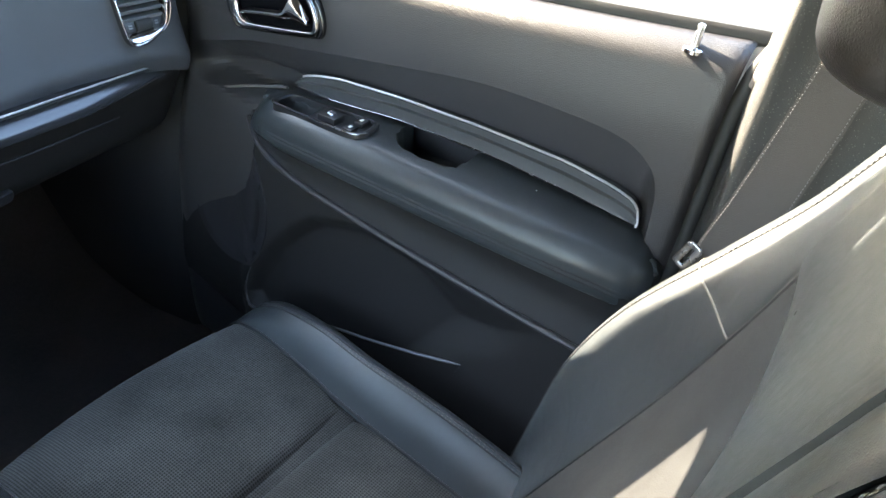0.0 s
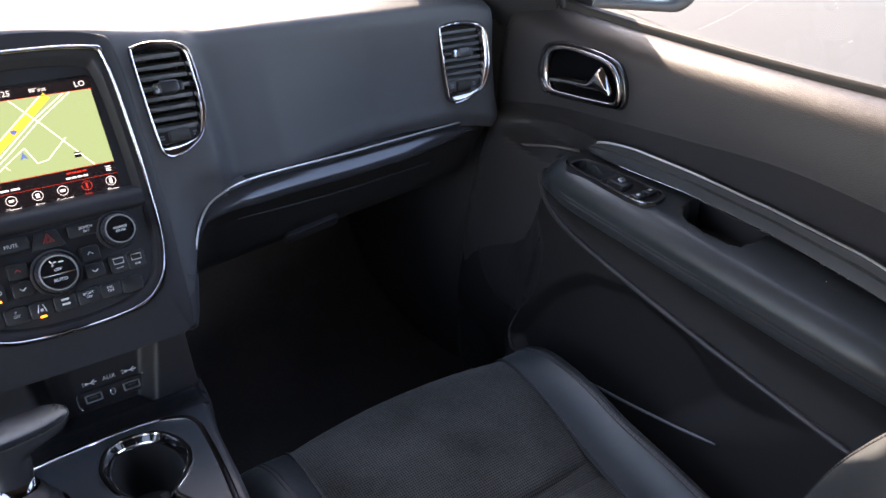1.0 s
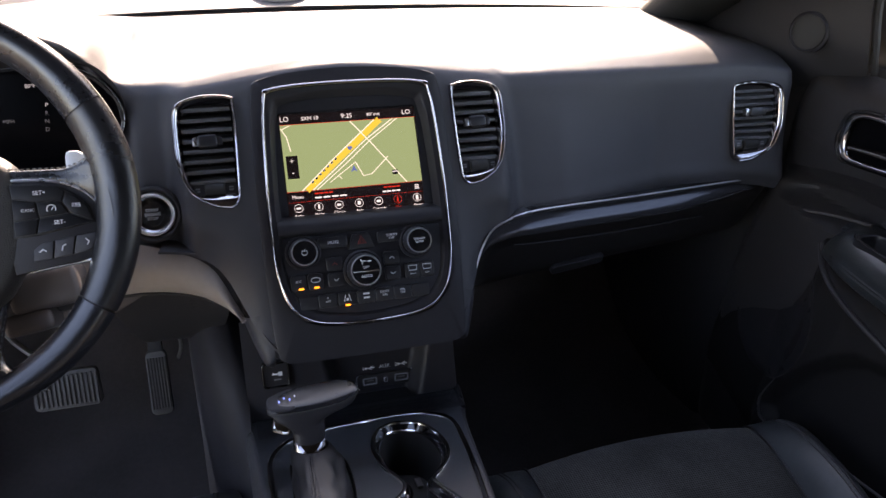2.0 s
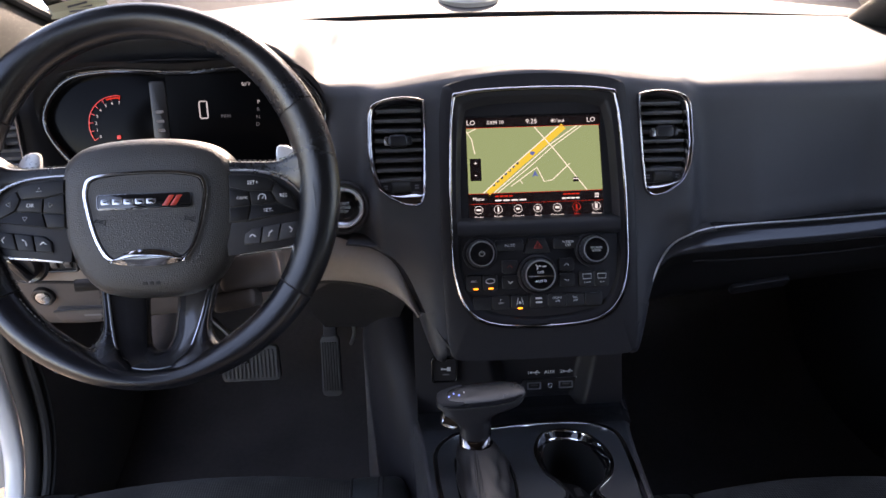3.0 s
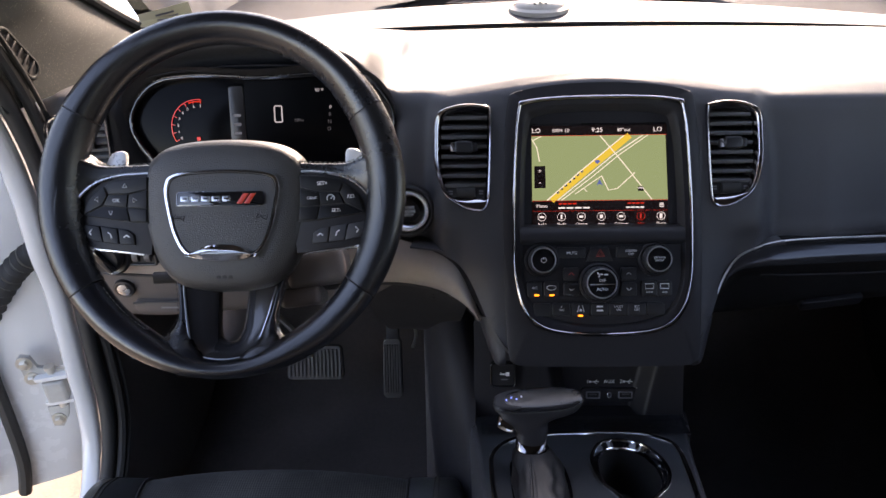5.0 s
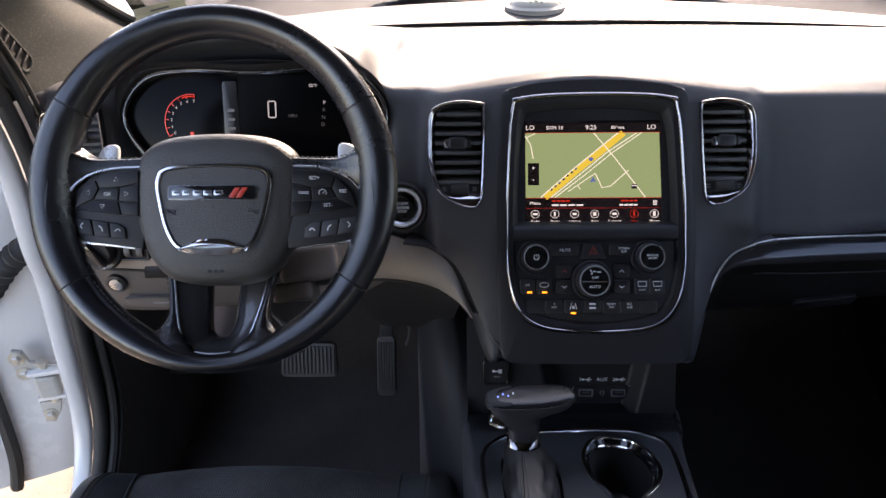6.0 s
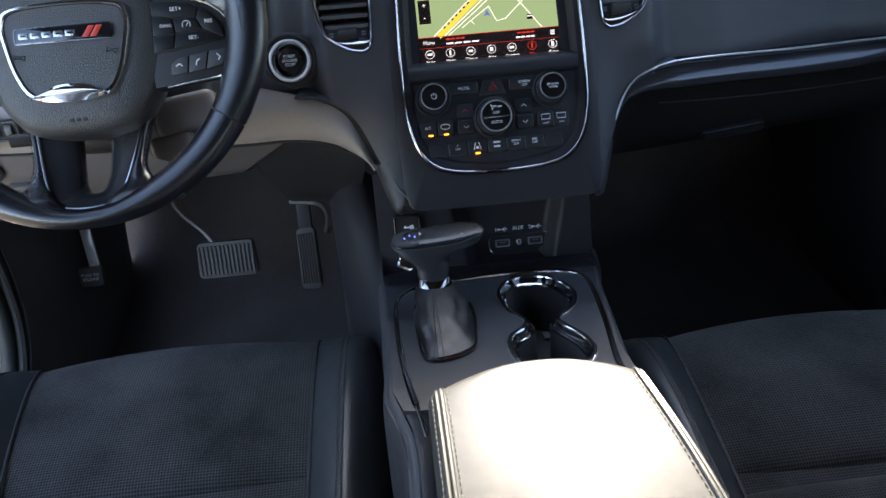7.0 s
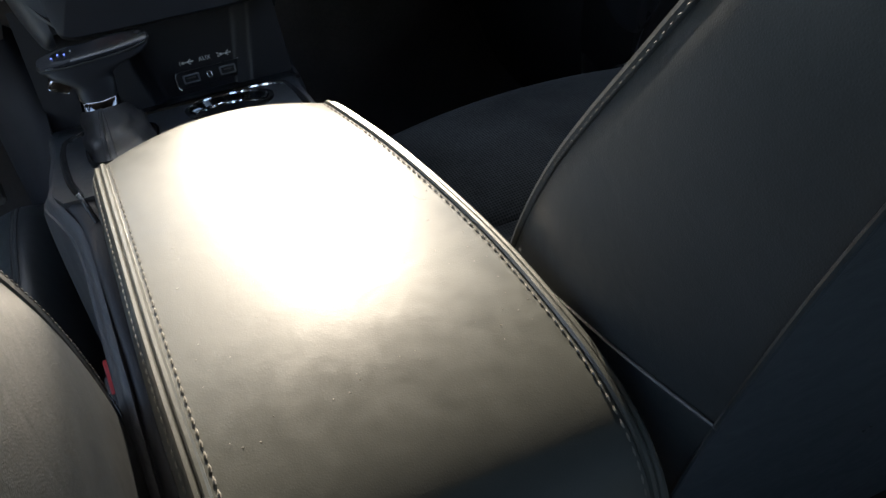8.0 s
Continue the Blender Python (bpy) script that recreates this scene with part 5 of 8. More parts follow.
    for k, poly in enumerate(lower):
        # Right-hand keys take the paler dash plastic; their sky reflection is in that colour.
        kk = part("key", slab([Vector((sx * u, v, 0)) for u, v in poly], 0.0, 0.0076, 0.0012, H), KEYPAD if sx < 0 else DASH, wheel)
        mx, my = sx * sum(u for u, v in poly) / len(poly), sum(v for u, v in poly) / len(poly)
        icon = [H @ Vector((mx + sx * u, my + v, 0.0079)) for u, v in (((-0.003, -0.001), (0.0, 0.0015), (0.003, -0.001)), ((-0.002, -0.003), (-0.001, 0.001), (0.002, 0.003)), ((0.0, -0.003), (0.002, 0.0), (-0.001, 0.003)))[k]]
        part("key_icon", tube(icon, 0.0007, 4), PRINT, kk)
    # shift paddle behind the spoke
    blade_edge = [Vector((sx * a + 0.006, b, 0)) for a, b in ((0.1175, 0.018), (0.1177, 0.0450), (0.1190, 0.0488), (0.1220, 0.0502), (0.1290, 0.0496), (0.1340, 0.0470), (0.1380, 0.0410), (0.1410, 0.0330), (0.1415, 0.018))]
    part("shift_paddle", slab(blade_edge if sx < 0 else blade_edge[::-1], -0.020, -0.014, 0.0018, H), BRIGHT_SILVER, wheel, "silver shift paddle")
# lower twin spoke: leather arms that flare into the rim, and a gloss fork with an opening between them
for sx in (-1, 1):
    arm = loft([[H @ Vector((sx * xi, y, z)), H @ Vector((sx * (xi * 0.45 + xo * 0.55), y, z + 0.0042)), H @ Vector((sx * xo, y, z - 0.003)), H @ Vector((sx * (xo - 0.002), y, z - 0.014)), H @ Vector((sx * (xi + 0.004), y, z - 0.016))]
                for xi, xo, y, z in ((0.0555, 0.0660, -0.070, -0.026), (0.0500, 0.0590, -0.092, -0.020), (0.0462, 0.0550, -0.113, -0.0145), (0.0425, 0.0535, -0.130, -0.008), (0.0385, 0.0590, -0.1435, -0.001), (0.0345, 0.0720, -0.1525, 0.007),
                                     (0.0290, 0.0860, -0.1600, 0.0145), (0.0220, 0.0900, -0.1685, 0.0185))], 40, 26, True, True)
    part("lower_spoke", arm, WHEEL_LEATHER, wheel, "", 70)
    stitches(spline([H @ Vector((sx * xo, y, z)) for xo, y, z in ((0.0592, -0.092, -0.019), (0.0552, -0.113, -0.0135), (0.0537, -0.130, -0.007), (0.0592, -0.1435, 0.000), (0.0722, -0.1525, 0.008))], 60), BLACK_THREAD, wheel, 0.0036, 0.002, 0.0005)
FORK = [(0.0535, -0.080, -0.022), (0.0490, -0.100, -0.0165), (0.0425, -0.130, -0.0065), (0.0345, -0.1545, 0.0030), (0.0240, -0.1665, 0.0090), (0.0100, -0.1700, 0.0115), (0.0, -0.1704, 0.012)]
fork_line = spline([H @ Vector((-x, y, z)) for x, y, z in FORK] + [H @ Vector((x, y, z)) for x, y, z in reversed(FORK[:-1])], 80)
HOLE = [(0.0170, -0.080, -0.034), (0.0160, -0.100, -0.031), (0.0140, -0.130, -0.024), (0.0120, -0.1440, -0.019), (0.0085, -0.1515, -0.015), (0.0040, -0.1540, -0.013), (0.0, -0.1544, -0.013)]
hole_line = spline([H @ Vector((-x, y, z)) for x, y, z in HOLE] + [H @ Vector((x, y, z)) for x, y, z in reversed(HOLE[:-1])], 80)
out_of = H.to_3x3() @ Vector((0, 0, 1))
fork = [[a + out_of * -0.008, a - out_of * 0.0005, a.lerp(b, 0.10) - out_of * 0.0015, a.lerp(b, 0.45) + out_of * 0.0022, a.lerp(b, 0.85) + out_of * 0.0020, b, b - out_of * 0.012] for a, b in zip(fork_line, hole_line)]
part("fork", finish(rows_mesh(fork), 0.0, (0, -0.8, 0.5)), GRAPHITE, wheel, "gloss graphite fork with an opening between the lower spokes", 50)
part("spoke_trim", tube([p + out_of * 0.0012 for p in fork_line], 0.0013, 8), SATIN, wheel, "satin metal line")

# column shroud and stalks
column = thing("steering_column", "black plastic steering column shroud with stalks", "steering column")
part("shroud", loft([[H @ Vector((0.060 * math.cos(a), -0.020 + 0.055 * math.sin(a) - 0.0 * z, z)) for a in [2 * math.pi * j / 16 for j in range(16)]] for z in (-0.030, -0.06, -0.11, -0.17)], 14, 32, True, True),
     DARK, column)
part("lower_shroud", loft([[H @ Vector((0.052 * math.cos(a) * k, -0.062 + 0.034 * math.sin(a) * k, z)) for a in [2 * math.pi * j / 16 for j in range(16)]] for z, k in ((-0.05, 0.8), (-0.08, 1.0), (-0.14, 1.05), (-0.19, 1.0))],
                          14, 32, True, True), GREY_LOW, column)
# Added dark box that fills the black gap behind the column covers.
part("column_filler", box(0.165, 0.100, 0.060, 0.014, H @ pose(0.024, -0.052, -0.112), 3), DARK, column)
part("column_cover", box(0.066, 0.040, 0.060, 0.010, H @ pose(0.083, -0.077, -0.084, 0, 0, 8), 4), GREY_LOW, column, "taupe moulded cover")
part("column_cover", box(0.046, 0.022, 0.052, 0.008, H @ pose(0.066, -0.1085, -0.082, 0, 0, 8), 4), GREY_LOW, column)
part("stalk", tube([H @ Vector(p) for p in ((-0.05, 0.0, -0.060), (-0.10, 0.004, -0.056), (-0.140, 0.006, -0.05))], 0.009, 12, radii=(0.007, 0.009, 0.008)), DARK, column)
part("tilt_lever", tube([H @ Vector(p) for p in ((-0.04, -0.08, -0.10), (-0.08, -0.085, -0.09), (-0.11, -0.086, -0.085))], 0.007, 10), DARK, column)


# ---------------------------------------------------------------- pedals
def pedal(name, label, m, w, h, ribs):
    p = thing(name, label, "pedal")
    part("pad", slab(rounded(w, h, 0.010, 5, -0.06), -0.010, 0.004, 0.003, m), PEDAL, p)
    for k in range(ribs):
        x = -w / 2 + w * (k + 0.7) / (ribs + 0.4)
        part("rib", box(w / ribs * 0.55, h * 0.80, 0.005, 0.001, m @ pose(x, 0, 0.005), 1), PEDAL, p)
    return p


mb = face(-0.4525, 0.213, 0.2505, 24)
brake = pedal("brake_pedal", "wide ribbed rubber brake pedal above the carpet", mb, 0.105, 0.066, 14)
part("arm", tube(spline([mb @ Vector((-0.020, 0.030, -0.006)), mb @ Vector((-0.040, 0.055, -0.012)), mb @ Vector((-0.085, 0.10, -0.03)), mb @ Vector((-0.105, 0.17, -0.05))], 16), 0.0065, 8, flat=0.6), STEEL, brake)
mg = face(-0.3085, 0.224, 0.226, 24)
gas = pedal("accelerator_pedal", "narrow ribbed rubber accelerator pedal", mg, 0.036, 0.118, 7)
part("arm", box(0.024, 0.085, 0.018, 0.003, mg @ pose(0.001, 0.100, -0.002)), DARK, gas)
part("bracket", tube(spline([(-0.318, 0.200, 0.366), (-0.288, 0.190, 0.368), (-0.266, 0.184, 0.364), (-0.258, 0.183, 0.350), (-0.259, 0.188, 0.325), (-0.266, 0.196, 0.300)], 24), 0.0034, 6), STEEL, gas)
mp = face(-0.692, 0.197, 0.252, 22)
parking = thing("parking_brake_pedal", "small square parking brake pedal with release lettering", "pedal")
part("pad", slab(rounded(0.042, 0.036, 0.005), -0.008, 0.004, 0.002, mp), PEDAL, parking)
words("PUSH TO\nRELEASE", 0.0078, mp @ pose(0, 0.0, 0.0045), PRINT, parking)
part("arm", box(0.018, 0.075, 0.007, 0.002, mp @ pose(0.004, 0.055, -0.008, 0, 0, 4)), BRIGHT_SILVER, parking)

# ---------------------------------------------------------------- centre console
console = thing("centre_console", "black plastic centre console with a chrome-edged deck", "console")
DECK_TILT = math.degrees(math.atan(0.38))


def deck(x, y, up=0.0):
    """A point on the sloping deck of the console."""
    return Vector((x, y, 0.472 - 0.38 * (y + 0.205))) + Vector((0, 0.355, 0.935)) * up


D = Matrix.Translation(deck(0, -0.32)) @ pose(0, 0, 0, -DECK_TILT)      # deck frame: x right, y forward along the slope, z out


def dpt(x, y):
    """Plan x, y to the deck frame."""
    return Vector((x, (y + 0.32) / math.cos(radians(DECK_TILT)), 0))


cup_plan = [dpt(x, y) for x, y in ((0.020, -0.200), (-0.004, -0.2075), (-0.018, -0.232), (-0.0245, -0.262), (-0.021, -0.300), (-0.012, -0.322), (-0.007, -0.340), (-0.012, -0.356), (-0.027, -0.373), (-0.0335, -0.400), (-0.030, -0.430),
                                   (-0.014, -0.452), (0.010, -0.460), (0.034, -0.450), (0.048, -0.425), (0.0475, -0.398), (0.042, -0.378), (0.034, -0.358), (0.0315, -0.342), (0.045, -0.325), (0.058, -0.305), (0.0655, -0.275), (0.062, -0.240), (0.048, -0.212))]
cup_in = grown(spline(cup_plan, 96, True), 0.0062)
c0 = sum(cup_in, Vector()) / len(cup_in)


sign = 1 if (grown(cup_in, 0.005)[0] - c0).length > (cup_in[0] - c0).length else -1
cup = lambda g, z: [D @ (p + Vector((0, 0, z))) for p in grown(cup_in, g * sign)]
EDGE_L = [(-0.160, -0.130), (-0.155, -0.17), (-0.150, -0.24), (-0.147, -0.33), (-0.146, -0.41), (-0.1435, -0.465), (-0.1345, -0.50)]
EDGE_R = [(0.124, -0.130), (0.112, -0.17), (0.098, -0.24), (0.084, -0.33), (0.072, -0.41), (0.070, -0.50)]
# deck with an opening for the cups: a skin from its border to the opening
mid = D @ c0
poly = [dpt(x, y) for x, y in EDGE_L] + [dpt(x, y) for x, y in reversed(EDGE_R)]


def border_hit(p):
    """Where the ray from the opening's middle through p meets the border of the deck."""
    best = None
    d = (p - c0)
    for a, b in zip(poly, poly[1:] + poly[:1]):
        e = b - a
        den = d.x * e.y - d.y * e.x
        if abs(den) < 1e-12:
            continue
        w = a - c0
        s, u = (w.x * e.y - w.y * e.x) / den, (w.x * d.y - w.y * d.x) / den
        if s > 0 and -1e-6 <= u <= 1 + 1e-6 and (best is None or s < best):
            best = s
    return c0 + d * best


outer = [border_hit(p) for p in grown(cup_in, 0.007 * sign)]
inner = grown(cup_in, 0.006 * sign)
part("deck", finish(rows_mesh([[D @ a.lerp(b, k / 8) for a, b in zip(outer, inner)] for k in range(9)], True), 0.004, (0, 0, 1)), DECK, console, "matt dark deck plate")
cups = thing("cup_holder", "double cup holder with a chrome rim in the console", "cup holder")
part("chrome_rim", rows_mesh([cup(0.0066, -0.003), cup(0.0066, 0.0015), cup(0.0056, 0.0032), cup(0.0035, 0.0038), cup(0.0016, 0.0030), cup(0.0008, 0.0005)], True), CHROME, cups, "polished chrome rim")
part("inner_chrome", rows_mesh([cup(-0.0022, -0.0055), cup(-0.0034, -0.0045), cup(-0.0048, -0.0055), cup(-0.0052, -0.0075)], True), CHROME, cups, "thin inner chrome ring")
part("gloss_ring", rows_mesh([cup(0.0010, 0.0014), cup(-0.0018, -0.0040), cup(-0.0026, -0.0060)], True), PIANO, cups)
part("well", rows_mesh([cup(-0.0045, -0.0065), cup(-0.007, -0.055), cup(-0.010, -0.066)], True), RUBBER, cups)
part("well_floor", finish(rows_mesh([[D @ (Vector((c0.x + (p.x - c0.x) * k, c0.y + (p.y - c0.y) * k, -0.064))) for p in grown(cup_in, -0.006 * sign)] for k in (1.0, 0.5, 0.02)], True), 0, (0, 0, 1)), RUBBER, cups)
part("floor_clip", box(0.008, 0.020, 0.003, 0.001, D @ pose(0.034, 0.080, -0.060)), PEDAL, cups)
part("floor_clip", box(0.028, 0.010, 0.003, 0.001, D @ pose(0.000, -0.110, -0.060)), PEDAL, cups)
part("floor_clip", box(0.010, 0.014, 0.003, 0.001, D @ pose(0.036, -0.105, -0.060, 0, 0, -30)), PEDAL, cups)
# chrome line round the deck
line = [D @ (dpt(x, y) + Vector((0, 0, 0.001))) for x, y in ((-0.124, -0.494), (-0.1315, -0.438), (-0.1375, -0.36), (-0.1405, -0.29), (-0.138, -0.238), (-0.118, -0.204), (-0.085, -0.190), (-0.03, -0.182), (0.03, -0.181),
                                                             (0.066, -0.190), (0.088, -0.216), (0.086, -0.27), (0.074, -0.36), (0.060, -0.445), (0.056, -0.50))]
part("chrome_line", tube(spline(line, 90), 0.0032, 8, flat=0.7), CHROME, console, "chrome edging line")

# narrow ledge that carries the deck on beside the armrest, with its bright line
def tucked(y):
    return min(0.016, max(0.0, -0.465 - y) * 0.25)


LEDGE_Z = [(-0.497, 0.5815), (-0.52, 0.577), (-0.57, 0.566), (-0.64, 0.545), (-0.75, 0.53), (-0.90, 0.52)]
for sx, x0 in ((-1, -0.1425), (1, 0.070)):
    part("side_ledge", finish(loft([[(x0 - sx * tucked(y), y, z - 0.004), (x0 - sx * (tucked(y) + 0.003), y, z), (x0 - sx * 0.03, y, z), (x0 - sx * 0.045, y, z - 0.01)] for y, z in LEDGE_Z], 20, 10), 0.004, (0, 0, 1)), STACK, console)
part("chrome_line", tube(spline([(-0.124, -0.494, 0.5830), (-0.1210, -0.508, 0.5805), (-0.118, -0.522, 0.5765)], 12), 0.0020, 8), GRAPHITE, console)
# side walls of the console
for edge, sx, foot in ((EDGE_L, -1, 0.03), (EDGE_R, 1, 0.03)):
    rows = []
    for x, y in [(edge[0][0], 0.00)] + edge + [(edge[-1][0], -0.53), (edge[-1][0], -0.60), (edge[-1][0], -0.75), (edge[-1][0], -0.95)]:
        top = deck(x, max(min(y, -0.13), -0.50))
        if y > -0.13:
            top = Vector((x, y, 0.45))
        if y < -0.40:
            x = (-0.1435 if sx < 0 else 0.071) - sx * tucked(y)
            top = Vector((x, y, min(top.z, float(np.interp(-y, [-a for a, c in LEDGE_Z], [c for a, c in LEDGE_Z])) - 0.003)))
        rows.append([(x, y, top.z), (x + sx * 0.006, y, top.z - 0.006), (x + sx * 0.012, y, top.z - 0.04), (x + sx * 0.016, y, 0.30), (x + sx * 0.018, y, 0.06)])
    part("side_wall", finish(loft(rows, 50, 18), 0.004, (sx, 0, 0)), DASH, console)
# the padded wings that rise to the dash on the driver's side
part("knee_wing", finish(loft([[(-0.156, 0.02, 0.500), (-0.181, 0.032, 0.514), (-0.212, 0.050, 0.508), (-0.232, 0.070, 0.478), (-0.236, 0.085, 0.42)],
                               [(-0.156, -0.06, 0.482), (-0.176, -0.048, 0.490), (-0.204, -0.034, 0.478), (-0.224, -0.014, 0.432), (-0.228, 0.0, 0.36)],
                               [(-0.157, -0.13, 0.456), (-0.173, -0.125, 0.452), (-0.195, -0.108, 0.428), (-0.212, -0.088, 0.362), (-0.217, -0.080, 0.28)],
                               [(-0.160, -0.22, 0.425), (-0.171, -0.215, 0.408), (-0.187, -0.200, 0.362), (-0.199, -0.190, 0.290), (-0.203, -0.19, 0.20)],
                               [(-0.160, -0.36, 0.37), (-0.167, -0.36, 0.33), (-0.176, -0.36, 0.27), (-0.184, -0.36, 0.21), (-0.188, -0.36, 0.10)]], 36, 24), 0.004, (-1, -0.3, 0.3)), STACK, console,
     "padded side wing")
part("leg_wall", finish(loft([[(-0.236, 0.08, 0.42), (-0.240, 0.10, 0.25), (-0.245, 0.12, 0.06)], [(-0.226, 0.0, 0.35), (-0.232, 0.0, 0.2), (-0.238, 0.0, 0.06)],
                              [(-0.214, -0.10, 0.28), (-0.222, -0.10, 0.17), (-0.228, -0.10, 0.06)], [(-0.190, -0.36, 0.12), (-0.200, -0.36, 0.09), (-0.206, -0.36, 0.06)]], 24, 12), 0.004, (-1, 0, 0)), CARPET, console)
part("leg_wall", finish(loft([[(0.150, 0.30, 0.42), (0.160, 0.30, 0.25), (0.165, 0.30, 0.06)], [(0.140, 0.02, 0.46), (0.150, 0.02, 0.25), (0.156, 0.02, 0.06)], [(0.128, -0.13, 0.44), (0.138, -0.13, 0.2), (0.145, -0.13, 0.06)]],
                             16, 12), 0.004, (1, 0, 0)), DARK, console)

# cubby below the stack: a recess with the sockets between two blocks, its corners leaning apart upwards
def cubby_depth(x, z):
    f = (z - 0.44) / 0.07
    left, right = -0.036 - 0.016 * f, 0.068 + 0.018 * f
    k = ease((left - x) / 0.020 + 0.5) + ease((x - right) / 0.014 + 0.5)
    return -0.088 + (z - 0.44) * 0.42 - 0.036 * min(1.0, k) * (1 - 0.15 * f)


wall_rows = [[(x, -0.150, 0.447), (x, -0.128, 0.440)] + [(x, cubby_depth(x, z), z) for z in [0.428 + 0.0065 * k for k in range(21)]] for x in [-0.158 + 0.283 * i / 110 for i in range(111)]]
part("cubby_wall", finish(rows_mesh([[Vector(p) for p in r] for r in wall_rows]), 0.003, (0, -1, 0.3)), STACK, console, "smooth recess below the stack", 70)
part("cubby_floor", finish(loft([[deck(x, -0.128), deck(x, -0.150), deck(x, -0.182)] for x in (-0.150, 0.0, 0.118)], 10, 6), 0.004, (0, 0, 1)), STACK, console)
sockets = thing("socket_panel", "dark socket panel with two charging ports and an audio jack", "socket panel")
U = face(0.0308, -0.0885, 0.4445, 22.8)
part("plate", slab(rounded(0.080, 0.0195, 0.006), -0.006, 0.002, 0.0015, U), BUTTON, sockets)
for dx in (-0.0225, 0.0225):
    port = part("port", ring(rounded(0.0205, 0.0110, 0.002, 3), rounded(0.0160, 0.0070, 0.001, 3), 0.0, 0.0035, 0.0008, U @ pose(dx, 0, 0)), FAINT, sockets)
    part("port_slot", slab(rounded(0.0165, 0.0072, 0.001, 3), 0.0005, 0.0022, 0, U @ pose(dx, 0, 0)), RUBBER, port)
    part("port_tongue", box(0.010, 0.0018, 0.001, 0.0003, U @ pose(dx, 0.001, 0.0026), 1), PEDAL, port)
part("jack", ring(rounded(0.0072, 0.0090, 0.0035, 4), rounded(0.0036, 0.0052, 0.0017, 4), 0.0, 0.0035, 0.0006, U), SATIN, sockets)
for sx in (-1, 1):
    part("bright_end", tube(spline([U @ Vector((sx * x, y, 0.0028)) for x, y in ((0.0375, 0.0110), (0.0405, 0.007), (0.0412, 0.0), (0.0405, -0.007), (0.0375, -0.0110))], 14), 0.0010, 5), SATIN, sockets)
for dx, t in ((-0.0260, "1"), (0.0205, "2")):
    words(t, 0.0072, U @ pose(dx - 0.0045, 0.0195, 0.0025), PRINT, sockets)
    stem = U @ pose(dx + 0.0050, 0.0195, 0.0025)
    part("usb_icon", join(box(0.013, 0.0011, 0.0004, 0, stem), box(0.003, 0.003, 0.0004, 0, stem @ pose(-0.006, 0, 0)), box(0.0045, 0.001, 0.0004, 0, stem @ pose(0.002, 0.0016, 0, 0, 0, 35)),
                          box(0.0045, 0.001, 0.0004, 0, stem @ pose(0.001, -0.0016, 0, 0, 0, -35))), PRINT, sockets)
words("AUX", 0.0072, U @ pose(-0.0005, 0.0195, 0.0025), PRINT, sockets)
keybox = thing("key_pocket", "square black key pocket with a white key sign", "key holder")
Q = face(-0.1190, -0.1030, 0.4945, 22.8)
part("frame", ring(rounded(0.0350, 0.0350, 0.005), rounded(0.0300, 0.0300, 0.003), -0.01, 0.003, 0.0012, Q), PIANO, keybox)
part("inset", slab(rounded(0.031, 0.031, 0.003), -0.01, 0.0005, 0, Q), BUTTON, keybox)
part("key_icon", join(box(0.011, 0.0018, 0.0004, 0, Q @ pose(0.001, 0.001, 0.0010)), box(0.005, 0.0055, 0.0004, 0, Q @ pose(0.006, 0.001, 0.0010)), box(0.0016, 0.0030, 0.0004, 0, Q @ pose(-0.003, 0.0018, 0.0010))), PRINT, keybox)
part("print_bar", box(0.009, 0.0018, 0.0003, 0, Q @ pose(0.002, -0.0065, 0.0009)), FAINT, keybox)

# ---- gear lever
shifter = thing("gear_shifter", "black gear lever with chrome collar and stitched leather boot", "gear lever")
boot_base = [(-0.113, -0.262), (-0.088, -0.258), (-0.063, -0.266), (-0.057, -0.30), (-0.060, -0.35), (-0.066, -0.388), (-0.088, -0.405), (-0.110, -0.402), (-0.116, -0.36), (-0.117, -0.30)]
rim0 = spline([D @ (dpt(x, y)) for x, y in boot_base], 48, True)
bc = sum(rim0, Vector()) / len(rim0)
nrm = Vector((0, 0.355, 0.935))
part("boot_frame", rows_mesh([[p + (p - bc) * 0.10 - nrm * 0.002 for p in rim0], [p + (p - bc) * 0.10 + nrm * 0.003 for p in rim0], [p + (p - bc) * 0.03 + nrm * 0.0035 for p in rim0],
                              [p - (p - bc) * 0.02 - nrm * 0.002 for p in rim0]], True), PIANO, shifter)
collar = Vector((-0.095, -0.263, 0.531))
rows = []
for k in range(29):
    f = k / 28
    s = 1 - f
    cen = bc.lerp(collar + Vector((0.001, -0.002, -0.004)), f ** 0.9)
    row = []
    for j, p in enumerate(rim0):
        a = 2 * math.pi * j / len(rim0)
        fold = 1 + (0.045 * math.sin(5 * a + 6 * f) + 0.030 * math.sin(9 * a - 9 * f) + 0.040 * math.sin(3 * a + 15 * f) + 0.06 * math.exp(-((j - 31) / 1.1) ** 2)) * math.sin(math.pi * f) ** 0.7
        rad = (p - bc) * (0.98 * (s ** 0.75) * fold)
        small = (p - bc).normalized() * 0.0195 * fold
        row.append(cen + rad + small * (f ** 0.8) - nrm * 0.002 * s)
    rows.append(row)
part("boot", rows_mesh(rows, True), BOOT, shifter, "creased black leather boot")
part("boot_seam", tube([rows[k][31] for k in range(29)], 0.0010, 6), BOOT, shifter)
for off in (30, 32):
    stitches([rows[k][off] + Vector((0, -0.001, 0.001)) for k in range(29)], BLACK_THREAD, shifter, 0.004, 0.002, 0.0006)
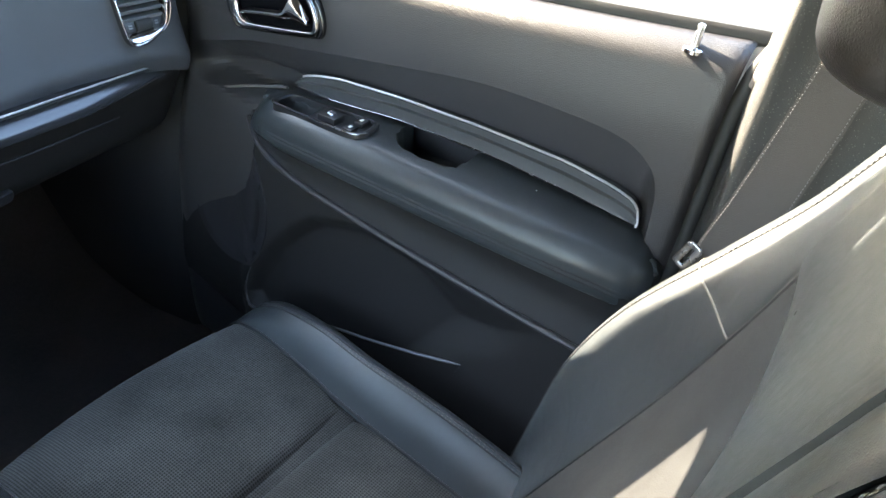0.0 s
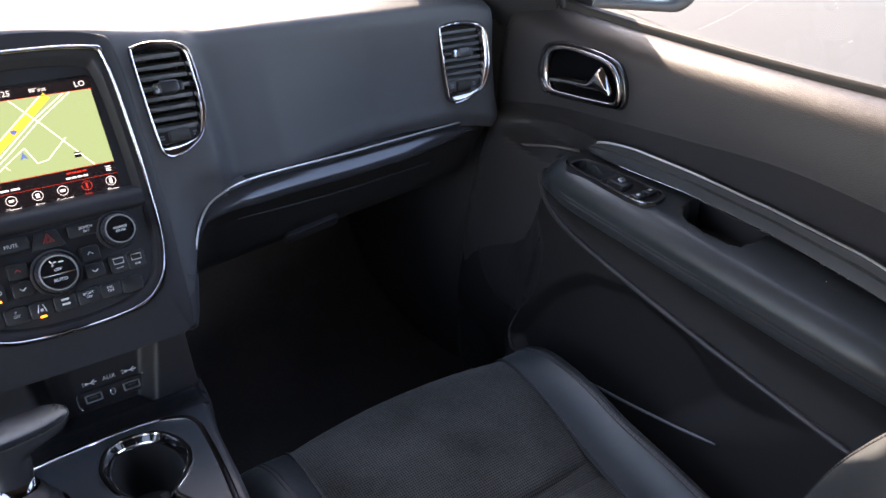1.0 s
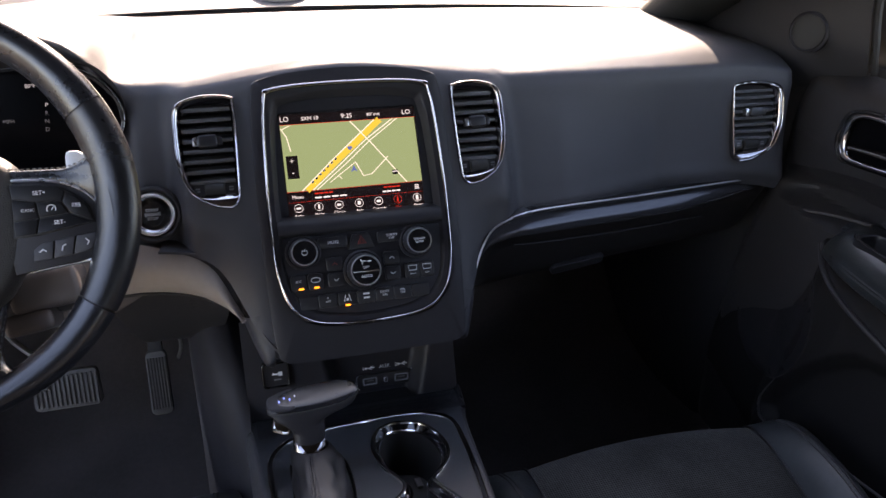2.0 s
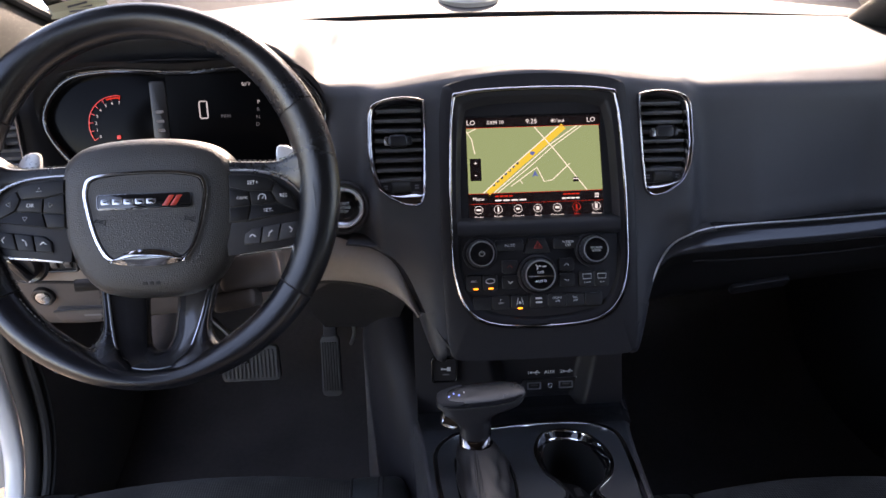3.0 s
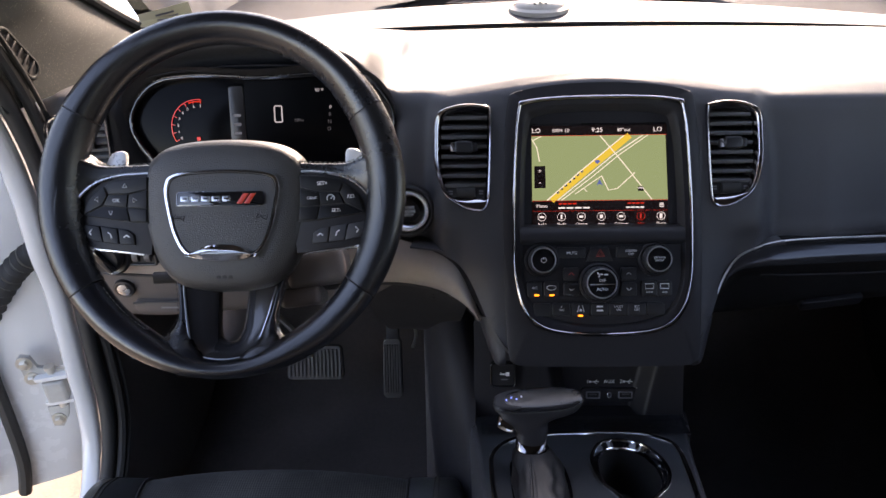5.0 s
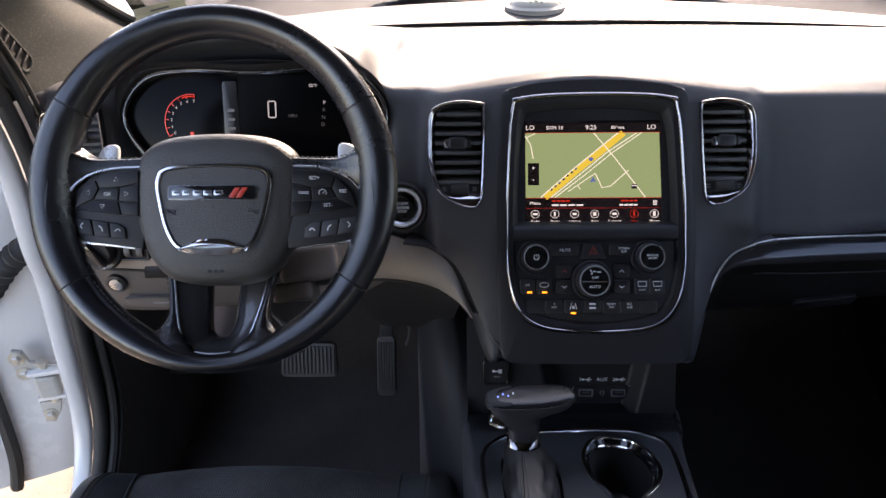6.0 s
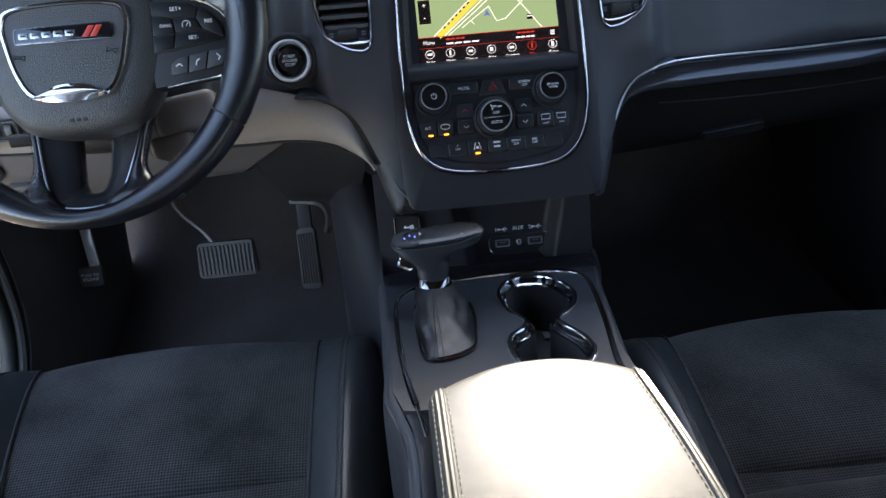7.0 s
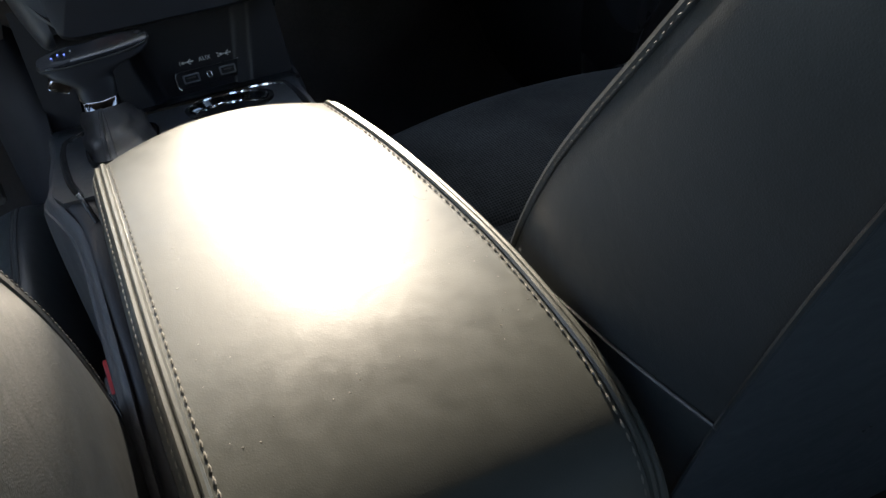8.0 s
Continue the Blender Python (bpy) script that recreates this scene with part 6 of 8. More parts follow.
# the lever leans forward; its sections stay level
LEAN = Matrix(((1, 0, 0.08, 0), (0, 1, 0.85, 0), (0, 0, 1, 0), (0, 0, 0, 1)))
L = Matrix.Translation(collar) @ LEAN @ Matrix.Diagonal((0.90, 0.90, 0.66, 1))
part("boot_neck", turned([(0.0235, -0.024), (0.0215, -0.012), (0.0205, -0.006), (0.0180, -0.004)], 28, L), BOOT, shifter)
part("collar", turned([(0.0180, -0.008), (0.0200, -0.007), (0.0203, 0.000), (0.0200, 0.008), (0.0180, 0.009)], 32, L), DARK_CHROME, shifter, "dark chrome collar")
stem_rows = []
for z, rx, ry, off in ((0.007, 0.0190, 0.0165, 0.0), (0.014, 0.0200, 0.0170, 0.0), (0.023, 0.0215, 0.0175, -0.001), (0.0325, 0.0270, 0.0180, -0.006), (0.0405, 0.0390, 0.0190, -0.004), (0.0470, 0.0515, 0.0198, 0.005),
                       (0.052, 0.0550, 0.0200, 0.007), (0.0545, 0.0555, 0.0200, 0.007)):
    stem_rows.append([L @ Vector((rx * math.copysign(abs(math.cos(a)) ** 0.8, math.cos(a)) + off, ry * math.copysign(abs(math.sin(a)) ** 0.8, math.sin(a)), z)) for a in [2 * math.pi * j / 16 for j in range(16)]])
stem = loft(stem_rows, 30, 40, True, True)
part("stem", stem, STACK, shifter)
cap = loft([[L @ Vector((0.0560 * math.copysign(abs(math.cos(a)) ** 0.8, math.cos(a)) * k + 0.007, 0.0205 * math.copysign(abs(math.sin(a)) ** 0.8, math.sin(a)) * k, z + 0.004 * math.cos(a) * k))
             for a in [2 * math.pi * j / 16 for j in range(16)]] for z, k in ((0.0540, 0.98), (0.0557, 1.02), (0.0575, 1.01), (0.0598, 0.90), (0.0610, 0.60), (0.0613, 0.05))], 24, 40, True, True)
part("handle_cap", cap, HANDLE, shifter, "smooth black handle top")
part("cap_joint", tube([L @ Vector((0.0572 * math.copysign(abs(math.cos(a)) ** 0.8, math.cos(a)) + 0.007, 0.0209 * math.copysign(abs(math.sin(a)) ** 0.8, math.sin(a)), 0.0545 + 0.004 * math.cos(a))) for a in [2 * math.pi * j / 48 for j in range(48)]], 0.0009, 6, True), RUBBER, shifter)
part("gear_plate", slab([Vector((p.x, p.y, 0)) for p in spline([(-0.042, -0.012, 0), (-0.014, -0.018, 0), (-0.010, 0.0, 0), (-0.014, 0.018, 0), (-0.042, 0.012, 0), (-0.047, 0.0, 0)], 24, True)], 0.052, 0.0605, 0.002, L @ pose(0.002, 0, 0.0, 0, -5, 0)), STACK, shifter)
BLUE_INK = glow("gear_blue", (0.14, 0.24, 0.85), 0.35)
for k in range(4):
    part("gear_mark", box(0.0016, 0.0026, 0.0005, 0, L @ pose(-0.0345 + 0.0065 * k, -0.004 + 0.004 * (k % 2), 0.0615 - 0.0022 + 0.0006 * k)), BLUE_INK if k < 3 else PRINT, shifter)
part("trigger", box(0.022, 0.016, 0.012, 0.004, L @ pose(-0.034, -0.006, 0.031, 0, 25, 0)), CHROME, shifter, "chrome release trigger")

# ---- armrest
armrest = thing("armrest", "sunlit black leather armrest lid with twin rows of pale stitching", "armrest")
AR = [(-0.487, 0.580, 0.081), (-0.493, 0.596, 0.080), (-0.510, 0.606, 0.080), (-0.60, 0.617, 0.0845), (-0.70, 0.621, 0.088), (-0.772, 0.620, 0.0875), (-0.818, 0.612, 0.0868), (-0.848, 0.595, 0.0855), (-0.868, 0.563, 0.083), (-0.876, 0.52, 0.081)]


def arm_mid(y):
    return float(np.interp(-y, [0.49, 0.52, 0.60, 0.70, 0.80, 0.90], [-0.0225, -0.0220, -0.0165, -0.0120, -0.0100, -0.0100]))


rows = []
for y, z, hw in AR:
    cx = arm_mid(y)
    bow = 0.006
    rows.append([Vector((cx + hw * u, y + 0.016 * (1 - u * u) * (1 if y > -0.56 else 0), z + bow * (1 - u * u))) for u in (-1, -0.8, -0.5, -0.2, 0.2, 0.5, 0.8, 1)])
part("top_pad", finish(loft(rows, 60, 30), 0.004, (0, 0, 1)), ARM_LEATHER, armrest, "smooth black leather pad")
for sx in (-1, 1):
    sides = []
    for y, z, hw in AR:
        cx = arm_mid(y)
        x = cx + sx * hw
        sides.append([(x, y, z), (x + sx * 0.0075, y, z - 0.004), (x + sx * 0.012, y, z - 0.016), (x + sx * 0.013, y, z - 0.045), (x + sx * 0.008, y, z - 0.085)])
    part("side_pad", finish(loft(sides, 60, 16), 0.004, (sx, 0, 0.2)), ARM_LEATHER, armrest)
    edge = spline([(arm_mid(y) + sx * hw, y, z) for y, z, hw in AR[1:-1]], 160)
    for out, down in ((0.0006, 0.0), (0.0046, 0.0020)):
        part("piping", tube([p + Vector((sx * out, 0, 0.0006 - down)) for p in edge], 0.0021, 8), ARM_LEATHER, armrest)
    stitches([p + Vector((-sx * 0.0036, 0, 0.0008)) for p in edge], THREAD, armrest, 0.0042, 0.0022, 0.0006)
    stitches([p + Vector((sx * 0.0086, 0, -0.0062)) for p in edge], THREAD, armrest, 0.0042, 0.0022, 0.0006)
part("front_pad", finish(loft([[(-0.0225 + u * 0.084, -0.488 + 0.016 * (1 - u * u), 0.582 + 0.006 * (1 - u * u)) for u in (-1.1, -0.5, 0, 0.5, 1.1)], [(-0.0225 + u * 0.086, -0.490 + 0.016 * (1 - u * u), 0.555) for u in (-1.1, -0.5, 0, 0.5, 1.1)],
                               [(-0.0225 + u * 0.086, -0.50, 0.52) for u in (-1.1, -0.5, 0, 0.5, 1.1)]], 12, 20), 0.004, (0, 1, 0)), LEATHER, armrest)
part("box_body", box(0.17, 0.34, 0.46, 0.01, pose(-0.030, -0.68, 0.30)), DARK, armrest)
# crumbs of dust at the rear of the lid
crumbs = []
for k in range(110):
    u = random.uniform(-0.9, 0.95)
    y = -0.60 - 0.21 * random.random() ** 0.6
    z = float(np.interp(-y, [-a[0] for a in AR], [a[1] for a in AR])) - 0.0012
    crumbs.append(box(random.uniform(0.0003, 0.0008), random.uniform(0.0002, 0.0006), 0.0003, 0, pose(arm_mid(y) + 0.084 * u, y, z + 0.006 * (1 - (u * 0.9) ** 2) + 0.0014, 0, 0, random.uniform(0, 180))))
tagged(part("dust", join(*crumbs), CRUMB, armrest), kind="stuff")

# ---------------------------------------------------------------- seats
SEAT_THREAD = material("grey_thread", (0.085, 0.083, 0.078), 0.8, spread=0.2)
def seat(name, label, cx, dy, dyb, inner, dz):
    """A bucket seat in black leather with perforated suede; inner is the side of the console."""
    s = thing(name, label, "car seat", "front seats")
    P = lambda x, y, z: Vector((cx + x, y + dy, z - dz))
    # cushion: stations from the nose backwards: y, height, half width of the middle panel
    nose = [(-0.222, 0.300, 0.172), (-0.224, 0.352, 0.173), (-0.233, 0.384, 0.173), (-0.255, 0.402, 0.172), (-0.30, 0.411, 0.168), (-0.38, 0.412, 0.158), (-0.44, 0.405, 0.149), (-0.460, 0.394, 0.1465), (-0.468, 0.376, 0.146)]
    rear = [(-0.470, 0.376, 0.146), (-0.477, 0.395, 0.1455), (-0.50, 0.404, 0.145), (-0.57, 0.400, 0.142), (-0.66, 0.390, 0.140), (-0.72, 0.380, 0.138), (-0.76, 0.36, 0.137)]
    wide = 0.1745 if inner > 0 else 0.1705

    def half(sx, w):
        """Half the width of the middle panel: tapering towards the door, straight along the console."""
        return wide if sx == inner else w

    for st, nm in ((nose, "cushion_front"), (rear, "cushion_rear")):
        part(nm, finish(loft([[P(u * half(1 if u > 0 else -1, w), y - 0.012 * (1 - u * u) * (-1 if y > -0.3 else 0), z - 0.006 * u * u + 0.004) for u in (-1, -0.7, -0.35, 0, 0.35, 0.7, 1)] for y, z, w in st], 40, 30), 0.004, (0, 0, 1)),
             SUEDE, s, "perforated black suede panel")
    part("cushion_core", finish(loft([[P(u * (half(1 if u > 0 else -1, w) + 0.012), y, z - 0.010) for u in (-1, -0.5, 0, 0.5, 1)] for y, z, w in nose[3:6] + rear[2:6]], 24, 10), 0.004, (0, 0, 1)), SUEDE, s)
    full = nose[:6] + [(-0.46, 0.408, 0.147)] + rear[3:]
    for sx in (-1, 1):
        rows = []
        for y, z, w in full:
            w = half(sx, w)
            k = min(1.0, max(0.0, (-0.225 - y) / 0.10))
            hgt = 0.030 + 0.028 * min(1, max(0, (-0.25 - y) / 0.3))
            wid = 0.088
            rows.append([P(sx * w, y, z - 0.004), P(sx * (w + 0.004), y, z + 0.003 * k), P(sx * (w + 0.022), y, z + hgt * 0.62 * k), P(sx * (w + 0.045), y, z + hgt * k - 0.002), P(sx * (w + 0.066), y, z + hgt * 0.62 * k - 0.006),
                         P(sx * (w + wid), y - 0.01, z - 0.035), P(sx * (w + wid + 0.004), y - 0.01, z - 0.10), P(sx * (w + wid - 0.004), y - 0.01, 0.24)])
        skin = loft(rows, 60, 30)
        grid = [[skin_v.co.copy() for skin_v in list(skin.verts)[i * 30:i * 30 + 30]] for i in range(60)]
        part("bolster", finish(skin, 0.004, (sx, 0, 0.5)), LEATHER, s, "black leather side bolster")
        # welt between panel and bolster, and the twin seam along the crest
        part("welt", tube(spline([P(sx * (half(sx, w) + 0.0015), y, z + 0.001) for y, z, w in full], 120), 0.0019, 6), DARK, s)
        for j in (11, 12):
            c = [r[j] + Vector((-sx * 0.0001, 0, 0.0002)) for r in grid[6:]]
            part("seam", tube(c, 0.0009, 5), DARK, s)
        stitches([r[11].lerp(r[12], 0.25) + Vector((-sx * 0.0002, 0, 0.0002)) for r in grid[6:]], SEAT_THREAD, s, 0.004, 0.002, 0.0005)
        stitches([r[11].lerp(r[12], 0.75) + Vector((-sx * 0.0002, 0, 0.0002)) for r in grid[6:]], SEAT_THREAD, s, 0.004, 0.002, 0.0005)
    part("base", box(0.40, 0.46, 0.20, 0.02, Matrix.Translation(P(0, -0.49, 0.25))), DARK, s)
    part("rail", box(0.40, 0.50, 0.05, 0.006, Matrix.Translation(P(0, -0.50, 0.10))), STEEL, s)
    P = lambda x, y, z: Vector((cx + x, y + dyb, z))
    # backrest: height, front of the middle, ridge of the bolster, back, half width
    back = [(0.36, -0.690, -0.650, -0.815, 0.245), (0.46, -0.728, -0.664, -0.835, 0.257), (0.56, -0.768, -0.682, -0.850, 0.260), (0.66, -0.808, -0.722, -0.868, 0.260), (0.76, -0.842, -0.784, -0.890, 0.257), (0.84, -0.866, -0.832, -0.915, 0.250),
            (0.92, -0.890, -0.868, -0.940, 0.236), (0.98, -0.910, -0.900, -0.955, 0.212), (1.01, -0.930, -0.925, -0.955, 0.180)]
    insert = [b for b in back[:6]]
    part("backrest_insert", finish(loft([[P(u * 0.150, f - 0.004 + 0.010 * (u * u), z) for u in (-1, -0.6, -0.2, 0.2, 0.6, 1)] for z, f, r, b, w in insert], 40, 20), 0.004, (0, 1, 0.4)), BACK_SUEDE, s, "dark suede insert")
    part("backrest_upper", finish(loft([[P(u * 0.150, f + 0.003 + 0.010 * (u * u), z) for u in (-1, -0.6, -0.2, 0.2, 0.6, 1)] for z, f, r, b, w in ((0.828, -0.864, 0, 0, 0), (0.845, -0.866, 0, 0, 0), (0.88, -0.877, 0, 0, 0), (0.93, -0.893, 0, 0, 0), (0.98, -0.910, 0, 0, 0), (1.012, -0.935, 0, 0, 0))],
                                     24, 20), 0.004, (0, 1, 0.4)), LEATHER, s)
    for sx in (-1, 1):
        rows, ridge = [], []
        for z, f, r, b, w in back:
            if sx == inner:
                r += (0.024 if inner > 0 else 0.012) * min(1, max(0, (0.98 - z) / 0.2))
                w += 0.024 if inner > 0 else 0.0
            rows.append([P(sx * 0.149, f + 0.006, z), P(sx * 0.156, f + 0.012, z), P(sx * 0.19, (f * 0.55 + r * 0.45) + 0.004, z), P(sx * (w - 0.040), r - 0.012, z), P(sx * (w - 0.012), r - 0.004, z), P(sx * (w + 0.002), r - 0.022, z), P(sx * (w + 0.006), (r + b) / 2, z), P(sx * w, b, z)])
            ridge.append(P(sx * (w - 0.003), r - 0.010, z))
        skin = loft(rows, 60, 30)
        grid = [[skin_v.co.copy() for skin_v in list(skin.verts)[i * 30:i * 30 + 30]] for i in range(60)]
        part("backrest_bolster", finish(skin, 0.004, (sx, 0.3, 0)), LEATHER, s, "black leather side bolster")
        c = spline(ridge, 150)
        part("piping", tube(c, 0.0034, 8), LEATHER, s)
        stitches([q + Vector((sx * 0.0052, -0.0035, 0)) for q in c], SEAT_THREAD, s, 0.0036, 0.0020, 0.00045)
        seam_line = [r[14].lerp(r[15], 0.3) for r in grid[3:56]]
        part("bolster_seam", tube(seam_line, 0.0008, 5), DARK, s)
        stitches([q + Vector((0, 0.0009, 0.0004)) for q in spline(seam_line, 160)], SEAT_THREAD, s, 0.0034, 0.0020, 0.0005)
        level = min(range(60), key=lambda i: abs(grid[i][8].z - 0.742))
        if sx != inner:
            part("cross_seam", tube([q + Vector((0, 0.0002, 0.0001)) for q in grid[level][1:22]], 0.0011, 6), THREAD, s)
        if sx == inner and inner < 0:
            part("edge_piping", tube([r[29] + Vector((sx * 0.0010, 0.001, 0)) for r in grid[8:52]], 0.0017, 8), LEATHER, s)
            foot = grid[min(range(60), key=lambda i: abs(grid[i][20].z - 0.586))][20]
            side = [foot.lerp(grid[min(range(60), key=lambda i: abs(grid[i][29].z - 0.622))][29], k / 12) for k in range(13)]
            part("side_seam", tube([Vector((max(abs(q.x - cx), abs(foot.x - cx) + 0.0045 * math.sin(math.pi * k / 12)) * sx + cx + sx * 0.0012, q.y, q.z)) for k, q in enumerate(side)], 0.0013, 6), LEATHER, s)
        part("welt", tube([r[0] + Vector((sx * 0.001, 0.0005, 0)) for r in grid[:48]], 0.0020, 6), DARK, s)
    part("backrest_rear", finish(loft([[P(u * w, b - 0.030 * (1 - u * u), z) for u in (-1, -0.6, 0, 0.6, 1)] for z, f, r, b, w in back], 30, 16), 0.004, (0, -1, 0)), LEATHER, s, "black leather rear panel")
    part("backrest_top", finish(loft([[P(u * 0.19, -0.922 - 0.004, 1.005), P(u * 0.18, -0.94, 1.016), P(u * 0.18, -0.958, 1.010)] for u in (-1, -0.3, 0.3, 1)], 12, 8), 0.004, (0, 0, 1)), LEATHER, s)
    hr = []
    for z, k, d in ((0.998, 0.80, 0.040), (1.008, 0.95, 0.052), (1.04, 1.0, 0.058), (1.10, 1.0, 0.058), (1.15, 0.96, 0.052), (1.18, 0.85, 0.036), (1.19, 0.6, 0.018)):
        hr.append([P(0.112 * k * math.copysign(abs(math.cos(a)) ** 0.55, math.cos(a)), -0.871 - (z - 1.02) * 0.12 + d * math.copysign(abs(math.sin(a)) ** 0.7, math.sin(a)), z) for a in [2 * math.pi * j / 24 for j in range(24)]])
    hr = [[q + Vector((0, 0, 0.027)) for q in r] for r in hr]
    part("headrest", loft(hr, 30, 48, True, True), BOOT, s)
    for dx in (-0.05, 0.05):
        part("headrest_post", tube([P(dx, -0.925, 0.97), P(dx, -0.895, 1.09)], 0.006, 10), CHROME, s)
    return s


seat("driver_seat", "black leather bucket seat with perforated suede middle, driver's side", -0.422, 0.047, 0.012, 1, 0.0)
seat("passenger_seat", "black leather bucket seat with perforated suede middle, partly sunlit backrest", 0.362, 0.0, 0.0, -1, 0.011)
# belt buckle between seat and console
buckle = thing("belt_buckle", "black seat belt buckle with a red release button", "belt buckle")
part("body", box(0.026, 0.045, 0.060, 0.005, pose(-0.1445, -0.545, 0.418, 20)), DARK, buckle)
part("release", box(0.020, 0.030, 0.008, 0.002, pose(-0.1445, -0.536, 0.450, 20)), RED, buckle, "red release button")

# ---------------------------------------------------------------- passenger door
door = thing("passenger_door", "closed passenger door with black padded panel and padded armrest", "car door")


def sill_z(y):
    u = -0.07 - y
    return 0.828 + 0.062 * u + 0.06 * u * abs(u)


RECESS = [(-0.697, 0.62), (-0.693, 0.70), (-0.686, 0.735), (-0.670, 0.755), (-0.635, 0.770), (-0.565, 0.773), (-0.455, 0.767), (-0.333, 0.746), (-0.193, 0.719), (-0.087, 0.697), (0.031, 0.660)]
RECESS = sorted((p.x, p.y) for p in spline([(a, b, 0) for a, b in RECESS], 90))
LEDGE = [(-0.70, 0.668), (-0.679, 0.671), (-0.59, 0.676), (-0.472, 0.678), (-0.342, 0.672), (-0.247, 0.660), (-0.175, 0.652), (-0.10, 0.64)]


def along(table, y):
    return float(np.interp(y, [p[0] for p in table], [p[1] for p in table]))


rows = []
for y in (0.055, 0.04, 0.02, -0.02, -0.08, -0.20, -0.32, -0.45, -0.58, -0.68, -0.715, -0.726):
    zs = sill_z(y)
    e = 0.010 if y < -0.72 else 0.004 if y > 0.05 else 0.0
    rows.append([(0.785, y, zs - 0.004), (0.764 + e, y, zs), (0.746 + e, y, zs - 0.008), (0.731 + e, y, zs - 0.026), (0.723 + e, y, zs - 0.06), (0.720 + e, y, zs - 0.10), (0.721 + e, y, 0.715), (0.723 + e, y, 0.68), (0.724 + e, y, 0.64), (0.714 + e, y, 0.60),
                 (0.700 + e, y, 0.54), (0.690 + e, y, 0.46), (0.688 + e, y, 0.38), (0.690 + e, y, 0.28), (0.700 + e, y, 0.16), (0.712 + e, y, 0.09)])
base = loft(rows, 300, 170)
base_verts = [v.co.copy() for v in base.verts]
base.free()


def spread_out(line, n):
    """n points at even steps along a line."""
    cum = [0.0]
    for p, q in zip(line, line[1:]):
        cum.append(cum[-1] + (q - p).length)
    steps = [cum[-1] * k / (n - 1) for k in range(n)]
    return [Vector([float(np.interp(d, cum, [p[axis] for p in line])) for axis in range(3)]) for d in steps]


# the recess begins at a crisp edge and leans outwards down to the armrest
rows = []
for i in range(300):
    line = base_verts[i * 170:(i + 1) * 170]
    top = min(along(RECESS, line[60].y), 0.79)
    cut = next(k for k in range(20, 170) if line[k].z < top)
    p, q = line[cut - 1], line[cut]
    edge = p.lerp(q, (p.z - top) / max(p.z - q.z, 1e-6))
    low = spread_out([edge] + line[cut:], 110)
    fade = ease((0.05 - edge.y) / 0.06) * ease((edge.y + 0.700) / 0.035)
    for v in low:
        v.x += 0.034 * fade * min(1.0, (top - v.z) / max(0.035, 0.75 * (top - 0.645))) * ease((v.z - 0.60) / 0.03)
    rows.append(spread_out(line[:cut] + [edge], 61) + low[1:])
part("panel", finish(rows_mesh(rows), 0.006, (-1, 0, 0)), DOOR_SKIN, door, "black grained door skin", 14)
# Paler than the door skin: the highlight along the ledge is in its colour.
part("ledge_line", tube(spline([(0.722, 0.041, 0.571), (0.722, 0.012, 0.588), (0.723, -0.03, 0.607), (0.725, -0.09, 0.630), (0.727, -0.15, 0.648)], 30), 0.0026, 8), PEDAL, door)
part("window_seal", tube(spline([(0.772, y, sill_z(y) + 0.003) for y in (0.0, -0.2, -0.45, -0.74)], 30), 0.006, 8, flat=1.4), RUBBER, door)
part("outer_seal", tube(spline([(0.790, y, sill_z(y) + 0.004) for y in (0.0, -0.2, -0.45, -0.74)], 30), 0.004, 8), RUBBER, door)
part("outer_skin", finish(loft([[(0.80, y, sill_z(y)), (0.825, y, sill_z(y) - 0.05), (0.86, y, 0.6), (0.87, y, 0.4), (0.84, y, 0.05)] for y in (0.2, -0.2, -0.5, -0.76)], 20, 20), 0.004, (1, 0, 0)), WHITE, door)
part("side_window", finish(loft([[(0.782, y, sill_z(y) - 0.01), (0.745, y, 1.10), (0.68, y, 1.30)] for y in (0.05, -0.3, -0.76)], 8, 8), 0.0, (-1, 0, 0)), SIDE_GLASS, door, "lightly tinted side window")
bpy.data.objects["side_window"].visible_shadow = False
# padded armrest
A = [(-0.113, 0.698, 0.604, 0.012), (-0.128, 0.678, 0.624, 0.032), (-0.165, 0.656, 0.649, 0.05), (-0.22, 0.643, 0.657, 0.055), (-0.33, 0.641, 0.661, 0.055), (-0.48, 0.645, 0.662, 0.055), (-0.62, 0.652, 0.662, 0.055), (-0.685, 0.666, 0.656, 0.055), (-0.712, 0.684, 0.646, 0.055), (-0.722, 0.705, 0.63, 0.045)]
rows = []
for y, x, z, h in A:
    zl = along(LEDGE, y) - 0.004 if y > -0.70 else z
    rows.append([(0.750, y, zl - 0.004), (0.736, y, zl), (0.715, y, (zl + z) / 2 + 0.003), (x + 0.030, y, z + 0.004), (x + 0.014, y, z - 0.001), (x + 0.003, y, z - 0.014), (x, y, z - 0.028), (x + 0.006, y, z - h), (x + 0.05, y, z - h - 0.006)])
arm = loft(rows, 420, 110)
CUP = [(0.687, -0.374), (0.680, -0.388), (0.679, -0.415), (0.682, -0.448), (0.690, -0.460), (0.707, -0.463), (0.760, -0.468), (0.760, -0.352), (0.722, -0.356), (0.700, -0.362)]
BAY = [(0.6585, -0.196), (0.6575, -0.277), (0.6615, -0.326), (0.672, -0.335), (0.692, -0.331), (0.698, -0.300), (0.696, -0.273), (0.689, -0.197), (0.674, -0.190)]
for v in arm.verts:
    if v.co.z > 0.622:
        v.co.z -= 0.048 * ease(inside(CUP, v.co.x, v.co.y) / 0.009) + 0.022 * ease(inside(BAY, v.co.x, v.co.y) / 0.004)
part("armrest", finish(arm, 0.003, (-1, 0, 0.6)), LEATHER, door, "black padded leather armrest with a deep pull recess")
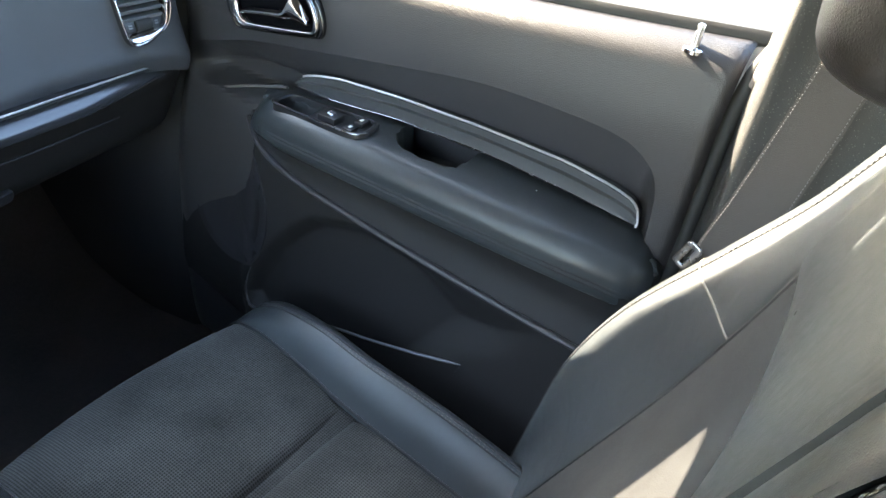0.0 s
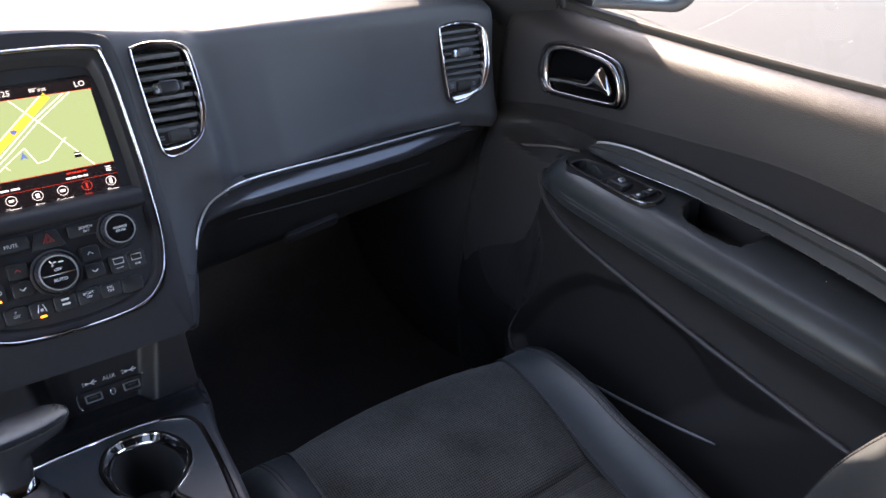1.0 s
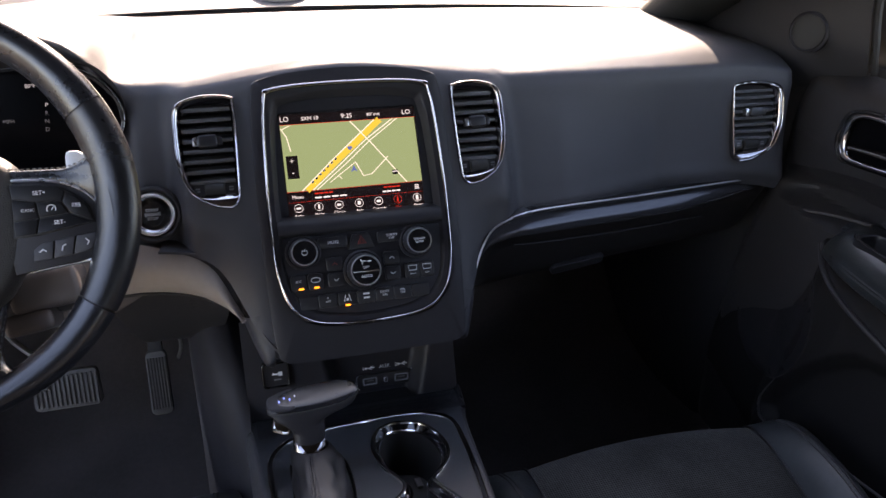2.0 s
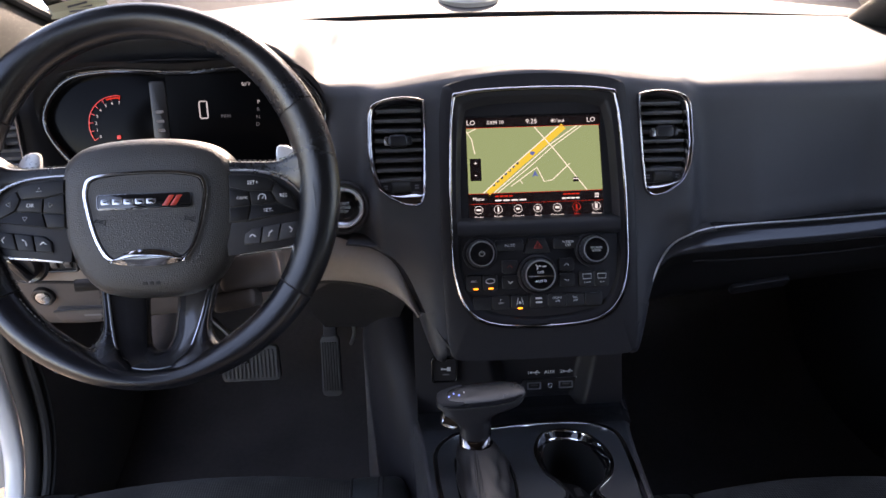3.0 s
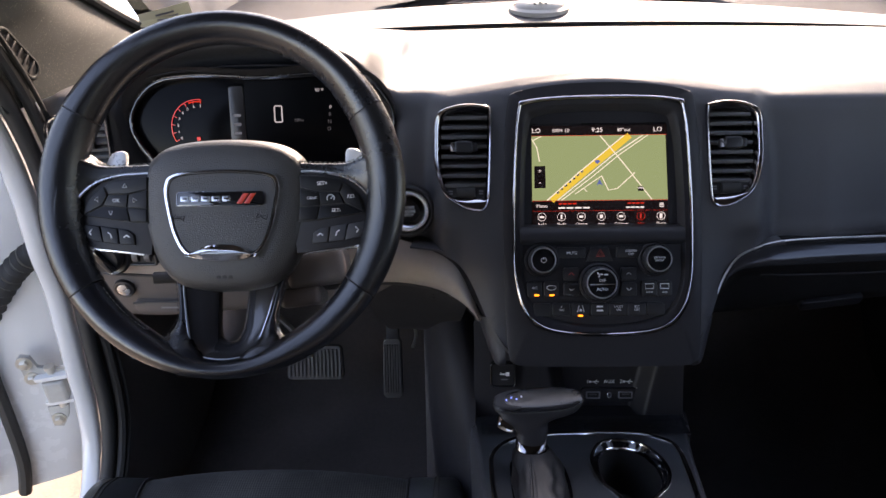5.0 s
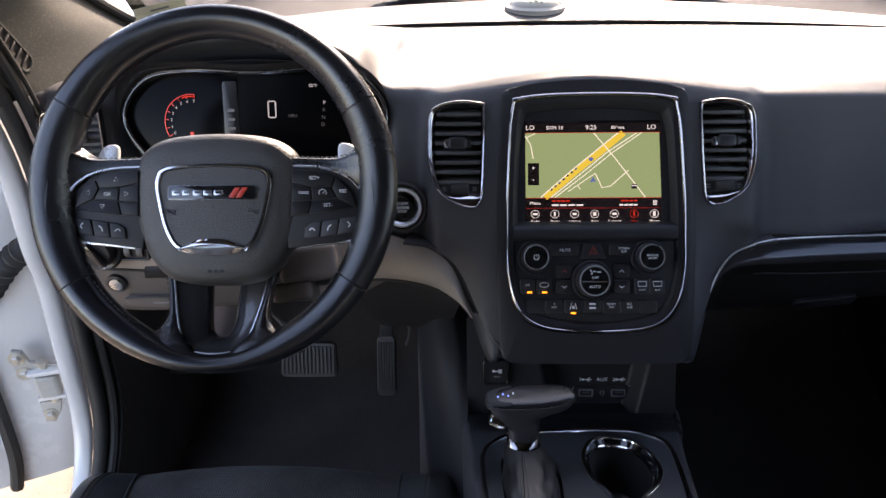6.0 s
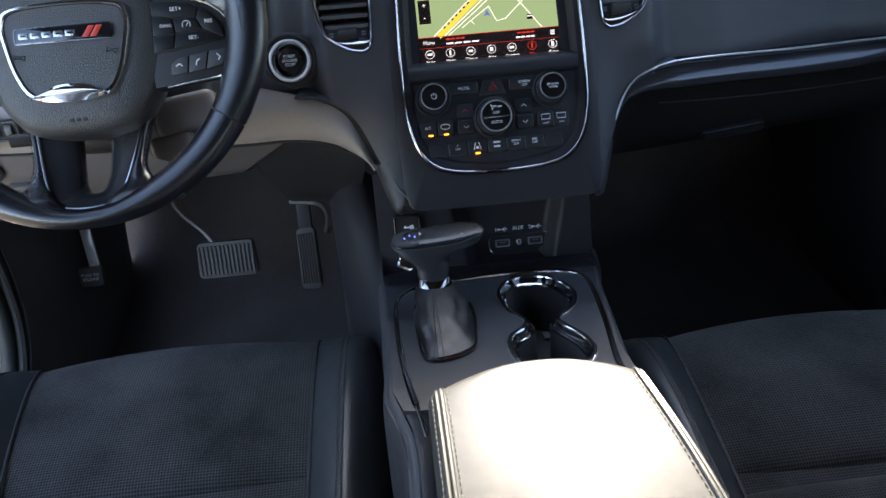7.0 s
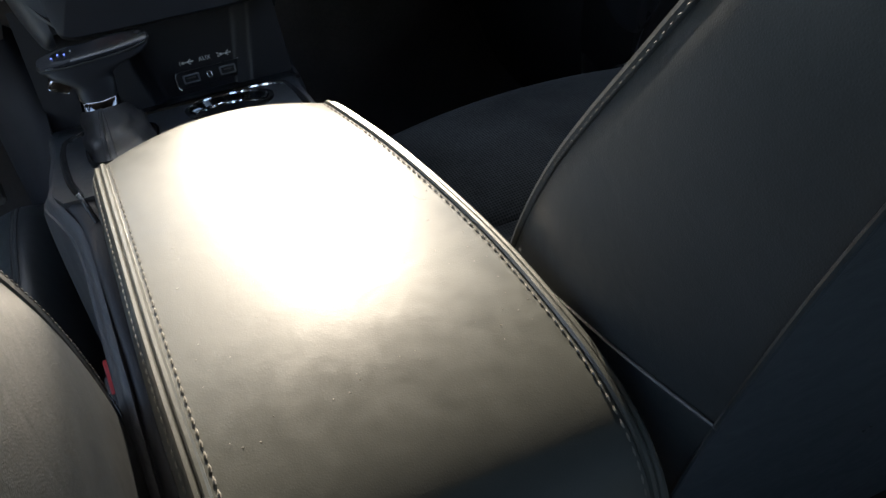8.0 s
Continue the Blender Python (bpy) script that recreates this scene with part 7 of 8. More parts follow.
for k in (0, 1):
    c = spline([(x + 0.0008, y, z - 0.0345 - 0.0055 * k) for y, x, z, h in A[2:-1]], 200)
    part("armrest_seam", tube([p + Vector((-0.0004, 0, 0)) for p in c], 0.0011, 5), DARK, door)
    stitches([p + Vector((-0.0012, 0, 0.002)) for p in c], BLACK_THREAD, door, 0.004, 0.002, 0.0005)
# lower insert, its ridge and the map pocket
ridge = [(-0.112, 0.690, 0.600), (-0.155, 0.668, 0.580), (-0.22, 0.657, 0.565), (-0.342, 0.655, 0.552), (-0.50, 0.656, 0.540), (-0.682, 0.660, 0.530), (-0.735, 0.668, 0.525)]
part("insert", finish(loft([[(x + 0.012, y, 0.612 if y < -0.15 else 0.605), (x + 0.018, y, (0.61 + z) / 2), (x + 0.006, y, z + 0.008), (x, y, z)] for y, x, z in ridge], 60, 16), 0.003, (-1, 0, 0)), DOOR_LOW, door)
part("ridge", tube(spline([(x - 0.001, y, z) for y, x, z in ridge], 60), 0.0045, 8), DOOR_SKIN, door)
# the panel below: deep behind the pocket's mouth, full in front of it where the speaker sits
MOUTH = [(-0.262, 0.520), (-0.226, 0.488), (-0.188, 0.440), (-0.156, 0.378), (-0.138, 0.334), (-0.133, 0.312), (-0.146, 0.298), (-0.182, 0.303), (-0.250, 0.337), (-0.330, 0.364), (-0.400, 0.381), (-0.470, 0.400), (-0.540, 0.421)]
mouth = spline([(0, y, z) for y, z in MOUTH], 120)
sunk = [(p.y, p.z - 0.050 * ease((k - 62) / 12) * ease((119 - k) / 14)) for k, p in enumerate(mouth)]
hollow = sunk + [(-0.600, 0.462), (-0.640, 0.520)] + [(y, z - 0.004) for y, x, z in reversed(ridge[3:6])]
grid, full = [], []
for i in range(241):
    y = 0.050 - 0.776 * i / 240
    ahead = ease((y + 0.135) / 0.045)
    top = along([(a, c) for a, b, c in reversed(ridge)], min(y, -0.112)) - 0.25 * max(0.0, y + 0.112)
    out = along([(a, b) for a, b, c in reversed(ridge)], min(y, -0.112)) + 0.002 + 0.11 * max(0.0, y + 0.112)
    col = []
    full.append([])
    for j in range(141):
        f = j / 140
        z = top - (top - 0.10) * f
        x = out - 0.022 * ease(f * 1.8) + 0.055 * ease((f - 0.62) / 0.38) + 0.026 * ahead * (1 - ease(f * 2.4))
        full[-1].append(Vector((x, y, z)))
        x += 0.020 * ease(inside(hollow, y, z) / (0.030 + 0.050 * ease((-0.42 - y) / 0.14)))
        col.append(Vector((x, y, z)))
    grid.append(col)
part("lower_panel", finish(rows_mesh(grid), 0.003, (-1, 0, 0)), DOOR_LOW, door, "dark lower panel with an open map pocket", 80)


def panel_x(y, z):
    """How far out the lower panel stands beside the pocket."""
    col = full[min(240, max(0, round((0.050 - y) / 0.776 * 240)))]
    return float(np.interp(-z, [-v.z for v in col], [v.x for v in col]))


# the pocket's front wall hangs from its lip, clear of the sunk back wall
lip = [Vector((panel_x(p.y, p.z) - 0.001, p.y, p.z)) for p in mouth[30:]]
front = []
for k, p in enumerate(lip):
    deep = 0.085 * ease((k - 22) / 16) + 0.004
    front.append([Vector((panel_x(p.y, p.z - deep * f) - 0.0012 + 0.0024 * f, p.y + 0.03 * f * ease((k - 22) / 16), p.z - deep * f)) for f in (0.0, 0.15, 0.35, 0.6, 0.8, 1.0)])
part("pocket_front", finish(rows_mesh(front[20:]), 0.0025, (-1, 0, 0)), DOOR_LOW, door, "front wall of the map pocket")
# Lip brighter than its panel; the light the edge catches is in the material.
part("pocket_rim", tube(lip, 0.0024, 8, radii=[0.0024 * min(1.0, 0.2 + k / 24, 0.3 + (len(lip) - 1 - k) / 6) for k in range(len(lip))]), BLADE, door, "rounded lip of the map pocket")
speaker = [Vector((0, -0.078 + 0.104 * math.cos(a), 0.452 + 0.112 * math.sin(a))) for a in [2 * math.pi * j / 64 for j in range(64)]]
disc = [[Vector((panel_x(-0.078 + (p.y + 0.078) * k, 0.452 + (p.z - 0.452) * k) - h, -0.078 + (p.y + 0.078) * k, 0.452 + (p.z - 0.452) * k)) for p in speaker] for k, h in ((1.0, -0.001), (0.985, 0.0016), (0.965, 0.0014), (0.945, 0.0002), (0.85, 0.0006), (0.6, 0.001), (0.3, 0.001), (0.02, 0.001))]
part("speaker_grille", finish(rows_mesh(disc, True), 0.0, (-1, 0, 0)), STACK, door, "round finely punched speaker grille")
# trim blade
BLADE_TOP = [(-0.680, 0.676), (-0.677, 0.690), (-0.669, 0.699), (-0.645, 0.706), (-0.582, 0.712), (-0.466, 0.710), (-0.338, 0.702), (-0.244, 0.692), (-0.200, 0.682), (-0.178, 0.674), (-0.163, 0.662)]
BLADE_FOOT = [(-0.680, 0.672), (-0.59, 0.678), (-0.472, 0.680), (-0.342, 0.673), (-0.247, 0.660), (-0.190, 0.655), (-0.163, 0.658)]
blade = []


def smooth_along(table, y):
    return sum(along(table, y + 0.003 * k) for k in range(-4, 5)) / 9


for i in range(81):
    f = i / 80
    y = -0.163 - 0.517 * (f if f < 0.9 else 0.9 + 0.1 * math.sin((f - 0.9) / 0.1 * math.pi / 2))
    zl, zu = smooth_along(BLADE_FOOT, y), smooth_along(BLADE_TOP, y) if -0.66 < y < -0.19 else along(BLADE_TOP, y)
    h = zu - zl
    x = 0.735
    blade.append([Vector((x + 0.006, y, zu)), Vector((x - 0.003, y, zu)), Vector((x - 0.0055, y, zu - 0.07 * h)), Vector((x - 0.0045, y, zu - 0.38 * h)), Vector((x - 0.0085, y, zu - 0.45 * h)), Vector((x - 0.0085, y, zu - 0.52 * h)),
                  Vector((x - 0.006, y, zl + 0.1 * h)), Vector((x - 0.0075, y, zl)), Vector((x + 0.004, y, zl - 0.003))])
part("trim_blade", finish(rows_mesh(blade), 0.002, (-1, 0, 0)), TRIM, door, "dark satin trim blade")
part("bright_edge", tube([r[1] + Vector((-0.0026, 0, 0.0008)) for r in blade[2:]] + [r[7] + Vector((-0.001, 0, 0)) for r in blade[-1:-3:-1]], 0.0016, 8), BRUSHED, door)
part("bright_foot", tube([r[7] + Vector((-0.0012, 0, 0.0008)) for r in blade[10:]], 0.0009, 6), GUNMETAL, door)
# inner handle
hm = Matrix(((0.03, 0.05, -1, 0.716), (-1, 0.0, -0.03, -0.140), (0, 1, 0.05, 0.758), (0, 0, 0, 1)))
ho = spline([(u, v, 0) for u, v in ((-0.084, -0.008), (-0.080, 0.020), (-0.060, 0.034), (-0.025, 0.041), (0.020, 0.043), (0.048, 0.039), (0.064, 0.024), (0.073, 0.004), (0.071, -0.012), (0.058, -0.017), (0.002, -0.0285), (-0.050, -0.038), (-0.0655, -0.038), (-0.078, -0.026))], 70, True)
hi = [Vector((p.x * 0.85 + 0.002, p.y * 0.80 + 0.002, 0)) for p in ho]
part("handle_bezel", ring([Vector(p) for p in ho], hi, -0.004, 0.008, 0.003, hm), FUNNEL, door, "chrome handle surround")
part("handle_frame", ring([Vector(p) * 1.10 for p in ho], [Vector(p) for p in ho], -0.004, 0.004, 0.002, hm), PIANO, door)
part("handle_bowl", rows_mesh([[hm @ (p * 1.02 + Vector((0, 0, 0.004))) for p in hi], [hm @ (p + Vector((0, 0, -0.001))) for p in hi], [hm @ (p * 0.6 + Vector((0, 0, -0.003))) for p in hi], [hm @ (p * 0.02 + Vector((0, 0, -0.004))) for p in hi]], True), LENS, door)
part("handle_lever", finish(loft([[hm @ Vector((x, y + w, 0.006)), hm @ Vector((x, y + w * 0.4, 0.014)), hm @ Vector((x, y - w * 0.6, 0.013)), hm @ Vector((x, y - w, 0.005))] for x, y, w in
                                  ((-0.054, -0.0145, 0.0040), (-0.015, -0.0060, 0.0045), (0.014, -0.0005, 0.0055), (0.022, 0.006, 0.012), (0.029, 0.0135, 0.0175), (0.045, 0.0080, 0.0105), (0.059, 0.0015, 0.0035))], 40, 10), 0.003, (-1, 0, 0)), CHROME, door, "chrome pull lever")
# window switch in its bay with an open storage well ahead of it
sm = Matrix(((-0.02, 1, 0, 0.679), (-1, -0.02, 0, -0.275), (0.05, 0.08, 1, 0.6670), (0, 0, 0, 1)))
bay = spline([(-0.084, -0.023, 0), (-0.04, -0.0235, 0), (0.004, -0.0235, 0), (0.048, -0.0205, 0), (0.062, -0.010, 0), (0.064, 0.006, 0), (0.056, 0.024, 0), (0.030, 0.022, 0), (-0.002, 0.019, 0), (-0.050, 0.014, 0), (-0.082, 0.010, 0), (-0.090, -0.007, 0)], 72, True)
mid = sum(bay, Vector()) / len(bay)
sw = part("switch_panel", ring(bay, [mid + (p - mid) * 0.90 for p in bay], -0.010, 0.002, 0.0015, sm), BUTTON, door, "black switch bay with an open well")
part("bay_rim", tube([sm @ (p + Vector((0, -0.0004, 0.0012))) for p in bay[69:] + bay[:26]], 0.0012, 6), GUNMETAL, sw)
part("plate", slab([Vector((max(p.x, -0.026), p.y, 0)) for p in [mid + (p - mid) * 0.905 for p in bay]], -0.020, -0.002, 0.001, sm), BUTTON, sw)
part("well_floor", slab([mid + (p - mid) * 0.93 for p in bay], -0.0215, -0.020, 0, sm), RUBBER, sw)
part("window_switch", box(0.030, 0.022, 0.010, 0.003, sm @ pose(0.002, -0.006, 0.002)), BUTTON, sw)
part("switch_tip", box(0.008, 0.010, 0.003, 0.001, sm @ pose(0.003, -0.006, 0.0075, 0, 18, 0)), SATIN, sw)
for dy in (-0.012, 0.010):
    part("lock_switch", box(0.014, 0.016, 0.006, 0.002, sm @ pose(0.040, dy, 0.001)), BUTTON, sw)
    part("switch_mark", box(0.004, 0.005, 0.0008, 0, sm @ pose(0.040, dy, 0.0042)), PRINT, sw)
# lock pin
pin = part("lock_pin", turned([(0.0, 0.026), (0.0034, 0.026), (0.0040, 0.024), (0.0040, 0.008), (0.0044, 0.002)], 16, Matrix.Translation((0.744, -0.674, 0.874))), SATIN, door, "metal lock pin")
part("pin_collar", turned([(0.011, -0.002), (0.011, 0.002), (0.008, 0.003), (0.005, 0.001)], 20, Matrix.Translation((0.744, -0.674, 0.874))), CHROME, pin)
part("dust_speck", box(0.0014, 0.0014, 0.0008, 0.0003, pose(0.712, -0.560, 0.6715), 1), PRINT, door)
# front edge with the sail panel and tweeter
sail = thing("sail_panel", "black corner trim with a round tweeter by the windscreen pillar", "trim")
part("panel", finish(loft([[(0.690, 0.42, 0.770), (0.708, 0.25, 0.765), (0.726, 0.12, 0.758), (0.741, 0.050, 0.785), (0.753, -0.024, 0.824)], [(0.715, 0.36, 0.84), (0.708, 0.22, 0.850), (0.704, 0.10, 0.852), (0.714, 0.03, 0.858), (0.736, -0.027, 0.868)],
                           [(0.725, 0.24, 0.93), (0.712, 0.16, 0.945), (0.702, 0.08, 0.95), (0.708, 0.025, 0.95), (0.724, -0.018, 0.95)], [(0.72, 0.10, 1.03), (0.705, 0.05, 1.05), (0.695, 0.01, 1.06), (0.700, -0.02, 1.06), (0.71, -0.05, 1.06)],
                           [(0.70, -0.08, 1.15), (0.69, -0.10, 1.16), (0.685, -0.11, 1.16), (0.685, -0.12, 1.16), (0.69, -0.13, 1.16)]], 30, 26), 0.006, (-1, 0, 0)), DARK, sail)
part("frame_seal", tube(spline([(0.766, -0.026, 0.824), (0.746, -0.030, 0.868), (0.732, -0.021, 0.95), (0.717, -0.053, 1.06), (0.695, -0.135, 1.16)], 24), 0.005, 8), RUBBER, sail)
tm = Matrix.Translation((0.703, 0.056, 0.866)) @ Vector((-1, -0.45, 0.1)).to_track_quat("Z", "Y").to_matrix().to_4x4()
tw = part("tweeter", turned([(0.030, -0.006), (0.030, 0.005), (0.027, 0.008), (0.0245, 0.006)], 36, tm), STACK, sail)
part("grille", turned([(0.0246, 0.0045), (0.015, 0.006), (0.0, 0.0065)], 30, tm), RUBBER, tw)

# ---------------------------------------------------------------- pillar, belt
pillar = thing("centre_pillar", "dark trimmed centre pillar behind the passenger door", "pillar", kind="structure")
part("trim", finish(loft([[(0.745, -0.738, z), (0.722, -0.744, z), (0.704, -0.752, z), (0.698, -0.762, z), (0.706, -0.785, z), (0.712, -0.85, z), (0.73, -0.95, z)] for z in (0.30, 0.6, 0.8, 1.0, 1.30)], 16, 40), 0.006, (-1, 0, 0)), PILLAR, pillar)
part("door_seal", tube(spline([(0.740, -0.731, 0.2), (0.740, -0.731, 0.6), (0.741, -0.732, 0.80), (0.746, -0.736, 0.865), (0.760, -0.744, 0.893)], 30), 0.009, 10), RUBBER, pillar)
# Pale grey here stands in for the sun on the pillar's edge.
part("upper_seal", tube(spline([(0.742, -0.742, 0.86), (0.735, -0.752, 0.92), (0.72, -0.775, 1.05), (0.70, -0.80, 1.2)], 16), 0.008, 8), GREY, pillar, "edge seal in pale grey that stands in for sunlight")
belt = thing("seat_belt", "dark woven seat belt with metal slotted tongue", "seat belt")
EDGE_A = [(0.688, -0.812, 1.12), (0.680, -0.802, 1.00), (0.675, -0.795, 0.935), (0.673, -0.786, 0.876), (0.670, -0.770, 0.782), (0.667, -0.757, 0.716), (0.664, -0.748, 0.62), (0.66, -0.745, 0.45)]
EDGE_B = [(0.690, -0.856, 1.10), (0.682, -0.847, 0.97), (0.677, -0.838, 0.906), (0.675, -0.832, 0.857), (0.672, -0.820, 0.770), (0.668, -0.806, 0.700), (0.664, -0.796, 0.61), (0.66, -0.793, 0.44)]
part("webbing", finish(loft([[Vector(a), Vector(a).lerp(Vector(b), 0.5), Vector(b)] for a, b in zip(EDGE_A, EDGE_B)], 50, 8), 0.0016, (-1, 0, 0)), BELT, belt)
for edge, k in ((EDGE_A, 0.06), (EDGE_B, 0.0)):
    other = EDGE_B if edge is EDGE_A else EDGE_A
    c = [p + Vector((-0.0012, 0, 0)) for p in spline([Vector(a).lerp(Vector(b), 0.05) for a, b in zip(edge, other)], 120)]
    stitches(c, PEDAL, belt, 0.0022, 0.0014, 0.0006, name="woven_edge")
part("tongue", ring([Vector(p) for p in rounded(0.052, 0.030, 0.008)], [Vector(p) for p in rounded(0.034, 0.006, 0.002)], -0.0015, 0.0015, 0.001,
                    Matrix.Translation((0.664, -0.753, 0.704)) @ Matrix.Scale(0.60, 4) @ Vector((-1, 0.1, 0.15)).to_track_quat("Z", "Y").to_matrix().to_4x4() @ pose(0, 0, 0, 0, 0, 70)), GUNMETAL, belt)

# ---------------------------------------------------------------- car body round the cabin
floor = tagged(part("floor", finish(loft([[(x, 0.60, 0.30), (x, 0.45, 0.14), (x, 0.32, 0.07), (x, 0.1, 0.055), (x, -0.5, 0.05), (x, -1.2, 0.05), (x, -2.2, 0.05)] for x in (-0.80, -0.3, 0.3, 0.80)], 16, 40), 0.02, (0, 0, 1)), CARPET),
               "black carpeted car floor", "floor", kind="structure")
tagged(part("firewall", finish(rows_mesh([[(x, y, z) for x in (-0.76, -0.2, 0.2, 0.76)] for y, z in ((0.62, 0.25), (0.64, 0.5), (0.66, 0.80))]), 0.02, (0, -1, 0)), CARPET), "dark carpeted bulkhead", "wall", kind="structure")
tagged(part("headliner", finish(loft([[(x, y, z - 0.05 * (x / 0.62) ** 2) for x in (-0.62, -0.4, 0, 0.4, 0.62)] for y, z in ((0.03, 1.225), (-0.08, 1.285), (-0.3, 1.35), (-0.7, 1.38), (-1.3, 1.38), (-2.25, 1.33))], 24, 20), 0.03, (0, 0, -1)), CLOTH),
       "dark grey cloth headliner", "ceiling", kind="structure")
tagged(part("rear_wall", finish(rows_mesh([[(x, -2.25, z) for x in (-0.76, 0, 0.76)] for z in (0.05, 0.5, 0.95)]), 0.02, (0, 1, 0)), CARPET), "dark trimmed tailgate", "wall", kind="structure")
tagged(part("rear_window", finish(rows_mesh([[(x, -2.25 + (z - 0.95) * 0.1, z) for x in (-0.70, 0, 0.70)] for z in (0.95, 1.15, 1.33)]), 0, (0, 1, 0)), REAR_GLASS), "tinted tailgate window", "window", kind="structure").visible_shadow = False
for sx in (-1, 1):
    tagged(part("rear_side_wall", finish(rows_mesh([[(sx * 0.77, y, z) for y in (-0.95, -1.6, -2.25)] for z in (0.05, 0.5, 0.90)]), 0.02, (-sx, 0, 0)), PILLAR), "plain dark rear side trim", "wall", kind="structure")
    tagged(part("rear_side_window", finish(rows_mesh([[(sx * (0.77 - (z - 0.90) * 0.25), y, z) for y in (-1.0, -1.6, -2.25)] for z in (0.90, 1.1, 1.30)]), 0, (-sx, 0, 0)), TINTED), "tinted rear side window", "window", kind="structure").visible_shadow = False
    tagged(part("roof_rail", tube(spline([(sx * 0.655, -0.18, 1.205), (sx * 0.655, -0.4, 1.29), (sx * 0.66, -0.9, 1.34), (sx * 0.66, -2.2, 1.27)], 30), 0.045, 10), CLOTH), "dark cloth covered roof rail", "trim", kind="structure")
tagged(part("driver_centre_pillar", finish(loft([[(-0.76, -0.93, z), (-0.72, -0.94, z), (-0.71, -1.02, z), (-0.75, -1.10, z)] for z in (0.1, 0.6, 1.0, 1.32)], 10, 14), 0.006, (1, 0, 0)), PILLAR), "grey trimmed centre pillar on the driver's side", "pillar", kind="structure")
tagged(part("passenger_kick_panel", finish(rows_mesh([[(x, y, z) for x, y in ((0.800, -0.03), (0.775, 0.045), (0.728, 0.085), (0.706, 0.18), (0.70, 0.40), (0.70, 0.66))] for z in (0.04, 0.3, 0.6, 0.79)]), 0.02, (-1, 0, 0)), DARK),
       "dark plastic footwell side panel", "wall", kind="structure")
for sx in (-1, 1):
    tagged(part("rear_body_side", finish(loft([[(sx * 0.795, y, 0.90), (sx * 0.830, y, 0.85), (sx * 0.865, y, 0.62), (sx * 0.875, y, 0.42), (sx * 0.845, y, 0.05)] for y in ((-0.765, -1.2, -1.7, -2.25) if sx > 0 else (-1.11, -1.4, -1.8, -2.25))], 20, 20), 0.004, (sx, 0, 0)), WHITE),
           "white painted rear body side", "car body", kind="structure")
# windscreen and its pillars
wind = tagged(part("windscreen", finish(loft([[(x, 0.70 - 0.28 * (x / 0.7) ** 2, 0.790), (x * 0.96, 0.38 - 0.20 * (x / 0.7) ** 2, 1.00), (x * 0.90, 0.04 - 0.22 * (x / 0.7) ** 2, 1.215)] for x in (-0.70, -0.35, 0, 0.35, 0.70)], 16, 16), 0, (0, 1, 0.5)), GLASS),
              "clear curved windscreen", "window", kind="structure")
wind.visible_shadow = False
# Passenger pillar widened beyond true size to shade the passenger backrest.
for sx, nm, rx, ry, dx in ((-1, "driver_windscreen_pillar", 0.024, 0.024, 0.030), (1, "passenger_windscreen_pillar", 0.0900, 0.036, -0.0430)):
    tagged(part(nm, loft([[Vector(c) + Vector((sx * (dx + rx * math.cos(a)), ry * math.sin(a), 0.6 * ry * math.sin(a))) for a in [2 * math.pi * j / 12 for j in range(12)]]
                          for c in ((sx * 0.742, 0.42, 0.77), (sx * 0.738, 0.30, 0.865), (sx * 0.727, 0.16, 0.965), (sx * 0.703, -0.03, 1.10), (sx * 0.675, -0.19, 1.21))], 20, 24, True, True), PILLAR),
           "grey grained windscreen pillar trim", "pillar", kind="structure")
# driver's lower pillar trim between dash end and door opening
ptrim = thing("pillar_side_vent", "grey corner trim with a slotted defroster outlet beside the windscreen pillar", "trim")
SLOT_TURN = 29
SIDE_TRIM = [[(-0.655, 0.40, 0.800), (-0.69, 0.20, 0.822), (-0.715, 0.06, 0.838), (-0.735, -0.012, 0.842)], [(-0.700, 0.35, 0.845), (-0.708, 0.19, 0.875), (-0.726, 0.06, 0.885), (-0.745, -0.014, 0.885)],
             [(-0.728, 0.24, 0.925), (-0.722, 0.12, 0.94), (-0.735, 0.03, 0.955), (-0.750, -0.016, 0.955)], [(-0.728, 0.10, 1.02), (-0.710, 0.03, 1.03), (-0.72, -0.01, 1.04), (-0.735, -0.04, 1.04)],
             [(-0.700, -0.09, 1.15), (-0.69, -0.10, 1.16), (-0.69, -0.11, 1.16), (-0.70, -0.13, 1.16)]]
part("panel", finish(loft(SIDE_TRIM, 36, 26), 0.004, (1, 0, 0.4)), DUSTY_TRIM, ptrim)
part("glass_seal", tube(spline([Vector(r[0]) + Vector((0.004, 0, 0.004)) for r in SIDE_TRIM], 30), 0.008, 8), RUBBER, ptrim)
tm = Matrix.Translation((-0.7285, 0.039, 0.902)) @ Vector((1, -0.14, 0.12)).to_track_quat("Z", "Y").to_matrix().to_4x4() @ pose(0, 0, 0, 0, 0, SLOT_TURN)
part("slot_frame", ring([Vector(p) for p in rounded(0.028, 0.080, 0.012)], [Vector(p) for p in rounded(0.021, 0.070, 0.009)], -0.006, 0.004, 0.001, tm), DUSTY_TRIM, ptrim)
part("slot_well", slab([Vector(p) for p in rounded(0.022, 0.071, 0.009)], -0.004, 0.0022, 0, tm), RUBBER, ptrim)
for k in range(5):
    part("slat", box(0.020, 0.003, 0.003, 0.0006, tm @ pose(0, -0.024 + 0.012 * k, 0.003)), DARK, ptrim)

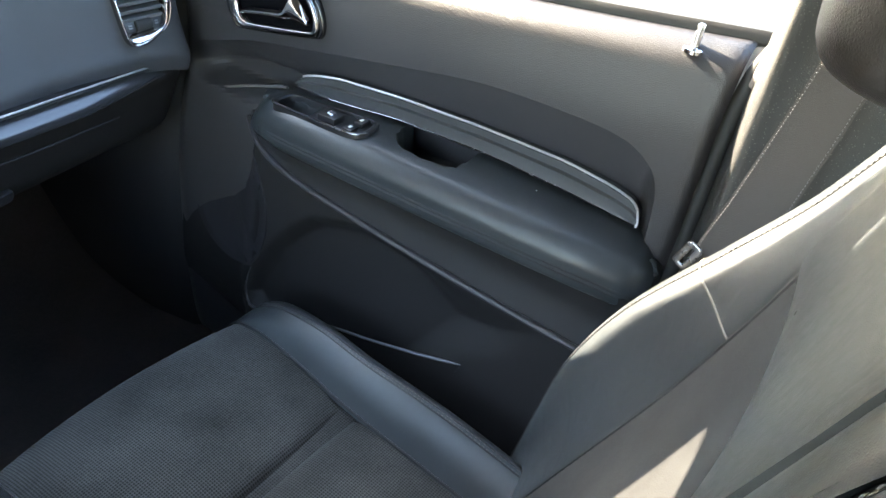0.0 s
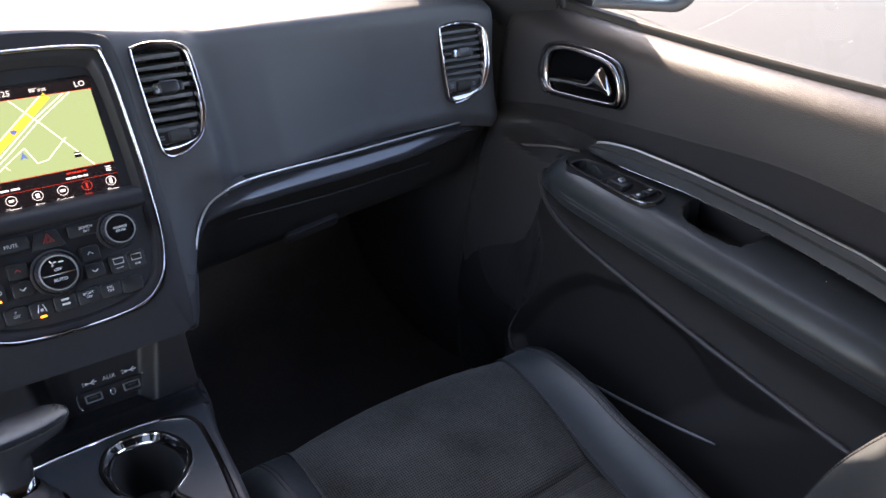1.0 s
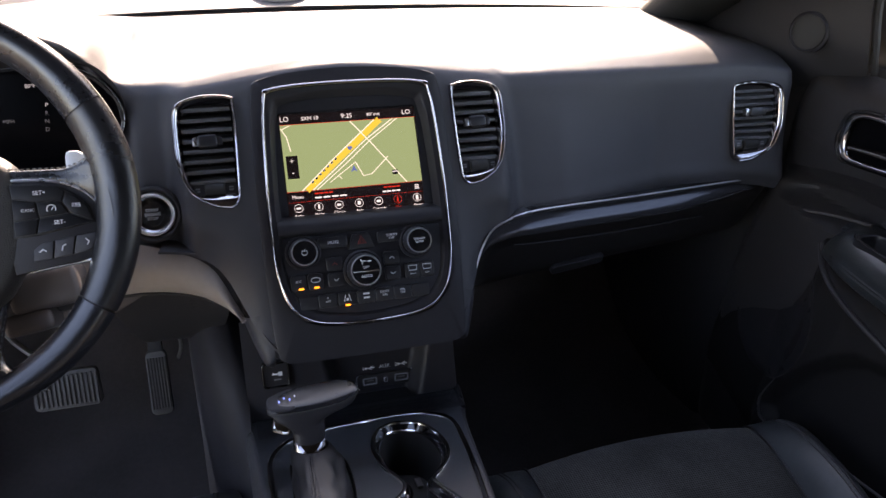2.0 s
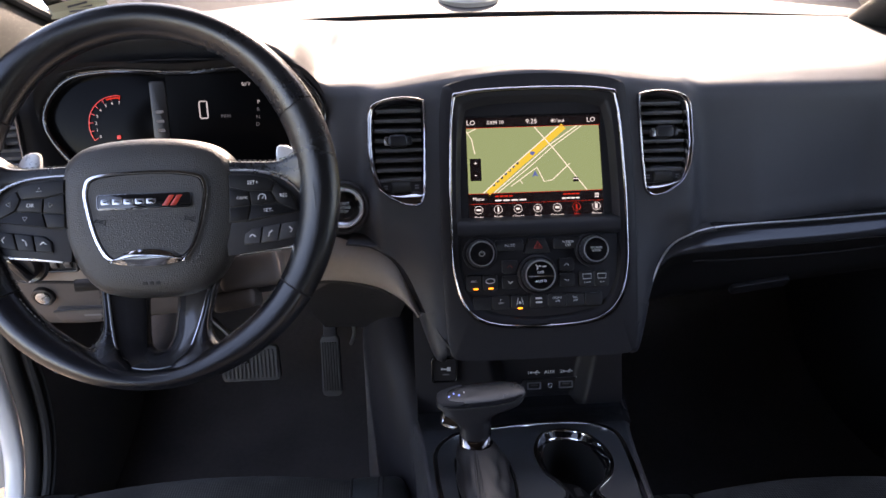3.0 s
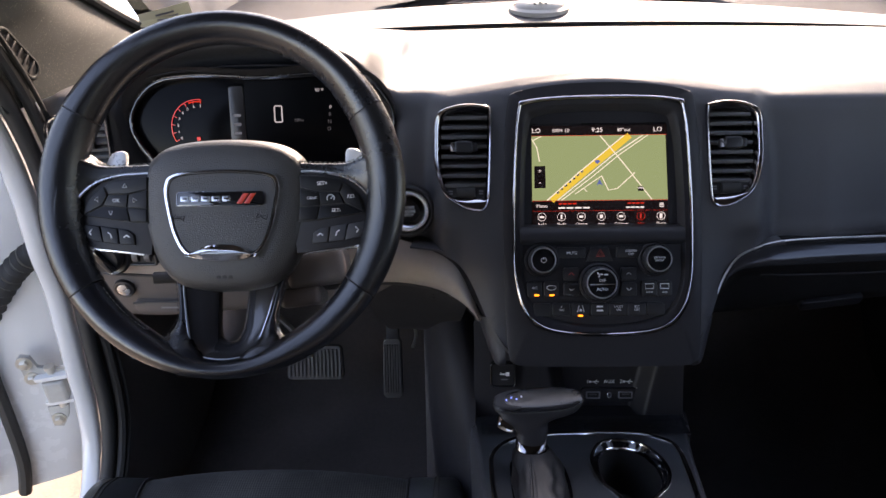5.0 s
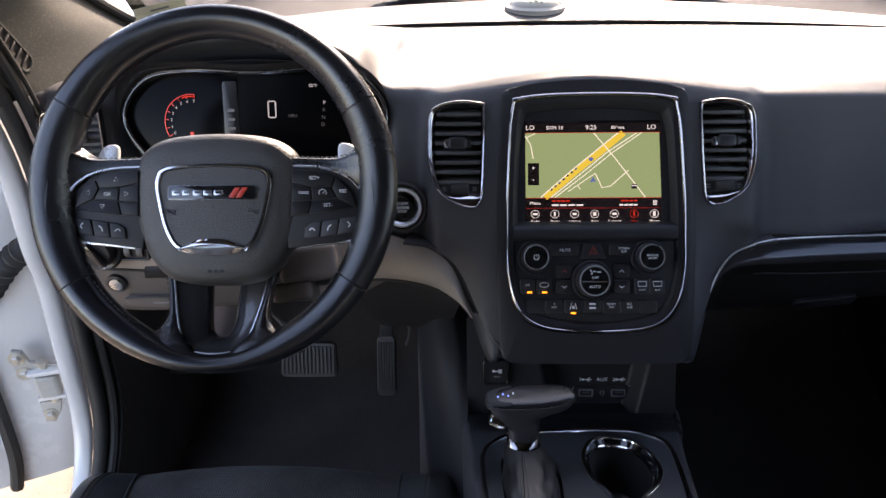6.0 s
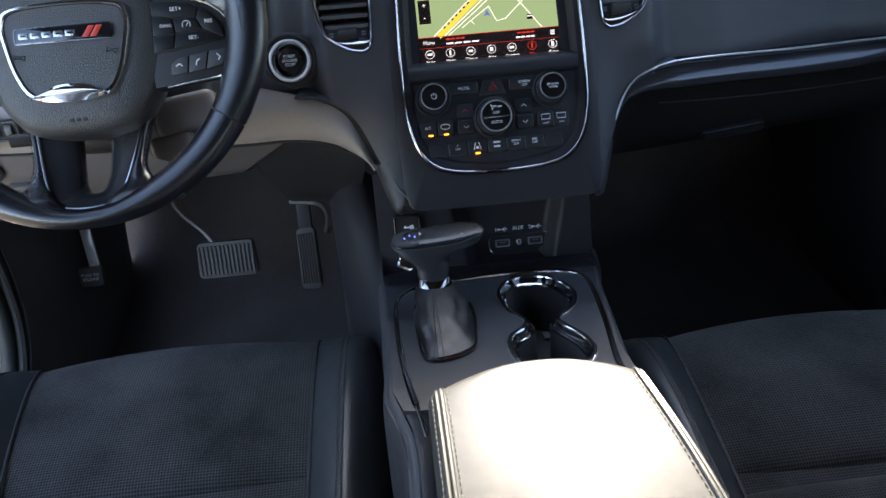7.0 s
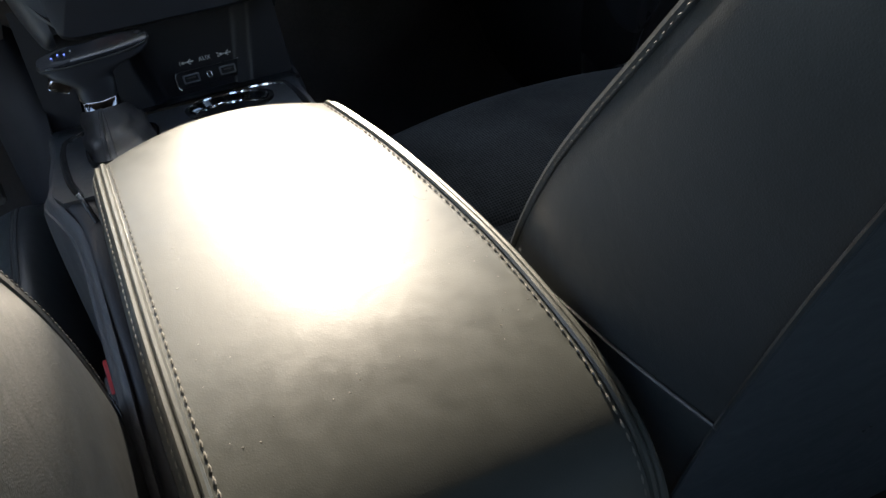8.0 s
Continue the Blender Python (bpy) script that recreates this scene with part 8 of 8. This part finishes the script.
# ---- driver's door opening and open door
jamb = thing("door_jamb", "white painted door jamb with a black rubber seal", "door frame", kind="structure")
J = [(-0.13, 1.08), (-0.055, 0.955), (-0.010, 0.86), (0.010, 0.78), (0.014, 0.72), (0.008, 0.64), (0.011, 0.577), (0.003, 0.50), (-0.006, 0.43), (-0.012, 0.37), (-0.028, 0.314), (-0.062, 0.263), (-0.112, 0.225), (-0.20, 0.19)]
part("post", finish(loft([[(-0.750, y, z), (-0.755, y - 0.012, z - 0.006), (-0.775, y - 0.016, z - 0.010), (-0.785, y + 0.02, z - 0.004), (-0.792, y + 0.07, z), (-0.82, y + 0.20, z)] for y, z in J], 60, 20), 0.004, (-1, -1, 0)), WHITE, jamb, "white painted metal post")
part("seal", tube(spline([(-0.738, y + 0.006, z + 0.004) for y, z in J], 60), 0.0115, 10), RUBBER, jamb)
part("inner_seal", tube(spline([(-0.722, y + 0.022, z + 0.008) for y, z in J], 60), 0.0075, 8), RUBBER, jamb)
part("seal_lip", tube(spline([(-0.715, y + 0.034, z + 0.010) for y, z in J], 60), 0.0035, 8), PILLAR, jamb)
part("kick_trim", finish(loft([[(-0.735, y + 0.016, z), (-0.716, y + 0.05, z), (-0.712, y + 0.20, z), (-0.712, y + 0.65, z)] for y, z in J[4:] + [(-0.25, 0.04)]], 30, 14), 0.003, (1, 0, 0)), CARPET, jamb)
part("sill", finish(loft([[(-0.70, y, 0.09), (-0.735, y, 0.115), (-0.77, y, 0.11), (-0.80, y, 0.05), (-0.81, y, -0.05)] for y in (-0.16, -0.4, -0.9)], 14, 16), 0.004, (-1, 0, 0.6)), WHITE, jamb)
ddoor = thing("driver_door", "open white driver's door seen at its hinge edge", "car door")
OD = Matrix.Translation((-0.845, 0.180, 0)) @ pose(0, 0, 0, 0, 0, 22)         # along local -x runs the open door
dz = [(0.95, 0.02), (0.80, 0.0), (0.60, 0.0), (0.40, 0.004), (0.20, 0.012), (0.112, 0.03)]
part("inner_shell", finish(loft([[OD @ Vector((0.000 - i, 0.030, z)), OD @ Vector((0.004 - i, 0.0, z)), OD @ Vector((-0.012 - i, -0.060, z)), OD @ Vector((-0.05 - i, -0.085, z)), OD @ Vector((-0.13 - i, -0.090, z)), OD @ Vector((-0.30, -0.095, z)),
                                  OD @ Vector((-1.0, -0.095, z))] for z, i in dz], 40, 40), 0.004, (0.5, -1, 0)), WHITE, ddoor, "white painted inner shell")
part("outer_panel", finish(rows_mesh([[OD @ Vector((x, 0.035, z)) for x in (0.02, -0.3, -0.7, -1.0)] for z in (0.09, 0.5, 0.93)]), 0.003, (0, 1, 0)), WHITE, ddoor)
part("door_seal", tube(spline([OD @ Vector((-0.135 - i, -0.100, z)) for z, i in dz], 40), 0.011, 8), RUBBER, ddoor)
part("door_card", finish(rows_mesh([[OD @ Vector((x, -0.115, z)) for x in (-0.20, -0.5, -0.98)] for z in (0.16, 0.5, 0.92)]), 0.02, (0, -1, 0)), DASH, ddoor)
# hinge: a plate bolted to the jamb, a pale knuckle block on its pin, and a lower stud
hinge = thing("door_hinge", "painted steel door hinge with bolts and a pale knuckle block", "hinge")
HM = Matrix.Translation((-0.853, 0.052, 0.352)) @ pose(0, 0, 0, 0, 0, 14)
plate = [Vector(p) for p in ((-0.036, 0.030, 0), (-0.040, 0.052, 0), (-0.032, 0.062, 0), (-0.018, 0.058, 0), (-0.012, 0.036, 0), (0.020, 0.026, 0), (0.046, 0.024, 0), (0.046, 0.004, 0), (-0.024, 0.004, 0), (-0.036, 0.012, 0))]
part("plate", slab(plate, -0.004, 0.004, 0.002, HM @ pose(0, -0.004, 0, 90, 0, 0)), PRIMER, hinge)
part("arm", box(0.062, 0.030, 0.008, 0.003, HM @ pose(0.012, -0.006, 0.018)), WHITE, hinge)
part("arm", box(0.056, 0.028, 0.008, 0.003, HM @ pose(0.012, -0.006, -0.034)), WHITE, hinge)
part("knuckle", slab(rounded(0.034, 0.030, 0.007), -0.020, 0.020, 0.004, HM @ pose(0.006, -0.008, -0.009)), PRIMER, hinge, "pale knuckle block")
part("pin", turned([(0.0, -0.050), (0.0062, -0.050), (0.0062, 0.030), (0.0085, 0.030), (0.0085, 0.036), (0.0, 0.038)], 16, HM @ pose(0.006, -0.008, 0)), STEEL, hinge)
for x, z in ((-0.028, 0.048), (-0.024, 0.016)):
    part("washer", turned([(0.0, 0.0), (0.0125, 0.0), (0.0125, 0.002), (0.0, 0.002)], 20, HM @ pose(x, -0.008, z, 90)), STEEL, hinge)
    part("bolt", turned([(0.0, 0.0), (0.0080, 0.0), (0.0080, 0.006), (0.006, 0.008), (0.0, 0.008)], 6, HM @ pose(x, -0.0095, z, 90)), STEEL, hinge)
part("lower_plate", slab([Vector(p) for p in ((-0.020, -0.050, 0), (0.014, -0.050, 0), (0.008, -0.074, 0), (-0.006, -0.096, 0), (-0.020, -0.092, 0))], -0.004, 0.004, 0.002, HM @ pose(0, -0.004, 0, 90, 0, 0)), PRIMER, hinge)
part("washer", turned([(0.0, 0.0), (0.0115, 0.0), (0.0115, 0.002), (0.0, 0.002)], 20, HM @ pose(-0.008, -0.008, -0.076, 90)), STEEL, hinge)
part("bolt", turned([(0.0, 0.0), (0.0080, 0.0), (0.0080, 0.008), (0.006, 0.010), (0.0, 0.010)], 6, HM @ pose(-0.008, -0.0095, -0.076, 90)), STEEL, hinge)
bellows = thing("cable_boot", "black ribbed rubber cable boot between jamb and door", "cable")
pts = spline([(-0.775, 0.062, 0.600), (-0.802, 0.060, 0.600), (-0.840, 0.060, 0.575), (-0.879, 0.060, 0.534), (-0.92, 0.056, 0.481), (-0.96, 0.06, 0.42)], 80)
part("boot", tube(pts, 0.016, 14, radii=[0.0175 + 0.0035 * math.sin(i * 1.35) for i in range(80)]), RUBBER, bellows)

# ---------------------------------------------------------------- outside
tagged(part("ground", finish(rows_mesh([[(x, y, -0.46) for x in (-300, -30, -6, 0, 6, 30, 300)] for y in (-300, -30, -6, 0, 6, 30, 300)]), 0, (0, 0, 1)), GROUND), "pale sunlit asphalt of a car park", "ground", kind="structure")
tagged(part("gravel_verge", finish(rows_mesh([[(x, y, -0.456) for x in (-7.0, -3.5, -0.80)] for y in (-6.0, -2.0, 1.5)]), 0, (0, 0, 1)), GRAVEL), "pale sandy gravel beside the open door", "gravel", kind="structure")
tagged(part("road", finish(rows_mesh([[(x, y, -0.456) for x in (-9.0, -5.0, -1.4)] for y in (1.6, 5.0, 20.0)]), 0, (0, 0, 1)), ASPHALT), "dark asphalt lane ahead of the car", "road", kind="structure")
tagged(part("side_road", finish(rows_mesh([[(x, y, -0.456) for x in (4.6, 9.0, 16.0)] for y in (-1.6, 2.0, 12.0)]), 0, (0, 0, 1)), ASPHALT), "grey asphalt lane beside the car", "road", kind="structure")
paint = thing("parking_paint", "blue and white paint marks on the asphalt", "road marking")
part("blue_field", slab([Vector(p) for p in ((-3.30, 5.35, 0), (-2.70, 5.30, 0), (-2.86, 7.2, 0), (-3.45, 7.2, 0))], -0.456, -0.450, 0), BLUE_PAINT, paint)
part("white_line", slab([Vector(p) for p in ((-2.70, 5.30, 0), (-2.60, 5.30, 0), (-2.76, 7.2, 0), (-2.86, 7.2, 0))], -0.456, -0.450, 0), WHITE, paint)
part("white_line", slab([Vector(p) for p in ((-4.60, 5.95, 0), (-3.10, 5.80, 0), (-3.10, 5.92, 0), (-4.60, 6.08, 0))], -0.456, -0.449, 0), WHITE, paint)
hood = thing("car_hood", "white painted car hood beyond the windscreen", "hood")
part("panel", finish(loft([[(x, 0.80 - 0.10 * (x / 0.8) ** 2, 0.770), (x, 1.0, 0.785 - 0.03 * (x / 0.8) ** 2), (x, 1.35, 0.755 - 0.05 * (x / 0.8) ** 2), (x, 1.75, 0.66 - 0.06 * (x / 0.8) ** 2), (x, 1.82, 0.55)] for x in (-0.80, -0.5, -0.2, 0.2, 0.5, 0.80)], 30, 20), 0.004, (0, 0, 1)), WHITE, hood)
cowl = thing("wiper_cowl", "black plastic cowl with wiper arms below the windscreen", "cowl")
part("panel", finish(loft([[(x, 0.64 - 0.14 * (x / 0.75) ** 2, 0.775), (x, 0.74 - 0.14 * (x / 0.75) ** 2, 0.768), (x, 0.84 - 0.12 * (x / 0.75) ** 2, 0.762)] for x in (-0.75, -0.3, 0.3, 0.75)], 24, 8), 0.004, (0, 0, 1)), DARK, cowl)
part("wiper", tube(spline([(-0.20, 0.75, 0.792), (0.05, 0.735, 0.812), (0.40, 0.67, 0.818), (0.62, 0.60, 0.815)], 30), 0.007, 8), RUBBER, cowl)
part("wiper", tube(spline([(-0.62, 0.66, 0.792), (-0.35, 0.70, 0.815), (0.0, 0.72, 0.815)], 30), 0.007, 8), RUBBER, cowl)
dome = thing("light_sensor", "pale ribbed light sensor dome on the dashboard", "sensor")
dm = pose(-0.027, 0.545, 0.8135) @ Matrix.Diagonal((1.65, 1.3, 1.2, 1))
part("ring", turned([(0.034, -0.004), (0.034, 0.004), (0.029, 0.007)], 32, dm), PALE, dome)
part("dome", turned([(0.029, 0.003), (0.026, 0.010), (0.017, 0.015), (0.0, 0.017)], 32, dm), PALE, dome)
for k in range(7):
    part("rib", box(0.003, 0.046 - abs(k - 3) * 0.006, 0.003, 0.001, dm @ pose(-0.018 + 0.006 * k, 0, 0.0165 - abs(k - 3) * 0.0022)), PALE, dome)
sticker = thing("windscreen_sticker", "yellowed paper sticker low on the windscreen", "sticker")
part("sheet", box(0.085, 0.001, 0.032, 0.0, pose(-0.657, 0.368, 0.860, -52, 0, 24)), PAPER, sticker)
for k in range(3):
    part("print_bar", box(0.05 - 0.01 * k, 0.0006, 0.003, 0, pose(-0.657, 0.368, 0.860, -52, 0, 24) @ pose(0, -0.001, 0.007 - 0.007 * k)), GREY_LOW, sticker)
# outside mirror
mirror = thing("side_mirror", "white outside mirror with a dark base", "mirror")
mm = Matrix.Translation((1.042, 0.100, 0.866)) @ Matrix.Scale(1.17, 4) @ Vector((-0.50, -0.88, 0.02)).to_track_quat("Z", "Y").to_matrix().to_4x4()
mo = [Vector(p) for p in rounded(0.245, 0.175, 0.035, 6, 0.10)]
part("shell", rows_mesh([[mm @ (p * 1.0 + Vector((0, 0, -0.015))) for p in mo], [mm @ (p * 1.03 + Vector((0, 0, -0.04))) for p in mo], [mm @ (p * 0.9 + Vector((0, 0, -0.09))) for p in mo], [mm @ (p * 0.4 + Vector((0, 0, -0.13))) for p in mo]], True), WHITE, mirror)
part("rim", ring([p * 1.02 for p in mo], [p * 0.86 for p in mo], -0.02, 0.012, 0.004, mm), DARK, mirror, "thick dark plastic rim")
part("glass", slab([p * 0.87 for p in mo], -0.010, -0.002, 0, mm), MIRROR, mirror, "mirror glass")
part("base", loft([[(0.79, -0.055, 0.822), (0.79, 0.14, 0.82), (0.785, 0.14, 0.95), (0.782, -0.005, 0.955)], [(0.83, -0.02, 0.824), (0.83, 0.14, 0.825), (0.83, 0.14, 0.91), (0.83, 0.00, 0.905)], [(0.96, 0.09, 0.83), (0.96, 0.15, 0.83), (0.96, 0.15, 0.89), (0.96, 0.09, 0.89)]], 12, 24, True, True), DARK, mirror)
